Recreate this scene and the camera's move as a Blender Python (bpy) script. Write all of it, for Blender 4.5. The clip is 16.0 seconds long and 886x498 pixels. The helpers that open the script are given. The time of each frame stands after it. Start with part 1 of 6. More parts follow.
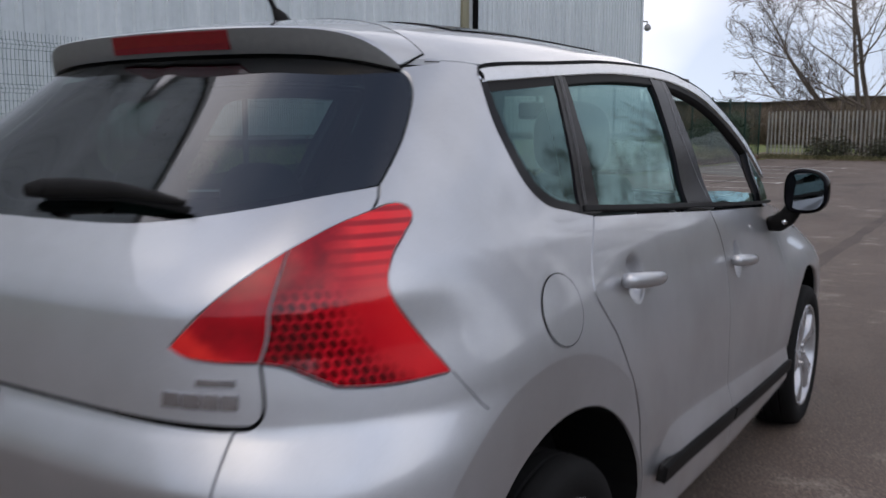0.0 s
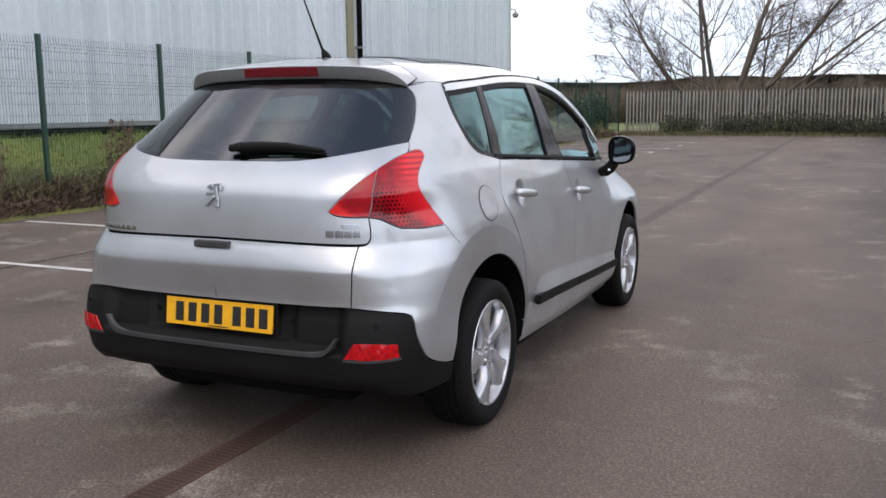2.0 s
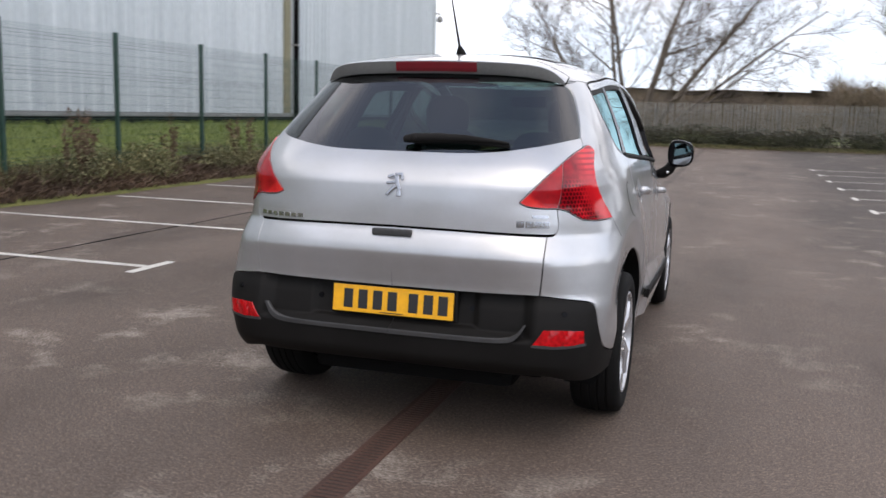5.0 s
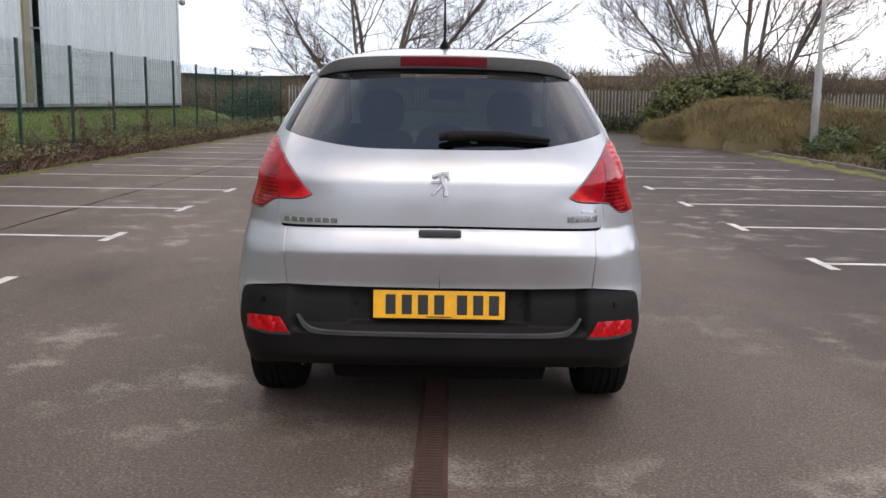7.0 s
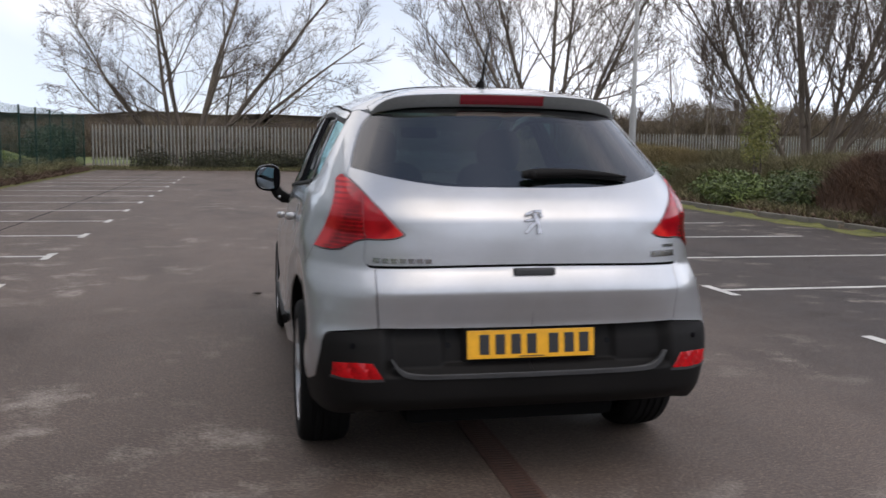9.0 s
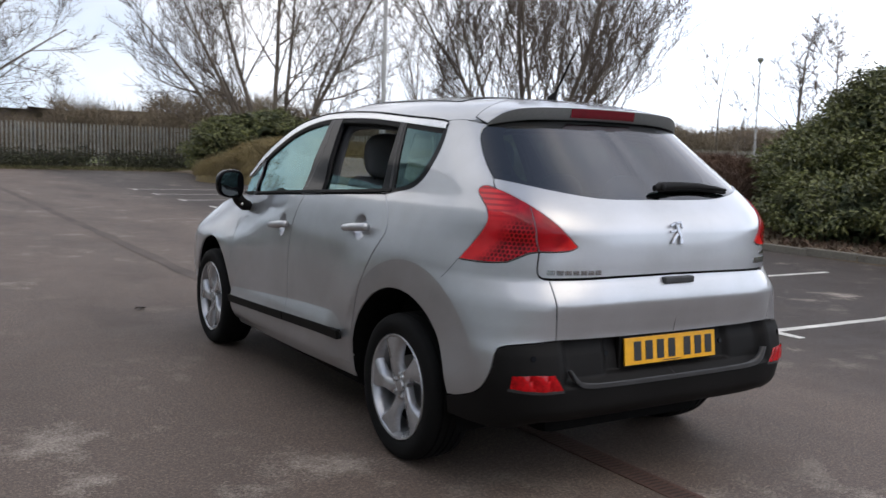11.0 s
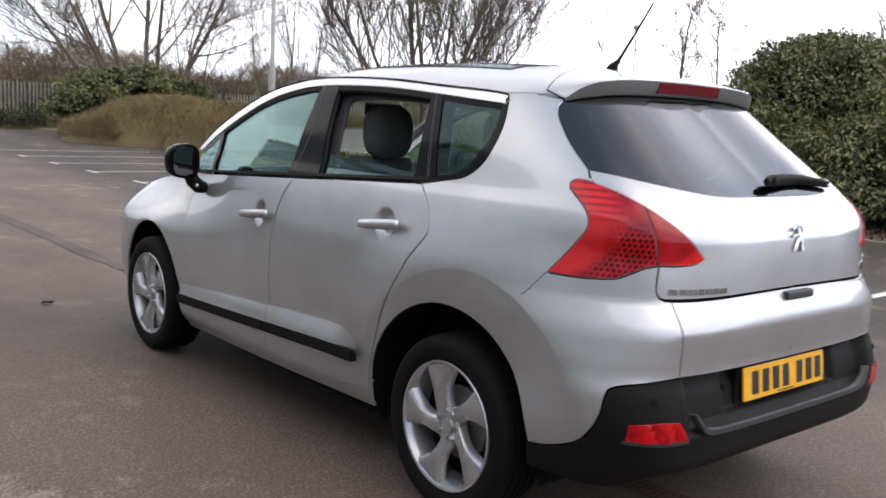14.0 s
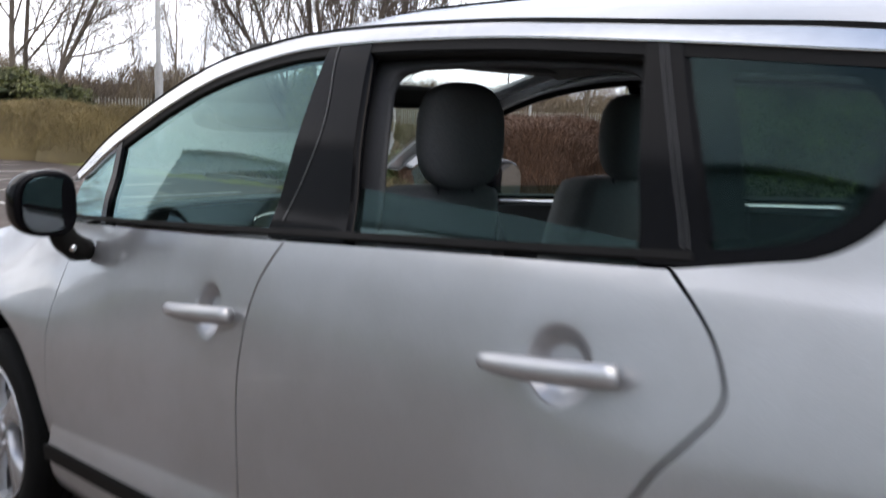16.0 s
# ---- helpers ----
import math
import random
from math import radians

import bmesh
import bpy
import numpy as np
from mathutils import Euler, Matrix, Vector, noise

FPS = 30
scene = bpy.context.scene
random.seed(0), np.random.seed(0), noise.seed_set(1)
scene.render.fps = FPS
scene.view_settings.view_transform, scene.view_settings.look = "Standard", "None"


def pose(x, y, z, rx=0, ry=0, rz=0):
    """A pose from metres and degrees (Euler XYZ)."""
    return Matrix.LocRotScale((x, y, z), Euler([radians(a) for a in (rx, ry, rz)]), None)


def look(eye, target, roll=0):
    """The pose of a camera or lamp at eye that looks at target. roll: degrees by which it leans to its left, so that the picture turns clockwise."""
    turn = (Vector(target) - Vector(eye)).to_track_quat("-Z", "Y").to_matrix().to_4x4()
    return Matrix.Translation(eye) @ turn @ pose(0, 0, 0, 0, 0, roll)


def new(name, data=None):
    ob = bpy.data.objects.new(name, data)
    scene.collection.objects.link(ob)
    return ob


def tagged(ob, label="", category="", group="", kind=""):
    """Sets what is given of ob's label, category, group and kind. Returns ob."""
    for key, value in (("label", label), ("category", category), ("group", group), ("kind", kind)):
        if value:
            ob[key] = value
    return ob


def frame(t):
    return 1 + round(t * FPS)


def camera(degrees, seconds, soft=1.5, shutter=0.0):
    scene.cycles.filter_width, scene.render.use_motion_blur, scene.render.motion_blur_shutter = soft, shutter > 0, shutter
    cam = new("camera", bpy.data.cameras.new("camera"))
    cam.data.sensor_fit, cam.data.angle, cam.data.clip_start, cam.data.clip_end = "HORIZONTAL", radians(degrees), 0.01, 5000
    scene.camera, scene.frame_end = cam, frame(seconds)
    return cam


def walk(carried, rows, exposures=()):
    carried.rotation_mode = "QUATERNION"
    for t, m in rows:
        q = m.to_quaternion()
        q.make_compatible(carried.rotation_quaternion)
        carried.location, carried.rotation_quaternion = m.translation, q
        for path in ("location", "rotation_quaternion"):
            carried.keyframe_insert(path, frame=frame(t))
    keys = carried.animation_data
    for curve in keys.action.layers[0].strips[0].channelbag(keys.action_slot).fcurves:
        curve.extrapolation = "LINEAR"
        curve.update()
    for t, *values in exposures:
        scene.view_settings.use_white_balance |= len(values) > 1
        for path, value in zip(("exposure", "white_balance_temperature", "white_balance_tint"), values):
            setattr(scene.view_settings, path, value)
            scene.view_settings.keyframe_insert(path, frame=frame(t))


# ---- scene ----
cam = camera(52.0, 16.0, shutter=0.5)
PATH = [
    (0, (1.634, -0.913, 1.374), (0.576, 0.762, 1.105), 0.2),
    (0.5, (1.739, -1.47, 1.354), (0.753, 0.247, 1.074), 1.2),
    (1, (1.916, -1.953, 1.383), (0.994, -0.206, 1.073), -0.6),
    (1.5, (2.1, -2.362, 1.395), (1.259, -0.58, 1.052), 0.3),
    (2, (2.279, -2.826, 1.402), (1.462, -1.026, 1.093), -0.5),
    (2.5, (2.458, -3.058, 1.39), (1.534, -1.301, 1.148), -0.8),
    (3, (2.517, -3.124, 1.404), (1.549, -1.392, 1.156), -0.1),
    (3.5, (2.436, -3.166, 1.401), (1.489, -1.422, 1.152), 0.9),
    (4, (2.105, -3.298, 1.396), (1.286, -1.493, 1.129), 3.9),
    (4.5, (1.724, -3.322, 1.354), (1.009, -1.476, 1.071), 2.9),
    (5, (1.281, -3.357, 1.362), (0.684, -1.472, 1.062), 1.5),
    (5.2, (1.098, -3.419, 1.371), (0.588, -1.509, 1.071), 0.3),
    (7.3, (-0.007, -3.49, 1.385), (0.0, -1.516, 1.067), 0.8),
    (7.5, (-0.027, -3.498, 1.384), (-0.015, -1.522, 1.082), 0.4),
    (8, (-0.265, -3.511, 1.365), (-0.121, -1.534, 1.101), 2.3),
    (8.5, (-0.659, -3.492, 1.357), (-0.299, -1.538, 1.13), 2.1),
    (9, (-1.092, -3.317, 1.363), (-0.667, -1.376, 1.134), 0.8),
    (9.2, (-1.288, -3.28, 1.362), (-0.798, -1.354, 1.137), 1.3),
    (11.3, (-2.952, -2.507, 1.372), (-1.844, -0.857, 1.147), 2.0),
    (11.5, (-3.053, -2.463, 1.391), (-1.914, -0.836, 1.157), 2.1),
    (12, (-3.308, -2.513, 1.444), (-2.091, -0.947, 1.194), 1.9),
    (12.5, (-3.383, -2.55, 1.455), (-2.12, -1.02, 1.2), 2.7),
    (13, (-3.232, -2.377, 1.423), (-1.973, -0.848, 1.149), 2.4),
    (13.5, (-3.033, -2.008, 1.44), (-1.82, -0.44, 1.179), 2.5),
    (14, (-2.893, -1.525, 1.407), (-1.612, -0.016, 1.122), 3.0),
    (14.5, (-2.62, -1.029, 1.386), (-1.312, 0.449, 1.062), 2.3),
    (15, (-2.404, -0.499, 1.358), (-1.074, 0.952, 1.004), 3.2),
    (15.5, (-2.217, -0.031, 1.345), (-0.817, 1.348, 0.973), 1.5),
    (16, (-1.958, 0.451, 1.366), (-0.509, 1.801, 1.086), 1.4),
]
walk(cam, [(t, look(eye, target, roll)) for t, eye, target, roll in PATH], [(0, -0.01, 6730, 13), (1, 0.36, 6930, 13), (2, 0.64, 6930, 11), (5, 0.68, 7080, 12), (7.5, 0.66, 7230, 13), (8.5, 0.4, 6930, 12), (9, 0.3, 6930, 12), (11.5, 0.38, 6830, 10), (12.5, 0.62, 7130, 13), (15, 0.94, 7130, 12), (16, 0.98, 6980, 12)])

# ---- sky and sun ----
world = bpy.data.worlds.new("world")
scene.world = world
world.use_nodes = True
wn, wl = world.node_tree.nodes, world.node_tree.links
wn.clear()
w_out = wn.new("ShaderNodeOutputWorld")
w_bg = wn.new("ShaderNodeBackground")
w_sky = wn.new("ShaderNodeTexSky")
w_sky.sky_type = "NISHITA"
w_sky.sun_disc = False
w_sky.sun_elevation, w_sky.sun_rotation = radians(58), radians(165)
w_sky.altitude, w_sky.air_density, w_sky.dust_density, w_sky.ozone_density = 0, 1.0, 1.5, 1.0
w_co = wn.new("ShaderNodeTexCoord")
w_map = wn.new("ShaderNodeMapping")
w_map.inputs["Scale"].default_value = (1.6, 1.6, 2.2)
w_noise = wn.new("ShaderNodeTexNoise")
w_noise.inputs["Scale"].default_value = 1.4
w_noise.inputs["Detail"].default_value = 4
w_noise.inputs["Roughness"].default_value = .5
w_ramp = wn.new("ShaderNodeValToRGB")
w_ramp.color_ramp.elements[0].position = .39
w_ramp.color_ramp.elements[1].position = .66
w_ramp.color_ramp.elements[0].color = (.34, .34, .34, 1)
w_mix = wn.new("ShaderNodeMix")
w_mix.data_type = "RGBA"
w_mix.inputs[7].default_value = (12.8, 12.8, 13.3, 1)
w_lift = wn.new("ShaderNodeMapping")
w_lift.inputs["Scale"].default_value = (1, 1, .75)
w_lift.inputs["Location"].default_value = (0, 0, .22)
wl.new(w_co.outputs["Generated"], w_lift.inputs["Vector"])
wl.new(w_lift.outputs["Vector"], w_sky.inputs["Vector"])
wl.new(w_co.outputs["Generated"], w_map.inputs["Vector"])
wl.new(w_map.outputs["Vector"], w_noise.inputs["Vector"])
wl.new(w_noise.outputs["Fac"], w_ramp.inputs["Fac"])
w_sep = wn.new("ShaderNodeSeparateXYZ")
w_high = wn.new("ShaderNodeMapRange")
for k, v in ((1, .74), (2, .96), (3, 1.0), (4, .08)):
    w_high.inputs[k].default_value = v
w_mul = wn.new("ShaderNodeMath")
w_mul.operation = "MULTIPLY"
wl.new(w_co.outputs["Generated"], w_sep.inputs[0])
wl.new(w_sep.outputs["Z"], w_high.inputs[0])
wl.new(w_ramp.outputs["Color"], w_mul.inputs[0])
wl.new(w_high.outputs[0], w_mul.inputs[1])
w_west = wn.new("ShaderNodeMapRange")
for k, v in ((1, -1), (2, 1), (3, 1.15), (4, .70)):
    w_west.inputs[k].default_value = v
w_mul2 = wn.new("ShaderNodeMath")
w_mul2.operation, w_mul2.use_clamp = "MULTIPLY", True
wl.new(w_sep.outputs["X"], w_west.inputs[0])
wl.new(w_mul.outputs[0], w_mul2.inputs[0])
wl.new(w_west.outputs[0], w_mul2.inputs[1])
w_south = wn.new("ShaderNodeMapRange")
for k, v in ((1, -.9), (2, .3), (3, .42), (4, 1.0)):
    w_south.inputs[k].default_value = v
w_mul3 = wn.new("ShaderNodeMath")
w_mul3.operation = "MULTIPLY"
wl.new(w_sep.outputs["Y"], w_south.inputs[0])
wl.new(w_mul2.outputs[0], w_mul3.inputs[0])
wl.new(w_south.outputs[0], w_mul3.inputs[1])
wl.new(w_mul3.outputs[0], w_mix.inputs[0])
w_pale = wn.new("ShaderNodeMix")
w_pale.data_type, w_pale.blend_type = "RGBA", "MULTIPLY"
w_pale.inputs[0].default_value = 1.0
w_pale.inputs[7].default_value = (1.55, 1.58, 1.55, 1)
wl.new(w_sky.outputs["Color"], w_pale.inputs[6])
wl.new(w_pale.outputs[2], w_mix.inputs[6])
wl.new(w_mix.outputs[2], w_bg.inputs["Color"])
w_flank = wn.new("ShaderNodeMath")
w_flank.operation = "MULTIPLY"
w_str = wn.new("ShaderNodeMath")
w_str.operation = "MULTIPLY_ADD"
w_str.inputs[1].default_value, w_str.inputs[2].default_value = .116, .103
wl.new(w_sep.outputs["X"], w_flank.inputs[0])
wl.new(w_sep.outputs["X"], w_flank.inputs[1])
wl.new(w_flank.outputs[0], w_str.inputs[0])
wl.new(w_str.outputs[0], w_bg.inputs["Strength"])
wl.new(w_bg.outputs["Background"], w_out.inputs["Surface"])

sun = new("sun", bpy.data.lights.new("sun", "SUN"))
sun.data.energy, sun.data.angle, sun.data.color = .3, radians(50), (1, .97, .93)
sun.matrix_world = look((4.1, -15.4, 25.4), (0, 0, 0))

# ---- materials ----


def tree_of(name):
    m = bpy.data.materials.new(name)
    m.use_nodes = True
    return m, m.node_tree.nodes, m.node_tree.links, m.node_tree.nodes["Principled BSDF"]


def noise_node(n, l, scale, detail=4, rough=.55, coords="Object", stretch=None):
    co = n.new("ShaderNodeTexCoord")
    t = n.new("ShaderNodeTexNoise")
    t.inputs["Scale"].default_value, t.inputs["Detail"].default_value, t.inputs["Roughness"].default_value = scale, detail, rough
    if stretch:
        mp = n.new("ShaderNodeMapping")
        mp.inputs["Scale"].default_value = stretch
        l.new(co.outputs[coords], mp.inputs["Vector"])
        l.new(mp.outputs["Vector"], t.inputs["Vector"])
    else:
        l.new(co.outputs[coords], t.inputs["Vector"])
    return t.outputs["Fac"]


def ramp(n, l, fac, stops):
    r = n.new("ShaderNodeValToRGB")
    e = r.color_ramp.elements
    while len(e) < len(stops):
        e.new(.5)
    for el, (p, c) in zip(e, stops):
        el.position = p
        el.color = (*c, 1) if len(c) == 3 else c
    l.new(fac, r.inputs["Fac"])
    return r.outputs["Color"]


def mix_colour(n, l, fac, a, b, blend="MIX"):
    m = n.new("ShaderNodeMix")
    m.data_type, m.blend_type = "RGBA", blend
    for k, v in ((0, fac), (6, a), (7, b)):
        if isinstance(v, (int, float)):
            m.inputs[k].default_value = v
        elif isinstance(v, tuple):
            m.inputs[k].default_value = (*v, 1)
        else:
            l.new(v, m.inputs[k])
    return m.outputs[2]


def math_node(n, l, op, a, b=None, clamp=False):
    m = n.new("ShaderNodeMath")
    m.operation, m.use_clamp = op, clamp
    for k, v in enumerate((a, b)):
        if v is None:
            continue
        if isinstance(v, (int, float)):
            m.inputs[k].default_value = v
        else:
            l.new(v, m.inputs[k])
    return m.outputs[0]


def bump(n, l, b, height, strength, distance):
    k = n.new("ShaderNodeBump")
    k.inputs["Strength"].default_value, k.inputs["Distance"].default_value = strength, distance
    l.new(height, k.inputs["Height"])
    l.new(k.outputs["Normal"], b.inputs["Normal"])


def grained(name, dark, light, scale=20, rough=.6, metal=0.0, relief=.2, depth=.002, big=1.5, coords="Object", stretch=None, shine=.5):
    """A surface that varies between two colours at two scales, with fine relief."""
    m, n, l, b = tree_of(name)
    fine = noise_node(n, l, scale, 5, .6, coords, stretch)
    coarse = noise_node(n, l, big, 3, .5, coords, stretch)
    c1 = ramp(n, l, fine, [(.3, dark), (.7, light)])
    c2 = ramp(n, l, coarse, [(.3, tuple(v * .75 for v in dark)), (.7, tuple(min(1, v * 1.15) for v in light))])
    l.new(mix_colour(n, l, .45, c1, c2), b.inputs["Base Color"])
    b.inputs["Roughness"].default_value, b.inputs["Metallic"].default_value = rough, metal
    b.inputs["Specular IOR Level"].default_value = shine
    if relief:
        bump(n, l, b, fine, relief, depth)
    return m


def plain(name, colour, rough=.5, metal=0.0, spread=.06, scale=40, coat=0.0, shine=.5):
    m, n, l, b = tree_of(name)
    f = noise_node(n, l, scale, 3)
    lo, hi = tuple(v * (1 - spread) for v in colour), tuple(min(1, v * (1 + spread)) for v in colour)
    l.new(ramp(n, l, f, [(.35, lo), (.65, hi)]), b.inputs["Base Color"])
    r = n.new("ShaderNodeMapRange")
    r.inputs[3].default_value, r.inputs[4].default_value = rough * .85, min(1, rough * 1.15)
    l.new(f, r.inputs[0])
    l.new(r.outputs[0], b.inputs["Roughness"])
    b.inputs["Metallic"].default_value = metal
    b.inputs["Coat Weight"].default_value = coat
    b.inputs["Specular IOR Level"].default_value = shine
    b.inputs["Coat Roughness"].default_value = .06
    return m


def asphalt_material():
    m, n, l, b = tree_of("asphalt")
    fine = noise_node(n, l, 70, 6, .8)
    mid = noise_node(n, l, 2.0, 7, .68)
    big = noise_node(n, l, .42, 4, .55)
    grit = noise_node(n, l, 190, 3, .6)
    base = ramp(n, l, fine, [(.28, (.044, .0320, .0256)), (.5, (.106, .0800, .0654)), (.72, (.250, .196, .163))])
    base = mix_colour(n, l, .55, base, ramp(n, l, grit, [(.34, (.35, .34, .33)), (.66, (1.75, 1.72, 1.68))]), "MULTIPLY")
    vor = n.new("ShaderNodeTexVoronoi")
    vor.inputs["Scale"].default_value = 110
    vco = n.new("ShaderNodeTexCoord")
    l.new(vco.outputs["Object"], vor.inputs["Vector"])
    stone = n.new("ShaderNodeSeparateColor")
    l.new(vor.outputs["Color"], stone.inputs[0])
    base = mix_colour(n, l, .6, base, ramp(n, l, stone.outputs[0], [(.0, (.62, .62, .62)), (.7, (.88, .88, .88)), (1.0, (1.45, 1.42, 1.38))]), "MULTIPLY")
    across = n.new("ShaderNodeSeparateXYZ")
    l.new(vco.outputs["Object"], across.inputs[0])
    # Tarmac turns darker and slightly bluer towards +x, from about 1.9.
    edge = math_node(n, l, "ADD", across.outputs["X"], math_node(n, l, "MULTIPLY", math_node(n, l, "SUBTRACT", noise_node(n, l, 1.3, 5, .6), .5), .9))
    right_side = math_node(n, l, "MULTIPLY", math_node(n, l, "SUBTRACT", edge, 1.9), .6, True)
    base = mix_colour(n, l, right_side, base, mix_colour(n, l, 1.0, base, (.44, .445, .46), "MULTIPLY"))
    worn = ramp(n, l, fine, [(.32, (.12, .100, .084)), (.68, (.42, .365, .31))])
    ragged = math_node(n, l, "ADD", mid, math_node(n, l, "MULTIPLY", math_node(n, l, "SUBTRACT", fine, .5), .40))
    patch = ramp(n, l, ragged, [(.53, (0, 0, 0)), (.68, (1, 1, 1))])
    broad = ramp(n, l, big, [(.45, (.0, .0, .0)), (.58, (1, 1, 1))])
    both = mix_colour(n, l, 1.0, patch, broad, "MULTIPLY")
    dust = mix_colour(n, l, both, base, worn)
    stain = noise_node(n, l, .9, 3, .5, stretch=(1, .35, 1))
    dark = ramp(n, l, stain, [(.30, (.60, .59, .58)), (.42, (.88, .88, .88)), (.60, (1.06, 1.06, 1.06))])
    l.new(mix_colour(n, l, 1.0, dust, dark, "MULTIPLY"), b.inputs["Base Color"])
    rr = n.new("ShaderNodeMapRange")
    rr.inputs[3].default_value, rr.inputs[4].default_value = .55, .85
    l.new(mid, rr.inputs[0])
    l.new(rr.outputs[0], b.inputs["Roughness"])
    b.inputs["Specular IOR Level"].default_value = .3
    bump(n, l, b, fine, .35, .008)
    return m


def paint_material():
    m, n, l, b = tree_of("silver_paint")
    flake = noise_node(n, l, 900, 2, .5)
    dirt = noise_node(n, l, 2.2, 5, .6)
    c = ramp(n, l, flake, [(.3, (.418, .426, .442)), (.7, (.532, .541, .560))])
    d = ramp(n, l, dirt, [(.35, (.86, .85, .83)), (.62, (1, 1, 1))])
    l.new(mix_colour(n, l, 1.0, c, d, "MULTIPLY"), b.inputs["Base Color"])
    b.inputs["Metallic"].default_value = .72
    r = n.new("ShaderNodeMapRange")
    r.inputs[3].default_value, r.inputs[4].default_value = .44, .38
    l.new(dirt, r.inputs[0])
    l.new(r.outputs[0], b.inputs["Roughness"])
    b.inputs["Coat Weight"].default_value = 1.0
    b.inputs["Coat IOR"].default_value = 1.6
    b.inputs["Coat Roughness"].default_value = .05
    return m


def glass_material(name, tint, rough=.01, base=0.0, ior=1.75, sheen=(.92, .97, .97), rise=3.8, ripple=.012):
    """A thin pane: part clear and tinted, part mirror by Fresnel."""
    m, n, l, b = tree_of(name)
    out = n["Material Output"]
    tr = n.new("ShaderNodeBsdfTransparent")
    tr.inputs["Color"].default_value = (*tint, 1)
    gl = n.new("ShaderNodeBsdfGlossy")
    gl.inputs["Roughness"].default_value = rough
    gl.inputs["Color"].default_value = (*sheen, 1)
    fr = n.new("ShaderNodeLayerWeight")
    fr.inputs["Blend"].default_value = .5
    still = ((ior - 1) / (ior + 1)) ** 2
    gloss = math_node(n, l, "MULTIPLY", math_node(n, l, "POWER", fr.outputs["Facing"], rise), 1 - still)
    smear = noise_node(n, l, 3, 3)
    wob = n.new("ShaderNodeBump")
    wob.inputs["Strength"].default_value, wob.inputs["Distance"].default_value = ripple, .004
    l.new(smear, wob.inputs["Height"])
    l.new(wob.outputs["Normal"], gl.inputs["Normal"])
    mx = n.new("ShaderNodeMixShader")
    l.new(math_node(n, l, "ADD", gloss, base + still, True), mx.inputs["Fac"])
    l.new(tr.outputs["BSDF"], mx.inputs[1])
    l.new(gl.outputs["BSDF"], mx.inputs[2])
    l.new(mx.outputs["Shader"], out.inputs["Surface"])
    return m


def lamp_comb_material():
    """Red lens: a bright light guide along the outer edge, dark honeycomb cells within, ribs at the top."""
    m, n, l, b = tree_of("red_lens_comb")
    co = n.new("ShaderNodeTexCoord")
    sep = n.new("ShaderNodeSeparateXYZ")
    l.new(co.outputs["Object"], sep.inputs[0])
    y, z = sep.outputs["Y"], sep.outputs["Z"]
    dz = math_node(n, l, "SUBTRACT", z, 1.09)
    inner = math_node(n, l, "ADD", math_node(n, l, "MULTIPLY", math_node(n, l, "MULTIPLY", dz, dz), 5.0), .212)
    wob = math_node(n, l, "MULTIPLY", math_node(n, l, "SUBTRACT", noise_node(n, l, 22, 3), .5), .05)
    off = math_node(n, l, "ADD", math_node(n, l, "SUBTRACT", y, inner), wob)
    guide = math_node(n, l, "ADD", math_node(n, l, "MULTIPLY", off, 18.0), .35, True)
    along = math_node(n, l, "MULTIPLY", math_node(n, l, "ADD", y, math_node(n, l, "ABSOLUTE", sep.outputs["X"])), .74)
    along = math_node(n, l, "ADD", along, math_node(n, l, "MULTIPLY", z, .20))
    rows = [math_node(n, l, "DIVIDE", along, .0185), math_node(n, l, "DIVIDE", z, .0320)]
    spots = []
    for shift in (10.0, 10.5):
        parts = [math_node(n, l, "SUBTRACT", math_node(n, l, "FRACT", math_node(n, l, "ADD", c, shift)), .5) for c in rows]
        across = math_node(n, l, "MULTIPLY", parts[0], parts[0])
        upward = math_node(n, l, "MULTIPLY", math_node(n, l, "MULTIPLY", parts[1], parts[1]), 3.0)
        spots.append(math_node(n, l, "SQRT", math_node(n, l, "ADD", across, upward)))
    spot = math_node(n, l, "MINIMUM", spots[0], spots[1])
    f = noise_node(n, l, 11, 4, .65)
    red = ramp(n, l, f, [(.30, (.18, .0015, .007)), (.52, (.34, .003, .012)), (.74, (.64, .008, .022))])
    dots = ramp(n, l, spot, [(.26, (.28, .22, .22)), (.36, (.62, .6, .6)), (.44, (1.35, 1.3, 1.3))])
    low = ramp(n, l, math_node(n, l, "MULTIPLY", math_node(n, l, "SUBTRACT", 1.16, z), 7.0, True), [(.25, (0, 0, 0)), (.5, (1, 1, 1))])
    cells = mix_colour(n, l, low, red, mix_colour(n, l, 1.0, red, dots, "MULTIPLY"))
    rib = math_node(n, l, "SINE", math_node(n, l, "MULTIPLY", z, 300.0))
    ribs = ramp(n, l, math_node(n, l, "ADD", math_node(n, l, "MULTIPLY", rib, .5), .5), [(.15, (.36, .003, .012)), (.55, (.82, .016, .028))])
    smooth_red = ramp(n, l, noise_node(n, l, 7, 2), [(.3, (.52, .005, .016)), (.7, (.84, .016, .028))])
    high = math_node(n, l, "MULTIPLY", math_node(n, l, "SUBTRACT", z, 1.10), 14.0, True)
    bright = mix_colour(n, l, high, smooth_red, ribs)
    l.new(mix_colour(n, l, 1.0, mix_colour(n, l, guide, cells, bright), (.78, 1.0, .75), "MULTIPLY"), b.inputs["Base Color"])
    b.inputs["Roughness"].default_value = .16
    b.inputs["Specular IOR Level"].default_value = .25
    b.inputs["Coat Weight"].default_value = .25
    b.inputs["Coat Roughness"].default_value = .04
    return m


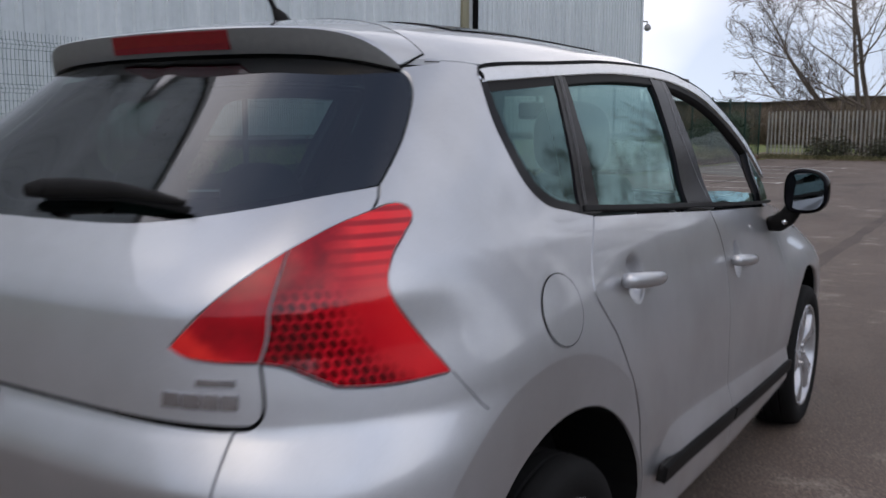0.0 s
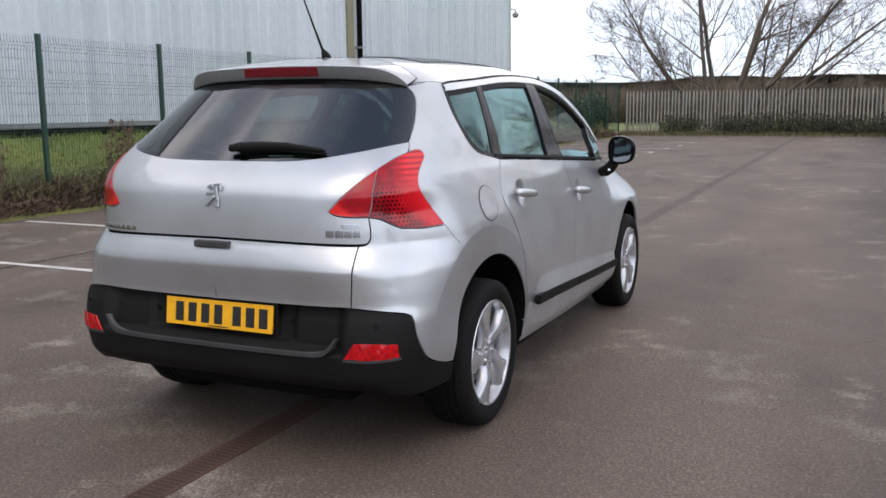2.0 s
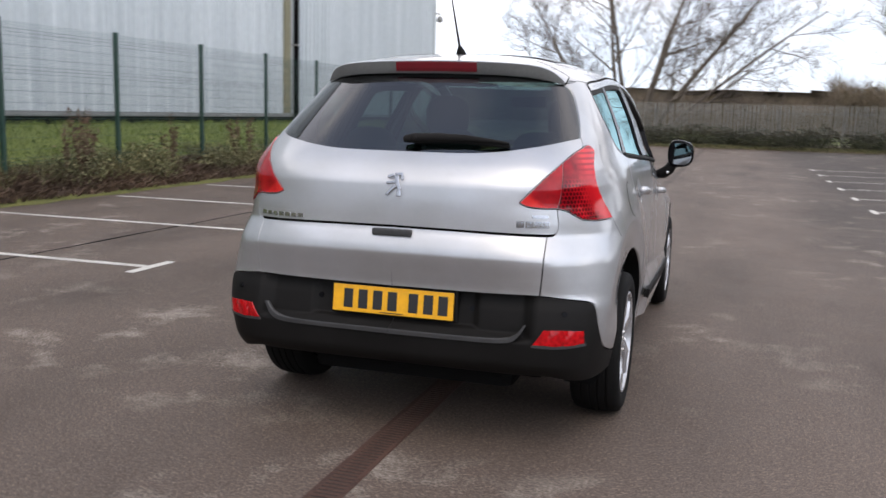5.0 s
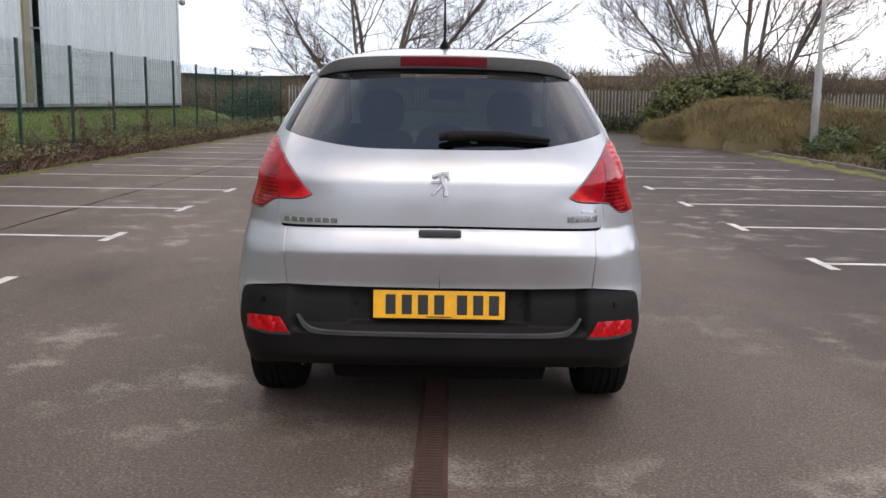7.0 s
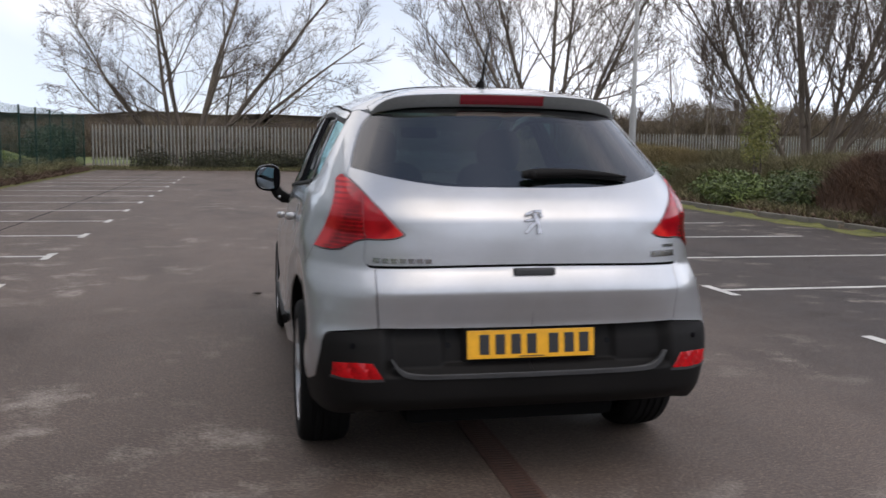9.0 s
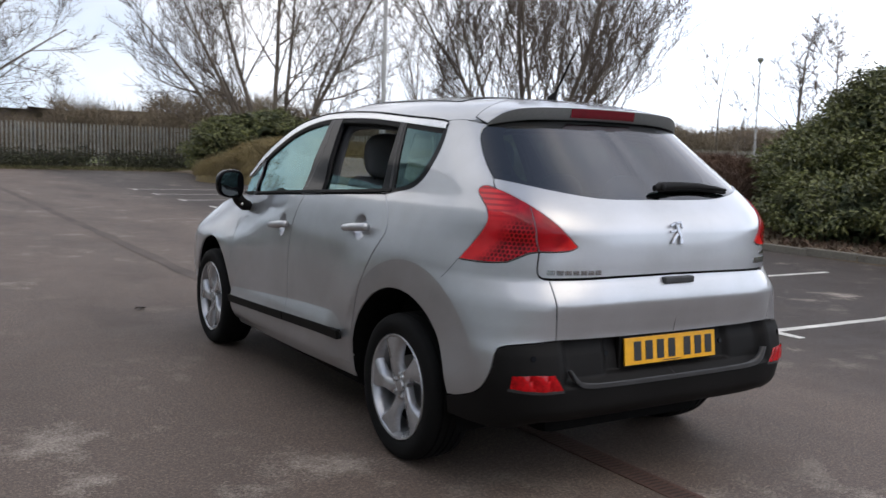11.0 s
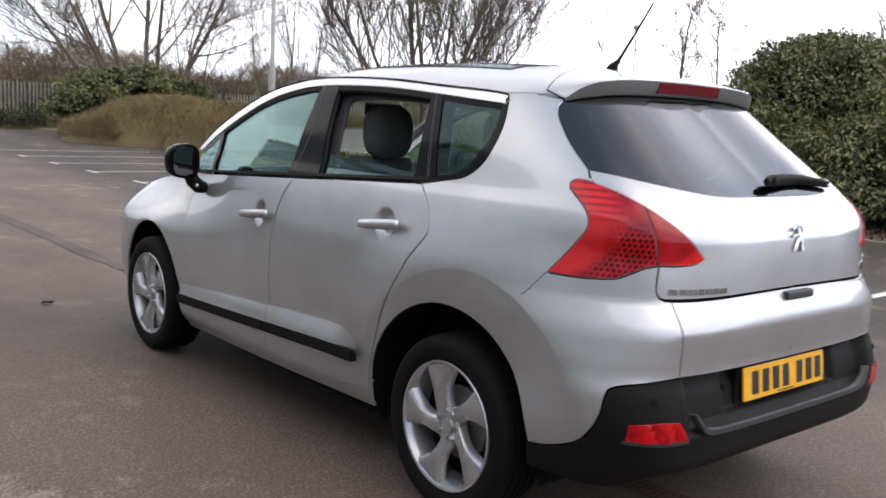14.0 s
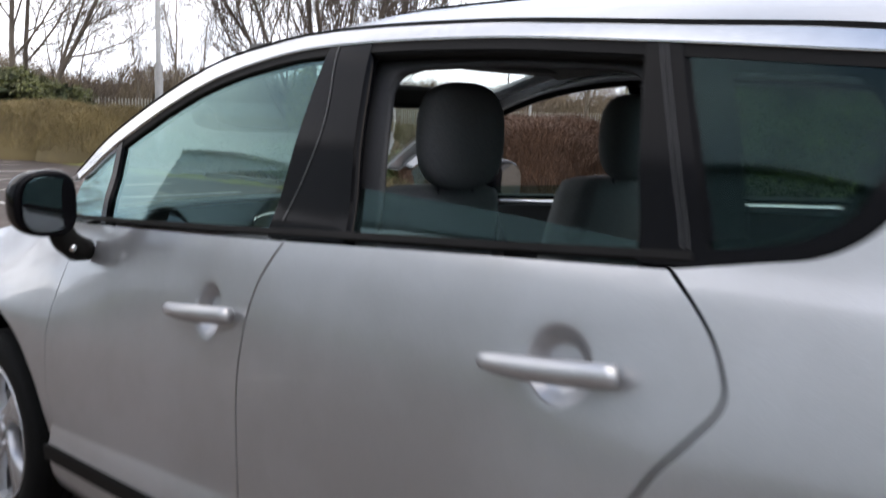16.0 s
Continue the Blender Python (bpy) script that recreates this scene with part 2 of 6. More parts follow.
def lamp_red_material():
    """Plain red lens with a brighter reflector towards its pointed end."""
    m, n, l, b = tree_of("red_lens")
    co = n.new("ShaderNodeTexCoord")
    sep = n.new("ShaderNodeSeparateXYZ")
    l.new(co.outputs["Object"], sep.inputs[0])
    x = math_node(n, l, "ABSOLUTE", sep.outputs["X"])
    t = math_node(n, l, "ADD", math_node(n, l, "SUBTRACT", x, .59), math_node(n, l, "MULTIPLY", math_node(n, l, "SUBTRACT", sep.outputs["Z"], 1.025), 1.3))
    wob = math_node(n, l, "MULTIPLY", math_node(n, l, "SUBTRACT", noise_node(n, l, 30, 3), .5), .06)
    near = math_node(n, l, "MULTIPLY", math_node(n, l, "SUBTRACT", wob, t), 30.0, True)
    f = noise_node(n, l, 16, 4)
    deep = ramp(n, l, f, [(.3, (.26, .002, .008)), (.7, (.50, .005, .016))])
    hot = ramp(n, l, f, [(.3, (.60, .008, .016)), (.7, (.88, .030, .030))])
    l.new(mix_colour(n, l, 1.0, mix_colour(n, l, near, deep, hot), (.78, 1.0, .75), "MULTIPLY"), b.inputs["Base Color"])
    b.inputs["Roughness"].default_value = .16
    b.inputs["Specular IOR Level"].default_value = .25
    b.inputs["Coat Weight"].default_value = .25
    b.inputs["Coat Roughness"].default_value = .04
    return m


def leaf_material(name, dark, light, rough=.5):
    m, n, l, b = tree_of(name)
    g = n.new("ShaderNodeNewGeometry")
    c = ramp(n, l, g.outputs["Random Per Island"], [(0, dark), (.6, tuple((a + e) / 2 for a, e in zip(dark, light))), (1, light)])
    f = noise_node(n, l, .7, 3)
    l.new(mix_colour(n, l, 1.0, c, ramp(n, l, f, [(.35, (.7, .7, .66)), (.65, (1.1, 1.1, 1.0))]), "MULTIPLY"), b.inputs["Base Color"])
    b.inputs["Roughness"].default_value = rough
    return m


def cladding_material():
    m, n, l, b = tree_of("cladding")
    streak = noise_node(n, l, 1.0, 5, .6, stretch=(2.5, 2.5, .12))
    fine = noise_node(n, l, 6, 4)
    c = ramp(n, l, streak, [(.3, (.40, .440, .450)), (.7, (.50, .540, .548))])
    d = ramp(n, l, fine, [(.3, (.93, .93, .93)), (.6, (1, 1, 1))])
    l.new(mix_colour(n, l, 1.0, c, d, "MULTIPLY"), b.inputs["Base Color"])
    b.inputs["Roughness"].default_value = .26
    return m


ASPHALT = asphalt_material()
PAINT = paint_material()
GLASS_SIDE = glass_material("side_glass", (.34, .47, .43), rough=.03, base=.01, ior=1.5, sheen=(.60, .92, .94))
GLASS_QUARTER = glass_material("quarter_glass", (.30, .43, .38), rough=.03, ior=1.33, sheen=(.60, .92, .94))
GLASS_REAR = glass_material("privacy_glass", (.10, .165, .150), rough=.04, base=.055, ior=1.5, sheen=(.96, .94, .95), rise=5, ripple=.001)
GLASS_FRONT = glass_material("windscreen_glass", (.80, .86, .83))
RED = lamp_red_material()
RED_COMB = lamp_comb_material()
SEAL_GREY = plain("grey_lamp_seal", (.30, .30, .31), .5)
RED_DARK = plain("red_lens_dark", (.115, .002, .008), .15, coat=.4)
CLADDING = cladding_material()
BLACK_TRIM = grained("black_trim", (.0060, .0055, .0052), (.0110, .0102, .0098), 300, .6, relief=.15, depth=.0006, big=3, shine=.13)
TRIM_LIP = grained("scuffed_black_trim", (.020, .020, .021), (.045, .045, .046), 120, .5, relief=.1, depth=.0006, big=6)
BLACK_GLOSS = plain("black_gloss", (.004, .004, .005), .14, shine=.09)
GAP = plain("dark_gap", (.005, .005, .005), .85, shine=.1)
RUBBER = grained("tyre_rubber", (.0035, .0035, .0035), (.0075, .0072, .007), 90, .8, relief=.25, depth=.001, shine=.16)
ALLOY = grained("alloy_wheel", (.40, .40, .41), (.53, .53, .54), 60, .27, .65, .05, .0004, 6)
CHROME = plain("chrome", (.78, .79, .80), .09, 1.0, .02)
MIRROR = plain("mirror_glass", (.26, .27, .28), .03, 1.0, .01)
SATIN = plain("satin_chrome", (.66, .67, .68), .22, 1.0, .03)
BADGE = plain("badge_chrome", (.41, .41, .425), .16, .9, .05)
FOG = plain("fog_lens_red", (.38, .003, .006), .12, spread=.3, scale=60, coat=.2, shine=.3)
YELLOW = plain("plate_yellow", (.76, .375, .010), .35, coat=.3)
INK = plain("plate_black", (.014, .014, .015), .4)
CLOTH = grained("grey_seat_cloth", (.10, .10, .104), (.172, .172, .178), 220, .9, relief=.3, depth=.001)
PLASTIC = grained("dark_plastic", (.020, .020, .022), (.038, .038, .041), 160, .6, relief=.15, depth=.0006)
LINING = grained("roof_lining", (.11, .108, .103), (.16, .156, .15), 150, .95, relief=.1)
WHITE_LINE = grained("worn_white_paint", (.36, .345, .31), (.70, .68, .63), 30, .7, relief=.3, depth=.003, big=3)
RUST = grained("rusty_iron", (.036, .019, .015), (.105, .052, .037), 45, .75, .2, .6, .004, 3)
CONCRETE = grained("concrete", (.065, .058, .046), (.16, .145, .12), 30, .85, relief=.4, depth=.005)
MOSS = grained("moss", (.060, .068, .016), (.18, .175, .045), 26, .95, relief=.9, depth=.03, big=2.5)
SOIL = grained("leaf_litter", (.075, .058, .038), (.19, .145, .098), 18, .95, relief=.8, depth=.03)
SOIL_DARK = grained("silt", (.018, .013, .010), (.055, .040, .030), 30, .95, relief=.5, depth=.004)
GRASS_SOIL = grained("turf", (.075, .10, .020), (.16, .19, .045), 14, .95, relief=.8, depth=.04, big=.5)
GREEN_STEEL = plain("green_coated_steel", (.008, .038, .027), .45)
# Steel behind the pales, with their shade put into the colour.
SHADED_STEEL = grained("dull_weathered_steel", (.085, .083, .075), (.15, .147, .135), 12, .7, .0, .1, .001, 1.2)
PALE_STEEL = grained("weathered_pale_steel", (.25, .25, .225), (.38, .378, .35), 12, .6, .0, .1, .001, 1.2)
STAINED = grained("algae_stained_strip", (.14, .13, .075), (.26, .24, .155), 8, .7, relief=.05, big=1.0, stretch=(1, 1, .15))
BANK = grained("rough_brown_bank", (.125, .103, .058), (.225, .19, .112), 1.6, .95, relief=.6, depth=.2, big=.12)
SEAM_GREY = plain("grey_rubber_seam", (.045, .045, .048), .4)
SPOILER_GREY = grained("grey_spoiler_face", (.095, .098, .094), (.135, .138, .133), 80, .42, relief=.05, depth=.0004)
GALV = grained("galvanised_steel", (.20, .20, .195), (.30, .30, .295), 12, .55, .5, .1, .001, 1.2)
BARK = grained("bark", (.070, .055, .043), (.155, .128, .10), 24, .9, relief=.6, depth=.01)
TWIG = grained("twig_bark", (.058, .044, .036), (.12, .094, .076), 20, .9, relief=0)
LEAF_DARK = leaf_material("laurel_leaf", (.036, .045, .012), (.185, .195, .064), .42)
# Dark copy of the leaf colour: the shade inside bushes is in the colour.
LEAF_CORE_SHADE = grained("shaded_leaf", (.014, .022, .007), (.045, .060, .018), 14, .8, relief=.9, depth=.08)
LEAF_LOW = leaf_material("low_shrub_leaf", (.030, .050, .010), (.095, .13, .03), .5)
LEAF_BROWN = leaf_material("dry_grass_blade", (.13, .098, .045), (.27, .21, .10), .85)
LEAF_RED = leaf_material("russet_twig", (.060, .030, .018), (.14, .075, .045), .8)
LEAF_WEED = leaf_material("weed_leaf", (.085, .088, .034), (.22, .195, .10), .7)
LEAF_GRASS = leaf_material("grass_blade", (.085, .125, .020), (.20, .25, .055), .6)
LEAF_OLIVE = leaf_material("olive_scrub", (.075, .066, .032), (.19, .165, .085), .85)
LEAF_YELLOW = leaf_material("yellow_green_leaf", (.12, .13, .03), (.28, .27, .08), .6)
LEAF_BRIGHT = leaf_material("bright_shrub_leaf", (.045, .072, .012), (.14, .185, .04), .5)
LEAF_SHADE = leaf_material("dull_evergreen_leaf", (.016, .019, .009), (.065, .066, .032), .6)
LEAF_IVY = leaf_material("ivy_leaf", (.018, .036, .014), (.06, .095, .04), .5)
STALK = leaf_material("dead_stalk", (.070, .040, .028), (.17, .11, .075), .85)
FAR_WOOD = leaf_material("far_twigs", (.105, .080, .060), (.20, .155, .115), .9)

# ---- helpers for building ----


def mesh_from(name, bm, material, smooth=False, sharp=None):
    me = bpy.data.meshes.new(name)
    if sharp is not None:
        for e in bm.edges:
            if len(e.link_faces) == 2 and e.calc_face_angle(0) > radians(sharp):
                e.smooth = False
        smooth = True
    if smooth:
        for f in bm.faces:
            f.smooth = True
    lay = bm.verts.layers.float_vector.get("true_normal")
    normals = [tuple(v[lay]) for v in bm.verts] if lay else None
    bm.to_mesh(me)
    bm.free()
    if normals:
        me.attributes.remove(me.attributes["true_normal"])
        me.normals_split_custom_set_from_vertices(normals)
    for mt in material if isinstance(material, (list, tuple)) else (material,):
        me.materials.append(mt)
    return me


def part(name, bm, material, parent, label="", smooth=False, sharp=None):
    ob = new(name, mesh_from(name, bm, material, smooth, sharp))
    ob.parent = parent
    if label:
        tagged(ob, label)
    return ob


def thing(name, label, category, group="", kind="", at=None):
    ob = new(name)
    ob.empty_display_size = .2
    if at is not None:
        ob.matrix_world = at
    return tagged(ob, label, category, group, kind)


def solid(name, bm, material, label, category, kind="", group="", smooth=False, sharp=None):
    return tagged(new(name, mesh_from(name, bm, material, smooth, sharp)), label, category, group, kind)


def add_box(bm, x0, x1, y0, y1, z0, z1, bevel=0.0):
    vs = [bm.verts.new((x, y, z)) for z in (z0, z1) for y in (y0, y1) for x in (x0, x1)]
    fs = [bm.faces.new([vs[i] for i in q]) for q in ((0, 2, 3, 1), (4, 5, 7, 6), (0, 1, 5, 4), (2, 6, 7, 3), (0, 4, 6, 2), (1, 3, 7, 5))]
    if bevel:
        es = list({e for f in fs for e in f.edges})
        bmesh.ops.bevel(bm, geom=es, offset=bevel, segments=2, affect="EDGES", profile=.6)
    return fs


def box(x0, x1, y0, y1, z0, z1, bevel=0.0):
    bm = bmesh.new()
    add_box(bm, x0, x1, y0, y1, z0, z1, bevel)
    return bm


def add_tube(bm, pts, radii, sides=8, cap=True):
    """A round tube along points with a radius at each."""
    rings = []
    pts = [Vector(p) for p in pts]
    for i, p in enumerate(pts):
        d = (pts[min(i + 1, len(pts) - 1)] - pts[max(i - 1, 0)]).normalized()
        a = d.orthogonal().normalized() if i == 0 else (rings_a - d * rings_a.dot(d)).normalized()
        rings_a = a
        b = d.cross(a)
        r = radii[i] if isinstance(radii, (list, tuple)) else radii
        rings.append([bm.verts.new(p + (a * math.cos(k * math.tau / sides) + b * math.sin(k * math.tau / sides)) * r) for k in range(sides)])
    for r0, r1 in zip(rings, rings[1:]):
        for k in range(sides):
            bm.faces.new((r0[k], r0[(k + 1) % sides], r1[(k + 1) % sides], r1[k]))
    if cap:
        bm.faces.new(rings[0][::-1])
        bm.faces.new(rings[-1])


def add_lathe(bm, profile, sides=48, centre=(0, 0, 0), axis="x", closed=False):
    """Turns a profile of (along the axis, radius) about the axis."""
    rings = []
    for a, r in profile:
        ring = []
        for k in range(sides):
            t = k * math.tau / sides
            c, s = r * math.cos(t), r * math.sin(t)
            v = {"x": (a, c, s), "y": (c, a, s), "z": (c, s, a)}[axis]
            ring.append(bm.verts.new(Vector(v) + Vector(centre)))
        rings.append(ring)
    pairs = list(zip(rings, rings[1:])) + ([(rings[-1], rings[0])] if closed else [])
    for r0, r1 in pairs:
        for k in range(sides):
            bm.faces.new((r0[k], r0[(k + 1) % sides], r1[(k + 1) % sides], r1[k]))
    return rings


def quads_object(name, verts, faces, material):
    me = bpy.data.meshes.new(name)
    me.from_pydata(verts, [], faces)
    me.materials.append(material)
    return me


rng = np.random.default_rng(7)

# ---- ground ----
EDGE_L, EDGE_R, END_Y = -7.65, 9.0, 40.0
FENCE_X, WALL_X, WALL_END = -8.25, -10.35, 31.5


def ground_height(x, y):
    """Flat tarmac, a low bank behind the left edge, a soft verge on the right."""
    z = 0.0
    if x < EDGE_L:
        z = .30 * min(1, (EDGE_L - x) / .6) + .66 * step(0, 1, (-8.3 - x) / 1.9)
        z *= 1 - step(33, 44, y)
    if x > EDGE_R:
        z = .06 + .22 * step(0, 3, x - EDGE_R)
    if y > END_Y:
        z = max(z, .05 + .15 * step(0, 3, y - END_Y))
    return z


def step(a, b, v):
    t = min(max((v - a) / (b - a), 0), 1)
    return t * t * (3 - 2 * t)


bm = bmesh.new()
gx = [-900, -300, -120, -60, -30, -18, -14, -12, -11, -10.5, -10, -9.5, -9, -8.6, -8.3, -8.0, -7.8, EDGE_L, -4, 0, 4, EDGE_R, EDGE_R + .02, 9.6, 10.5, 11.5, 12.5, 16, 25, 60, 120, 300, 900]
gy = [-900, -300, -120, -60, -35, -20, -10, -4, 0, 4, 8, 12, 16, 20, 24, 28, 31, 34, 37, END_Y, 40.3, 41, 42, 44, 50, 70, 120, 300, 900]
grid = [[bm.verts.new((x, y, ground_height(x, y))) for y in gy] for x in gx]
for i in range(len(gx) - 1):
    for j in range(len(gy) - 1):
        f = bm.faces.new((grid[i][j], grid[i + 1][j], grid[i + 1][j + 1], grid[i][j + 1]))
        cx, cy = (gx[i] + gx[i + 1]) / 2, (gy[j] + gy[j + 1]) / 2
        if EDGE_L < cx < EDGE_R and cy < END_Y:
            f.material_index = 0
        elif cx < -8.6 or cy > 44 or cx > 30:
            f.material_index = 2
        else:
            f.material_index = 1
solid("ground", bm, (ASPHALT, SOIL, GRASS_SOIL), "grey worn tarmac car park with grassy edges", "ground", "structure", smooth=False)

# drain and its iron grating
drain = thing("drain_channel", "long rusty iron drain grating set in the tarmac", "drain", kind="structure")
bm = bmesh.new()
add_box(bm, -.086, -.066, -14, 6, -.05, .004)
add_box(bm, .026, .046, -14, 6, -.05, .004)
part("rail", bm, RUST, drain)
part("channel_bed", box(-.066, .026, -14, 6, .0005, .0022), SOIL_DARK, drain)
bar = bmesh.new()
add_box(bar, -.066, .026, -.0085, .0085, .001, .0045)
bar_me = mesh_from("grating_bar", bar, RUST)
y = -2.4
made = 0
while y < 6.0 and made < 280:
    o = new("grating_bar", bar_me)
    o.parent = drain
    o.location = (0, y, 0)
    y += .030
    made += 1
bm = bmesh.new()
yy = -8.0
while yy < -2.43:
    add_box(bm, -.066, .026, yy - .0085, yy + .0085, .001, .0045)
    yy += .03
tagged(part("grating", bm, RUST, drain), kind="stuff")

# a worn joint in the tarmac
bm = bmesh.new()
jr = random.Random(77)
prev = None
for k in range(110):
    yk = -6 + k * .42
    xk, wk = -4.65 + .03 * noise.noise((yk * .6, 3, 0)) + jr.uniform(-.008, .008), .012 + .010 * jr.random()
    row = [bm.verts.new((xk - wk, yk, .0022)), bm.verts.new((xk + wk, yk, .0022))]
    if prev:
        bm.faces.new((prev[0], prev[1], row[1], row[0]))
    prev = row
solid("tarmac_joint", bm, GAP, "long thin dark joint in the tarmac", "joint", "structure")

# painted bays

def painted(x0, x1, y0, y1, name="bay_line"):
    bm = bmesh.new()
    nx, ny = max(1, int((x1 - x0) / .12)), max(1, int((y1 - y0) / .12))
    jit = lambda: float(rng.uniform(-.006, .006))
    vs = [[bm.verts.new((x0 + (x1 - x0) * i / nx + (jit() if i in (0, nx) else 0), y0 + (y1 - y0) * j / ny + (jit() if j in (0, ny) else 0), .004)) for j in range(ny + 1)] for i in range(nx + 1)]
    for i in range(nx):
        for j in range(ny):
            bm.faces.new((vs[i][j], vs[i + 1][j], vs[i + 1][j + 1], vs[i][j + 1]))
    return solid(name, bm, WHITE_LINE, "worn white painted parking bay line on tarmac", "bay line", "structure", "parking bay lines")


for k in range(-1, 13):
    yl = 3.08 + 2.42 * k
    painted(-7.35, -3.38, yl - .045, yl + .045)
    painted(-3.38, -3.29, yl - .30, yl + .30)
for k in range(-2, 10):
    yr_ = 2.15 + 2.42 * k
    painted(3.42, 7.5, yr_ - .045, yr_ + .045)
    painted(3.33, 3.42, yr_ - .30, yr_ + .30)

# moss along the edges and the concrete kerb on the right
def ribbon(name, material, label, cat, x_of, width_of, y0, y1, dy, top):
    bm = bmesh.new()
    prev = None
    yv = y0
    while yv <= y1:
        xc, wd = x_of(yv), width_of(yv)
        row = [bm.verts.new((xc + wd * (k / 4 - .5), yv, ground_height(xc + wd * (k / 4 - .5), yv) + .004 + top * math.sin(math.pi * k / 4) * (.6 + .4 * noise.noise((xc * 3 + k, yv * 2.5, 1))))) for k in range(5)]
        if prev:
            for k in range(4):
                bm.faces.new((prev[k], prev[k + 1], row[k + 1], row[k]))
        prev = row
        yv += dy
    return solid(name, bm, material, label, cat, "structure", smooth=True)


ribbon("moss_strip", MOSS, "bright green moss strip along the tarmac edge", "moss", lambda y: EDGE_L + .02 + .10 * noise.noise((0, y * .8, 3)), lambda y: max(.06, .22 + .30 * noise.noise((5, y * 1.6, 3))), -16, 40, .2, .03)
ribbon("moss_strip", MOSS, "green moss strip along the kerb", "moss", lambda y: EDGE_R - .22 + .1 * noise.noise((9, y * .8, 3)), lambda y: .45 + .3 * noise.noise((5, y * .9, 7)), 9.2, 24, .25, .02)
SEAM = grained("dark_joint", (.050, .039, .032), (.115, .088, .072), 40, .9, relief=.5, depth=.004, big=1.2)
ribbon("tarmac_joint", SEAM, "dark ragged joint between two tarmac lays", "joint", lambda y: -.03 + .05 * noise.noise((2, y * .5, 0)), lambda y: .16 + .07 * noise.noise((4, y * 1.5, 0)), 6, 39, .2, .001)
kerb = thing("kerb", "weathered concrete edging kerb along the planting bed", "kerb", kind="structure")
kb = bmesh.new()
add_box(kb, EDGE_R + .0, EDGE_R + .14, -.452, .452, -.02, .11, .015)
kb_me = mesh_from("kerb_stone", kb, CONCRETE)
for k in range(44):
    o = new("kerb_stone", kb_me)
    o.parent = kerb
    o.location = (float(rng.uniform(-.012, .012)), -10 + k * .914, float(rng.uniform(-.012, .012)))
    o.rotation_euler = (0, 0, float(rng.uniform(-.012, .012)))

leaf = bmesh.new()
lv = [leaf.verts.new(q) for q in ((-.05, 0, .006), (-.02, .028, .022), (.02, .022, .012), (.055, .004, .020), (.02, -.022, .008), (-.02, -.026, .018))]
leaf.faces.new(lv)
bmesh.ops.solidify(leaf, geom=leaf.faces[:], thickness=.002)
tagged(new("fallen_leaf", mesh_from("fallen_leaf", leaf, SOIL_DARK)), "curled dark dead leaf lying on the tarmac", "leaf").location = (-1.0, 4.87, .002)

# ---- the shed behind the fence ----
WALL_TOP, WALL_BASE = 10.2, 1.0
shed = thing("warehouse", "large grey profiled steel warehouse behind a fence", "warehouse")


def profiled_sheet(y0, y1, pitch, z0, z1):
    """Box-profile sheet with a rib at every pitch, facing +x."""
    bm = bmesh.new()
    prof = []
    yv = y0
    while yv < y1 - 1e-6:
        prof += [(yv, 0), (yv + pitch * .62, 0), (yv + pitch * .70, .035), (yv + pitch * .92, .035)]
        yv += pitch
    prof.append((y1, 0))
    lo = [bm.verts.new((WALL_X + d, yy, z0)) for yy, d in prof]
    hi = [bm.verts.new((WALL_X + d, yy, z1)) for yy, d in prof]
    for a in range(len(prof) - 1):
        bm.faces.new((lo[a], lo[a + 1], hi[a + 1], hi[a]))
    return bm


yv = -26.0
k = 0
while yv < 19.0:
    part("cladding_sheet", profiled_sheet(yv, min(yv + 3.0, 19.0) - .004, .333, WALL_BASE + .12, WALL_TOP), CLADDING, shed)
    yv += 3.0
yv = 19.5
while yv < WALL_END - .2:
    part("cladding_sheet", profiled_sheet(yv, min(yv + 3.0, WALL_END) - .004, .25, WALL_BASE + .12, WALL_TOP), CLADDING, shed)
    yv += 3.0
bm = box(-40, WALL_X - .02, -26, WALL_END - .02, -.2, WALL_TOP - .02)
part("wall_core", bm, CLADDING, shed)
part("plinth", box(WALL_X - .02, WALL_X + .05, -26, WALL_END, .6, WALL_BASE + .10), GAP, shed, "dark base strip")
part("flashing", box(WALL_X - .02, WALL_X + .07, -26, WALL_END, WALL_BASE + .10, WALL_BASE + .19), GALV, shed)
part("corner_flashing", box(WALL_X - .05, WALL_X + .06, WALL_END - .12, WALL_END + .03, WALL_BASE, WALL_TOP), CLADDING, shed)
bm = bmesh.new()
add_tube(bm, [(WALL_X + .12, 19.36, .9), (WALL_X + .12, 19.36, WALL_TOP)], .075, 12)
dp = part("downpipe", bm, GAP, shed, "dark drainpipe", smooth=True)
part("joint_strip", box(WALL_X - .02, WALL_X + .06, 18.84, 19.16, WALL_BASE + .2, WALL_TOP), STAINED, shed, "stained pale joint strip")
for zz in (3.0, 5.0, 7.0):
    part("pipe_bracket", box(WALL_X + .02, WALL_X + .22, 19.25, 19.47, zz, zz + .05), GALV, dp)
part("roof_edge", box(-40, WALL_X + .15, -26.1, WALL_END + .1, WALL_TOP, WALL_TOP + .25), GALV, shed)
cctv = thing("security_camera", "small white security camera on a wall arm", "security camera")
bm = bmesh.new()
add_tube(bm, [(WALL_X, WALL_END + .03, 5.15), (WALL_X + .02, WALL_END + .55, 5.20), (WALL_X + .02, WALL_END + .6, 5.1)], .03, 8)
part("arm", bm, GALV, cctv, smooth=True)
bm = bmesh.new()
bmesh.ops.create_uvsphere(bm, u_segments=14, v_segments=8, radius=.13, matrix=Matrix.Translation((WALL_X + .02, WALL_END + .6, 4.98)))
part("dome", bm, GALV, cctv, smooth=True)

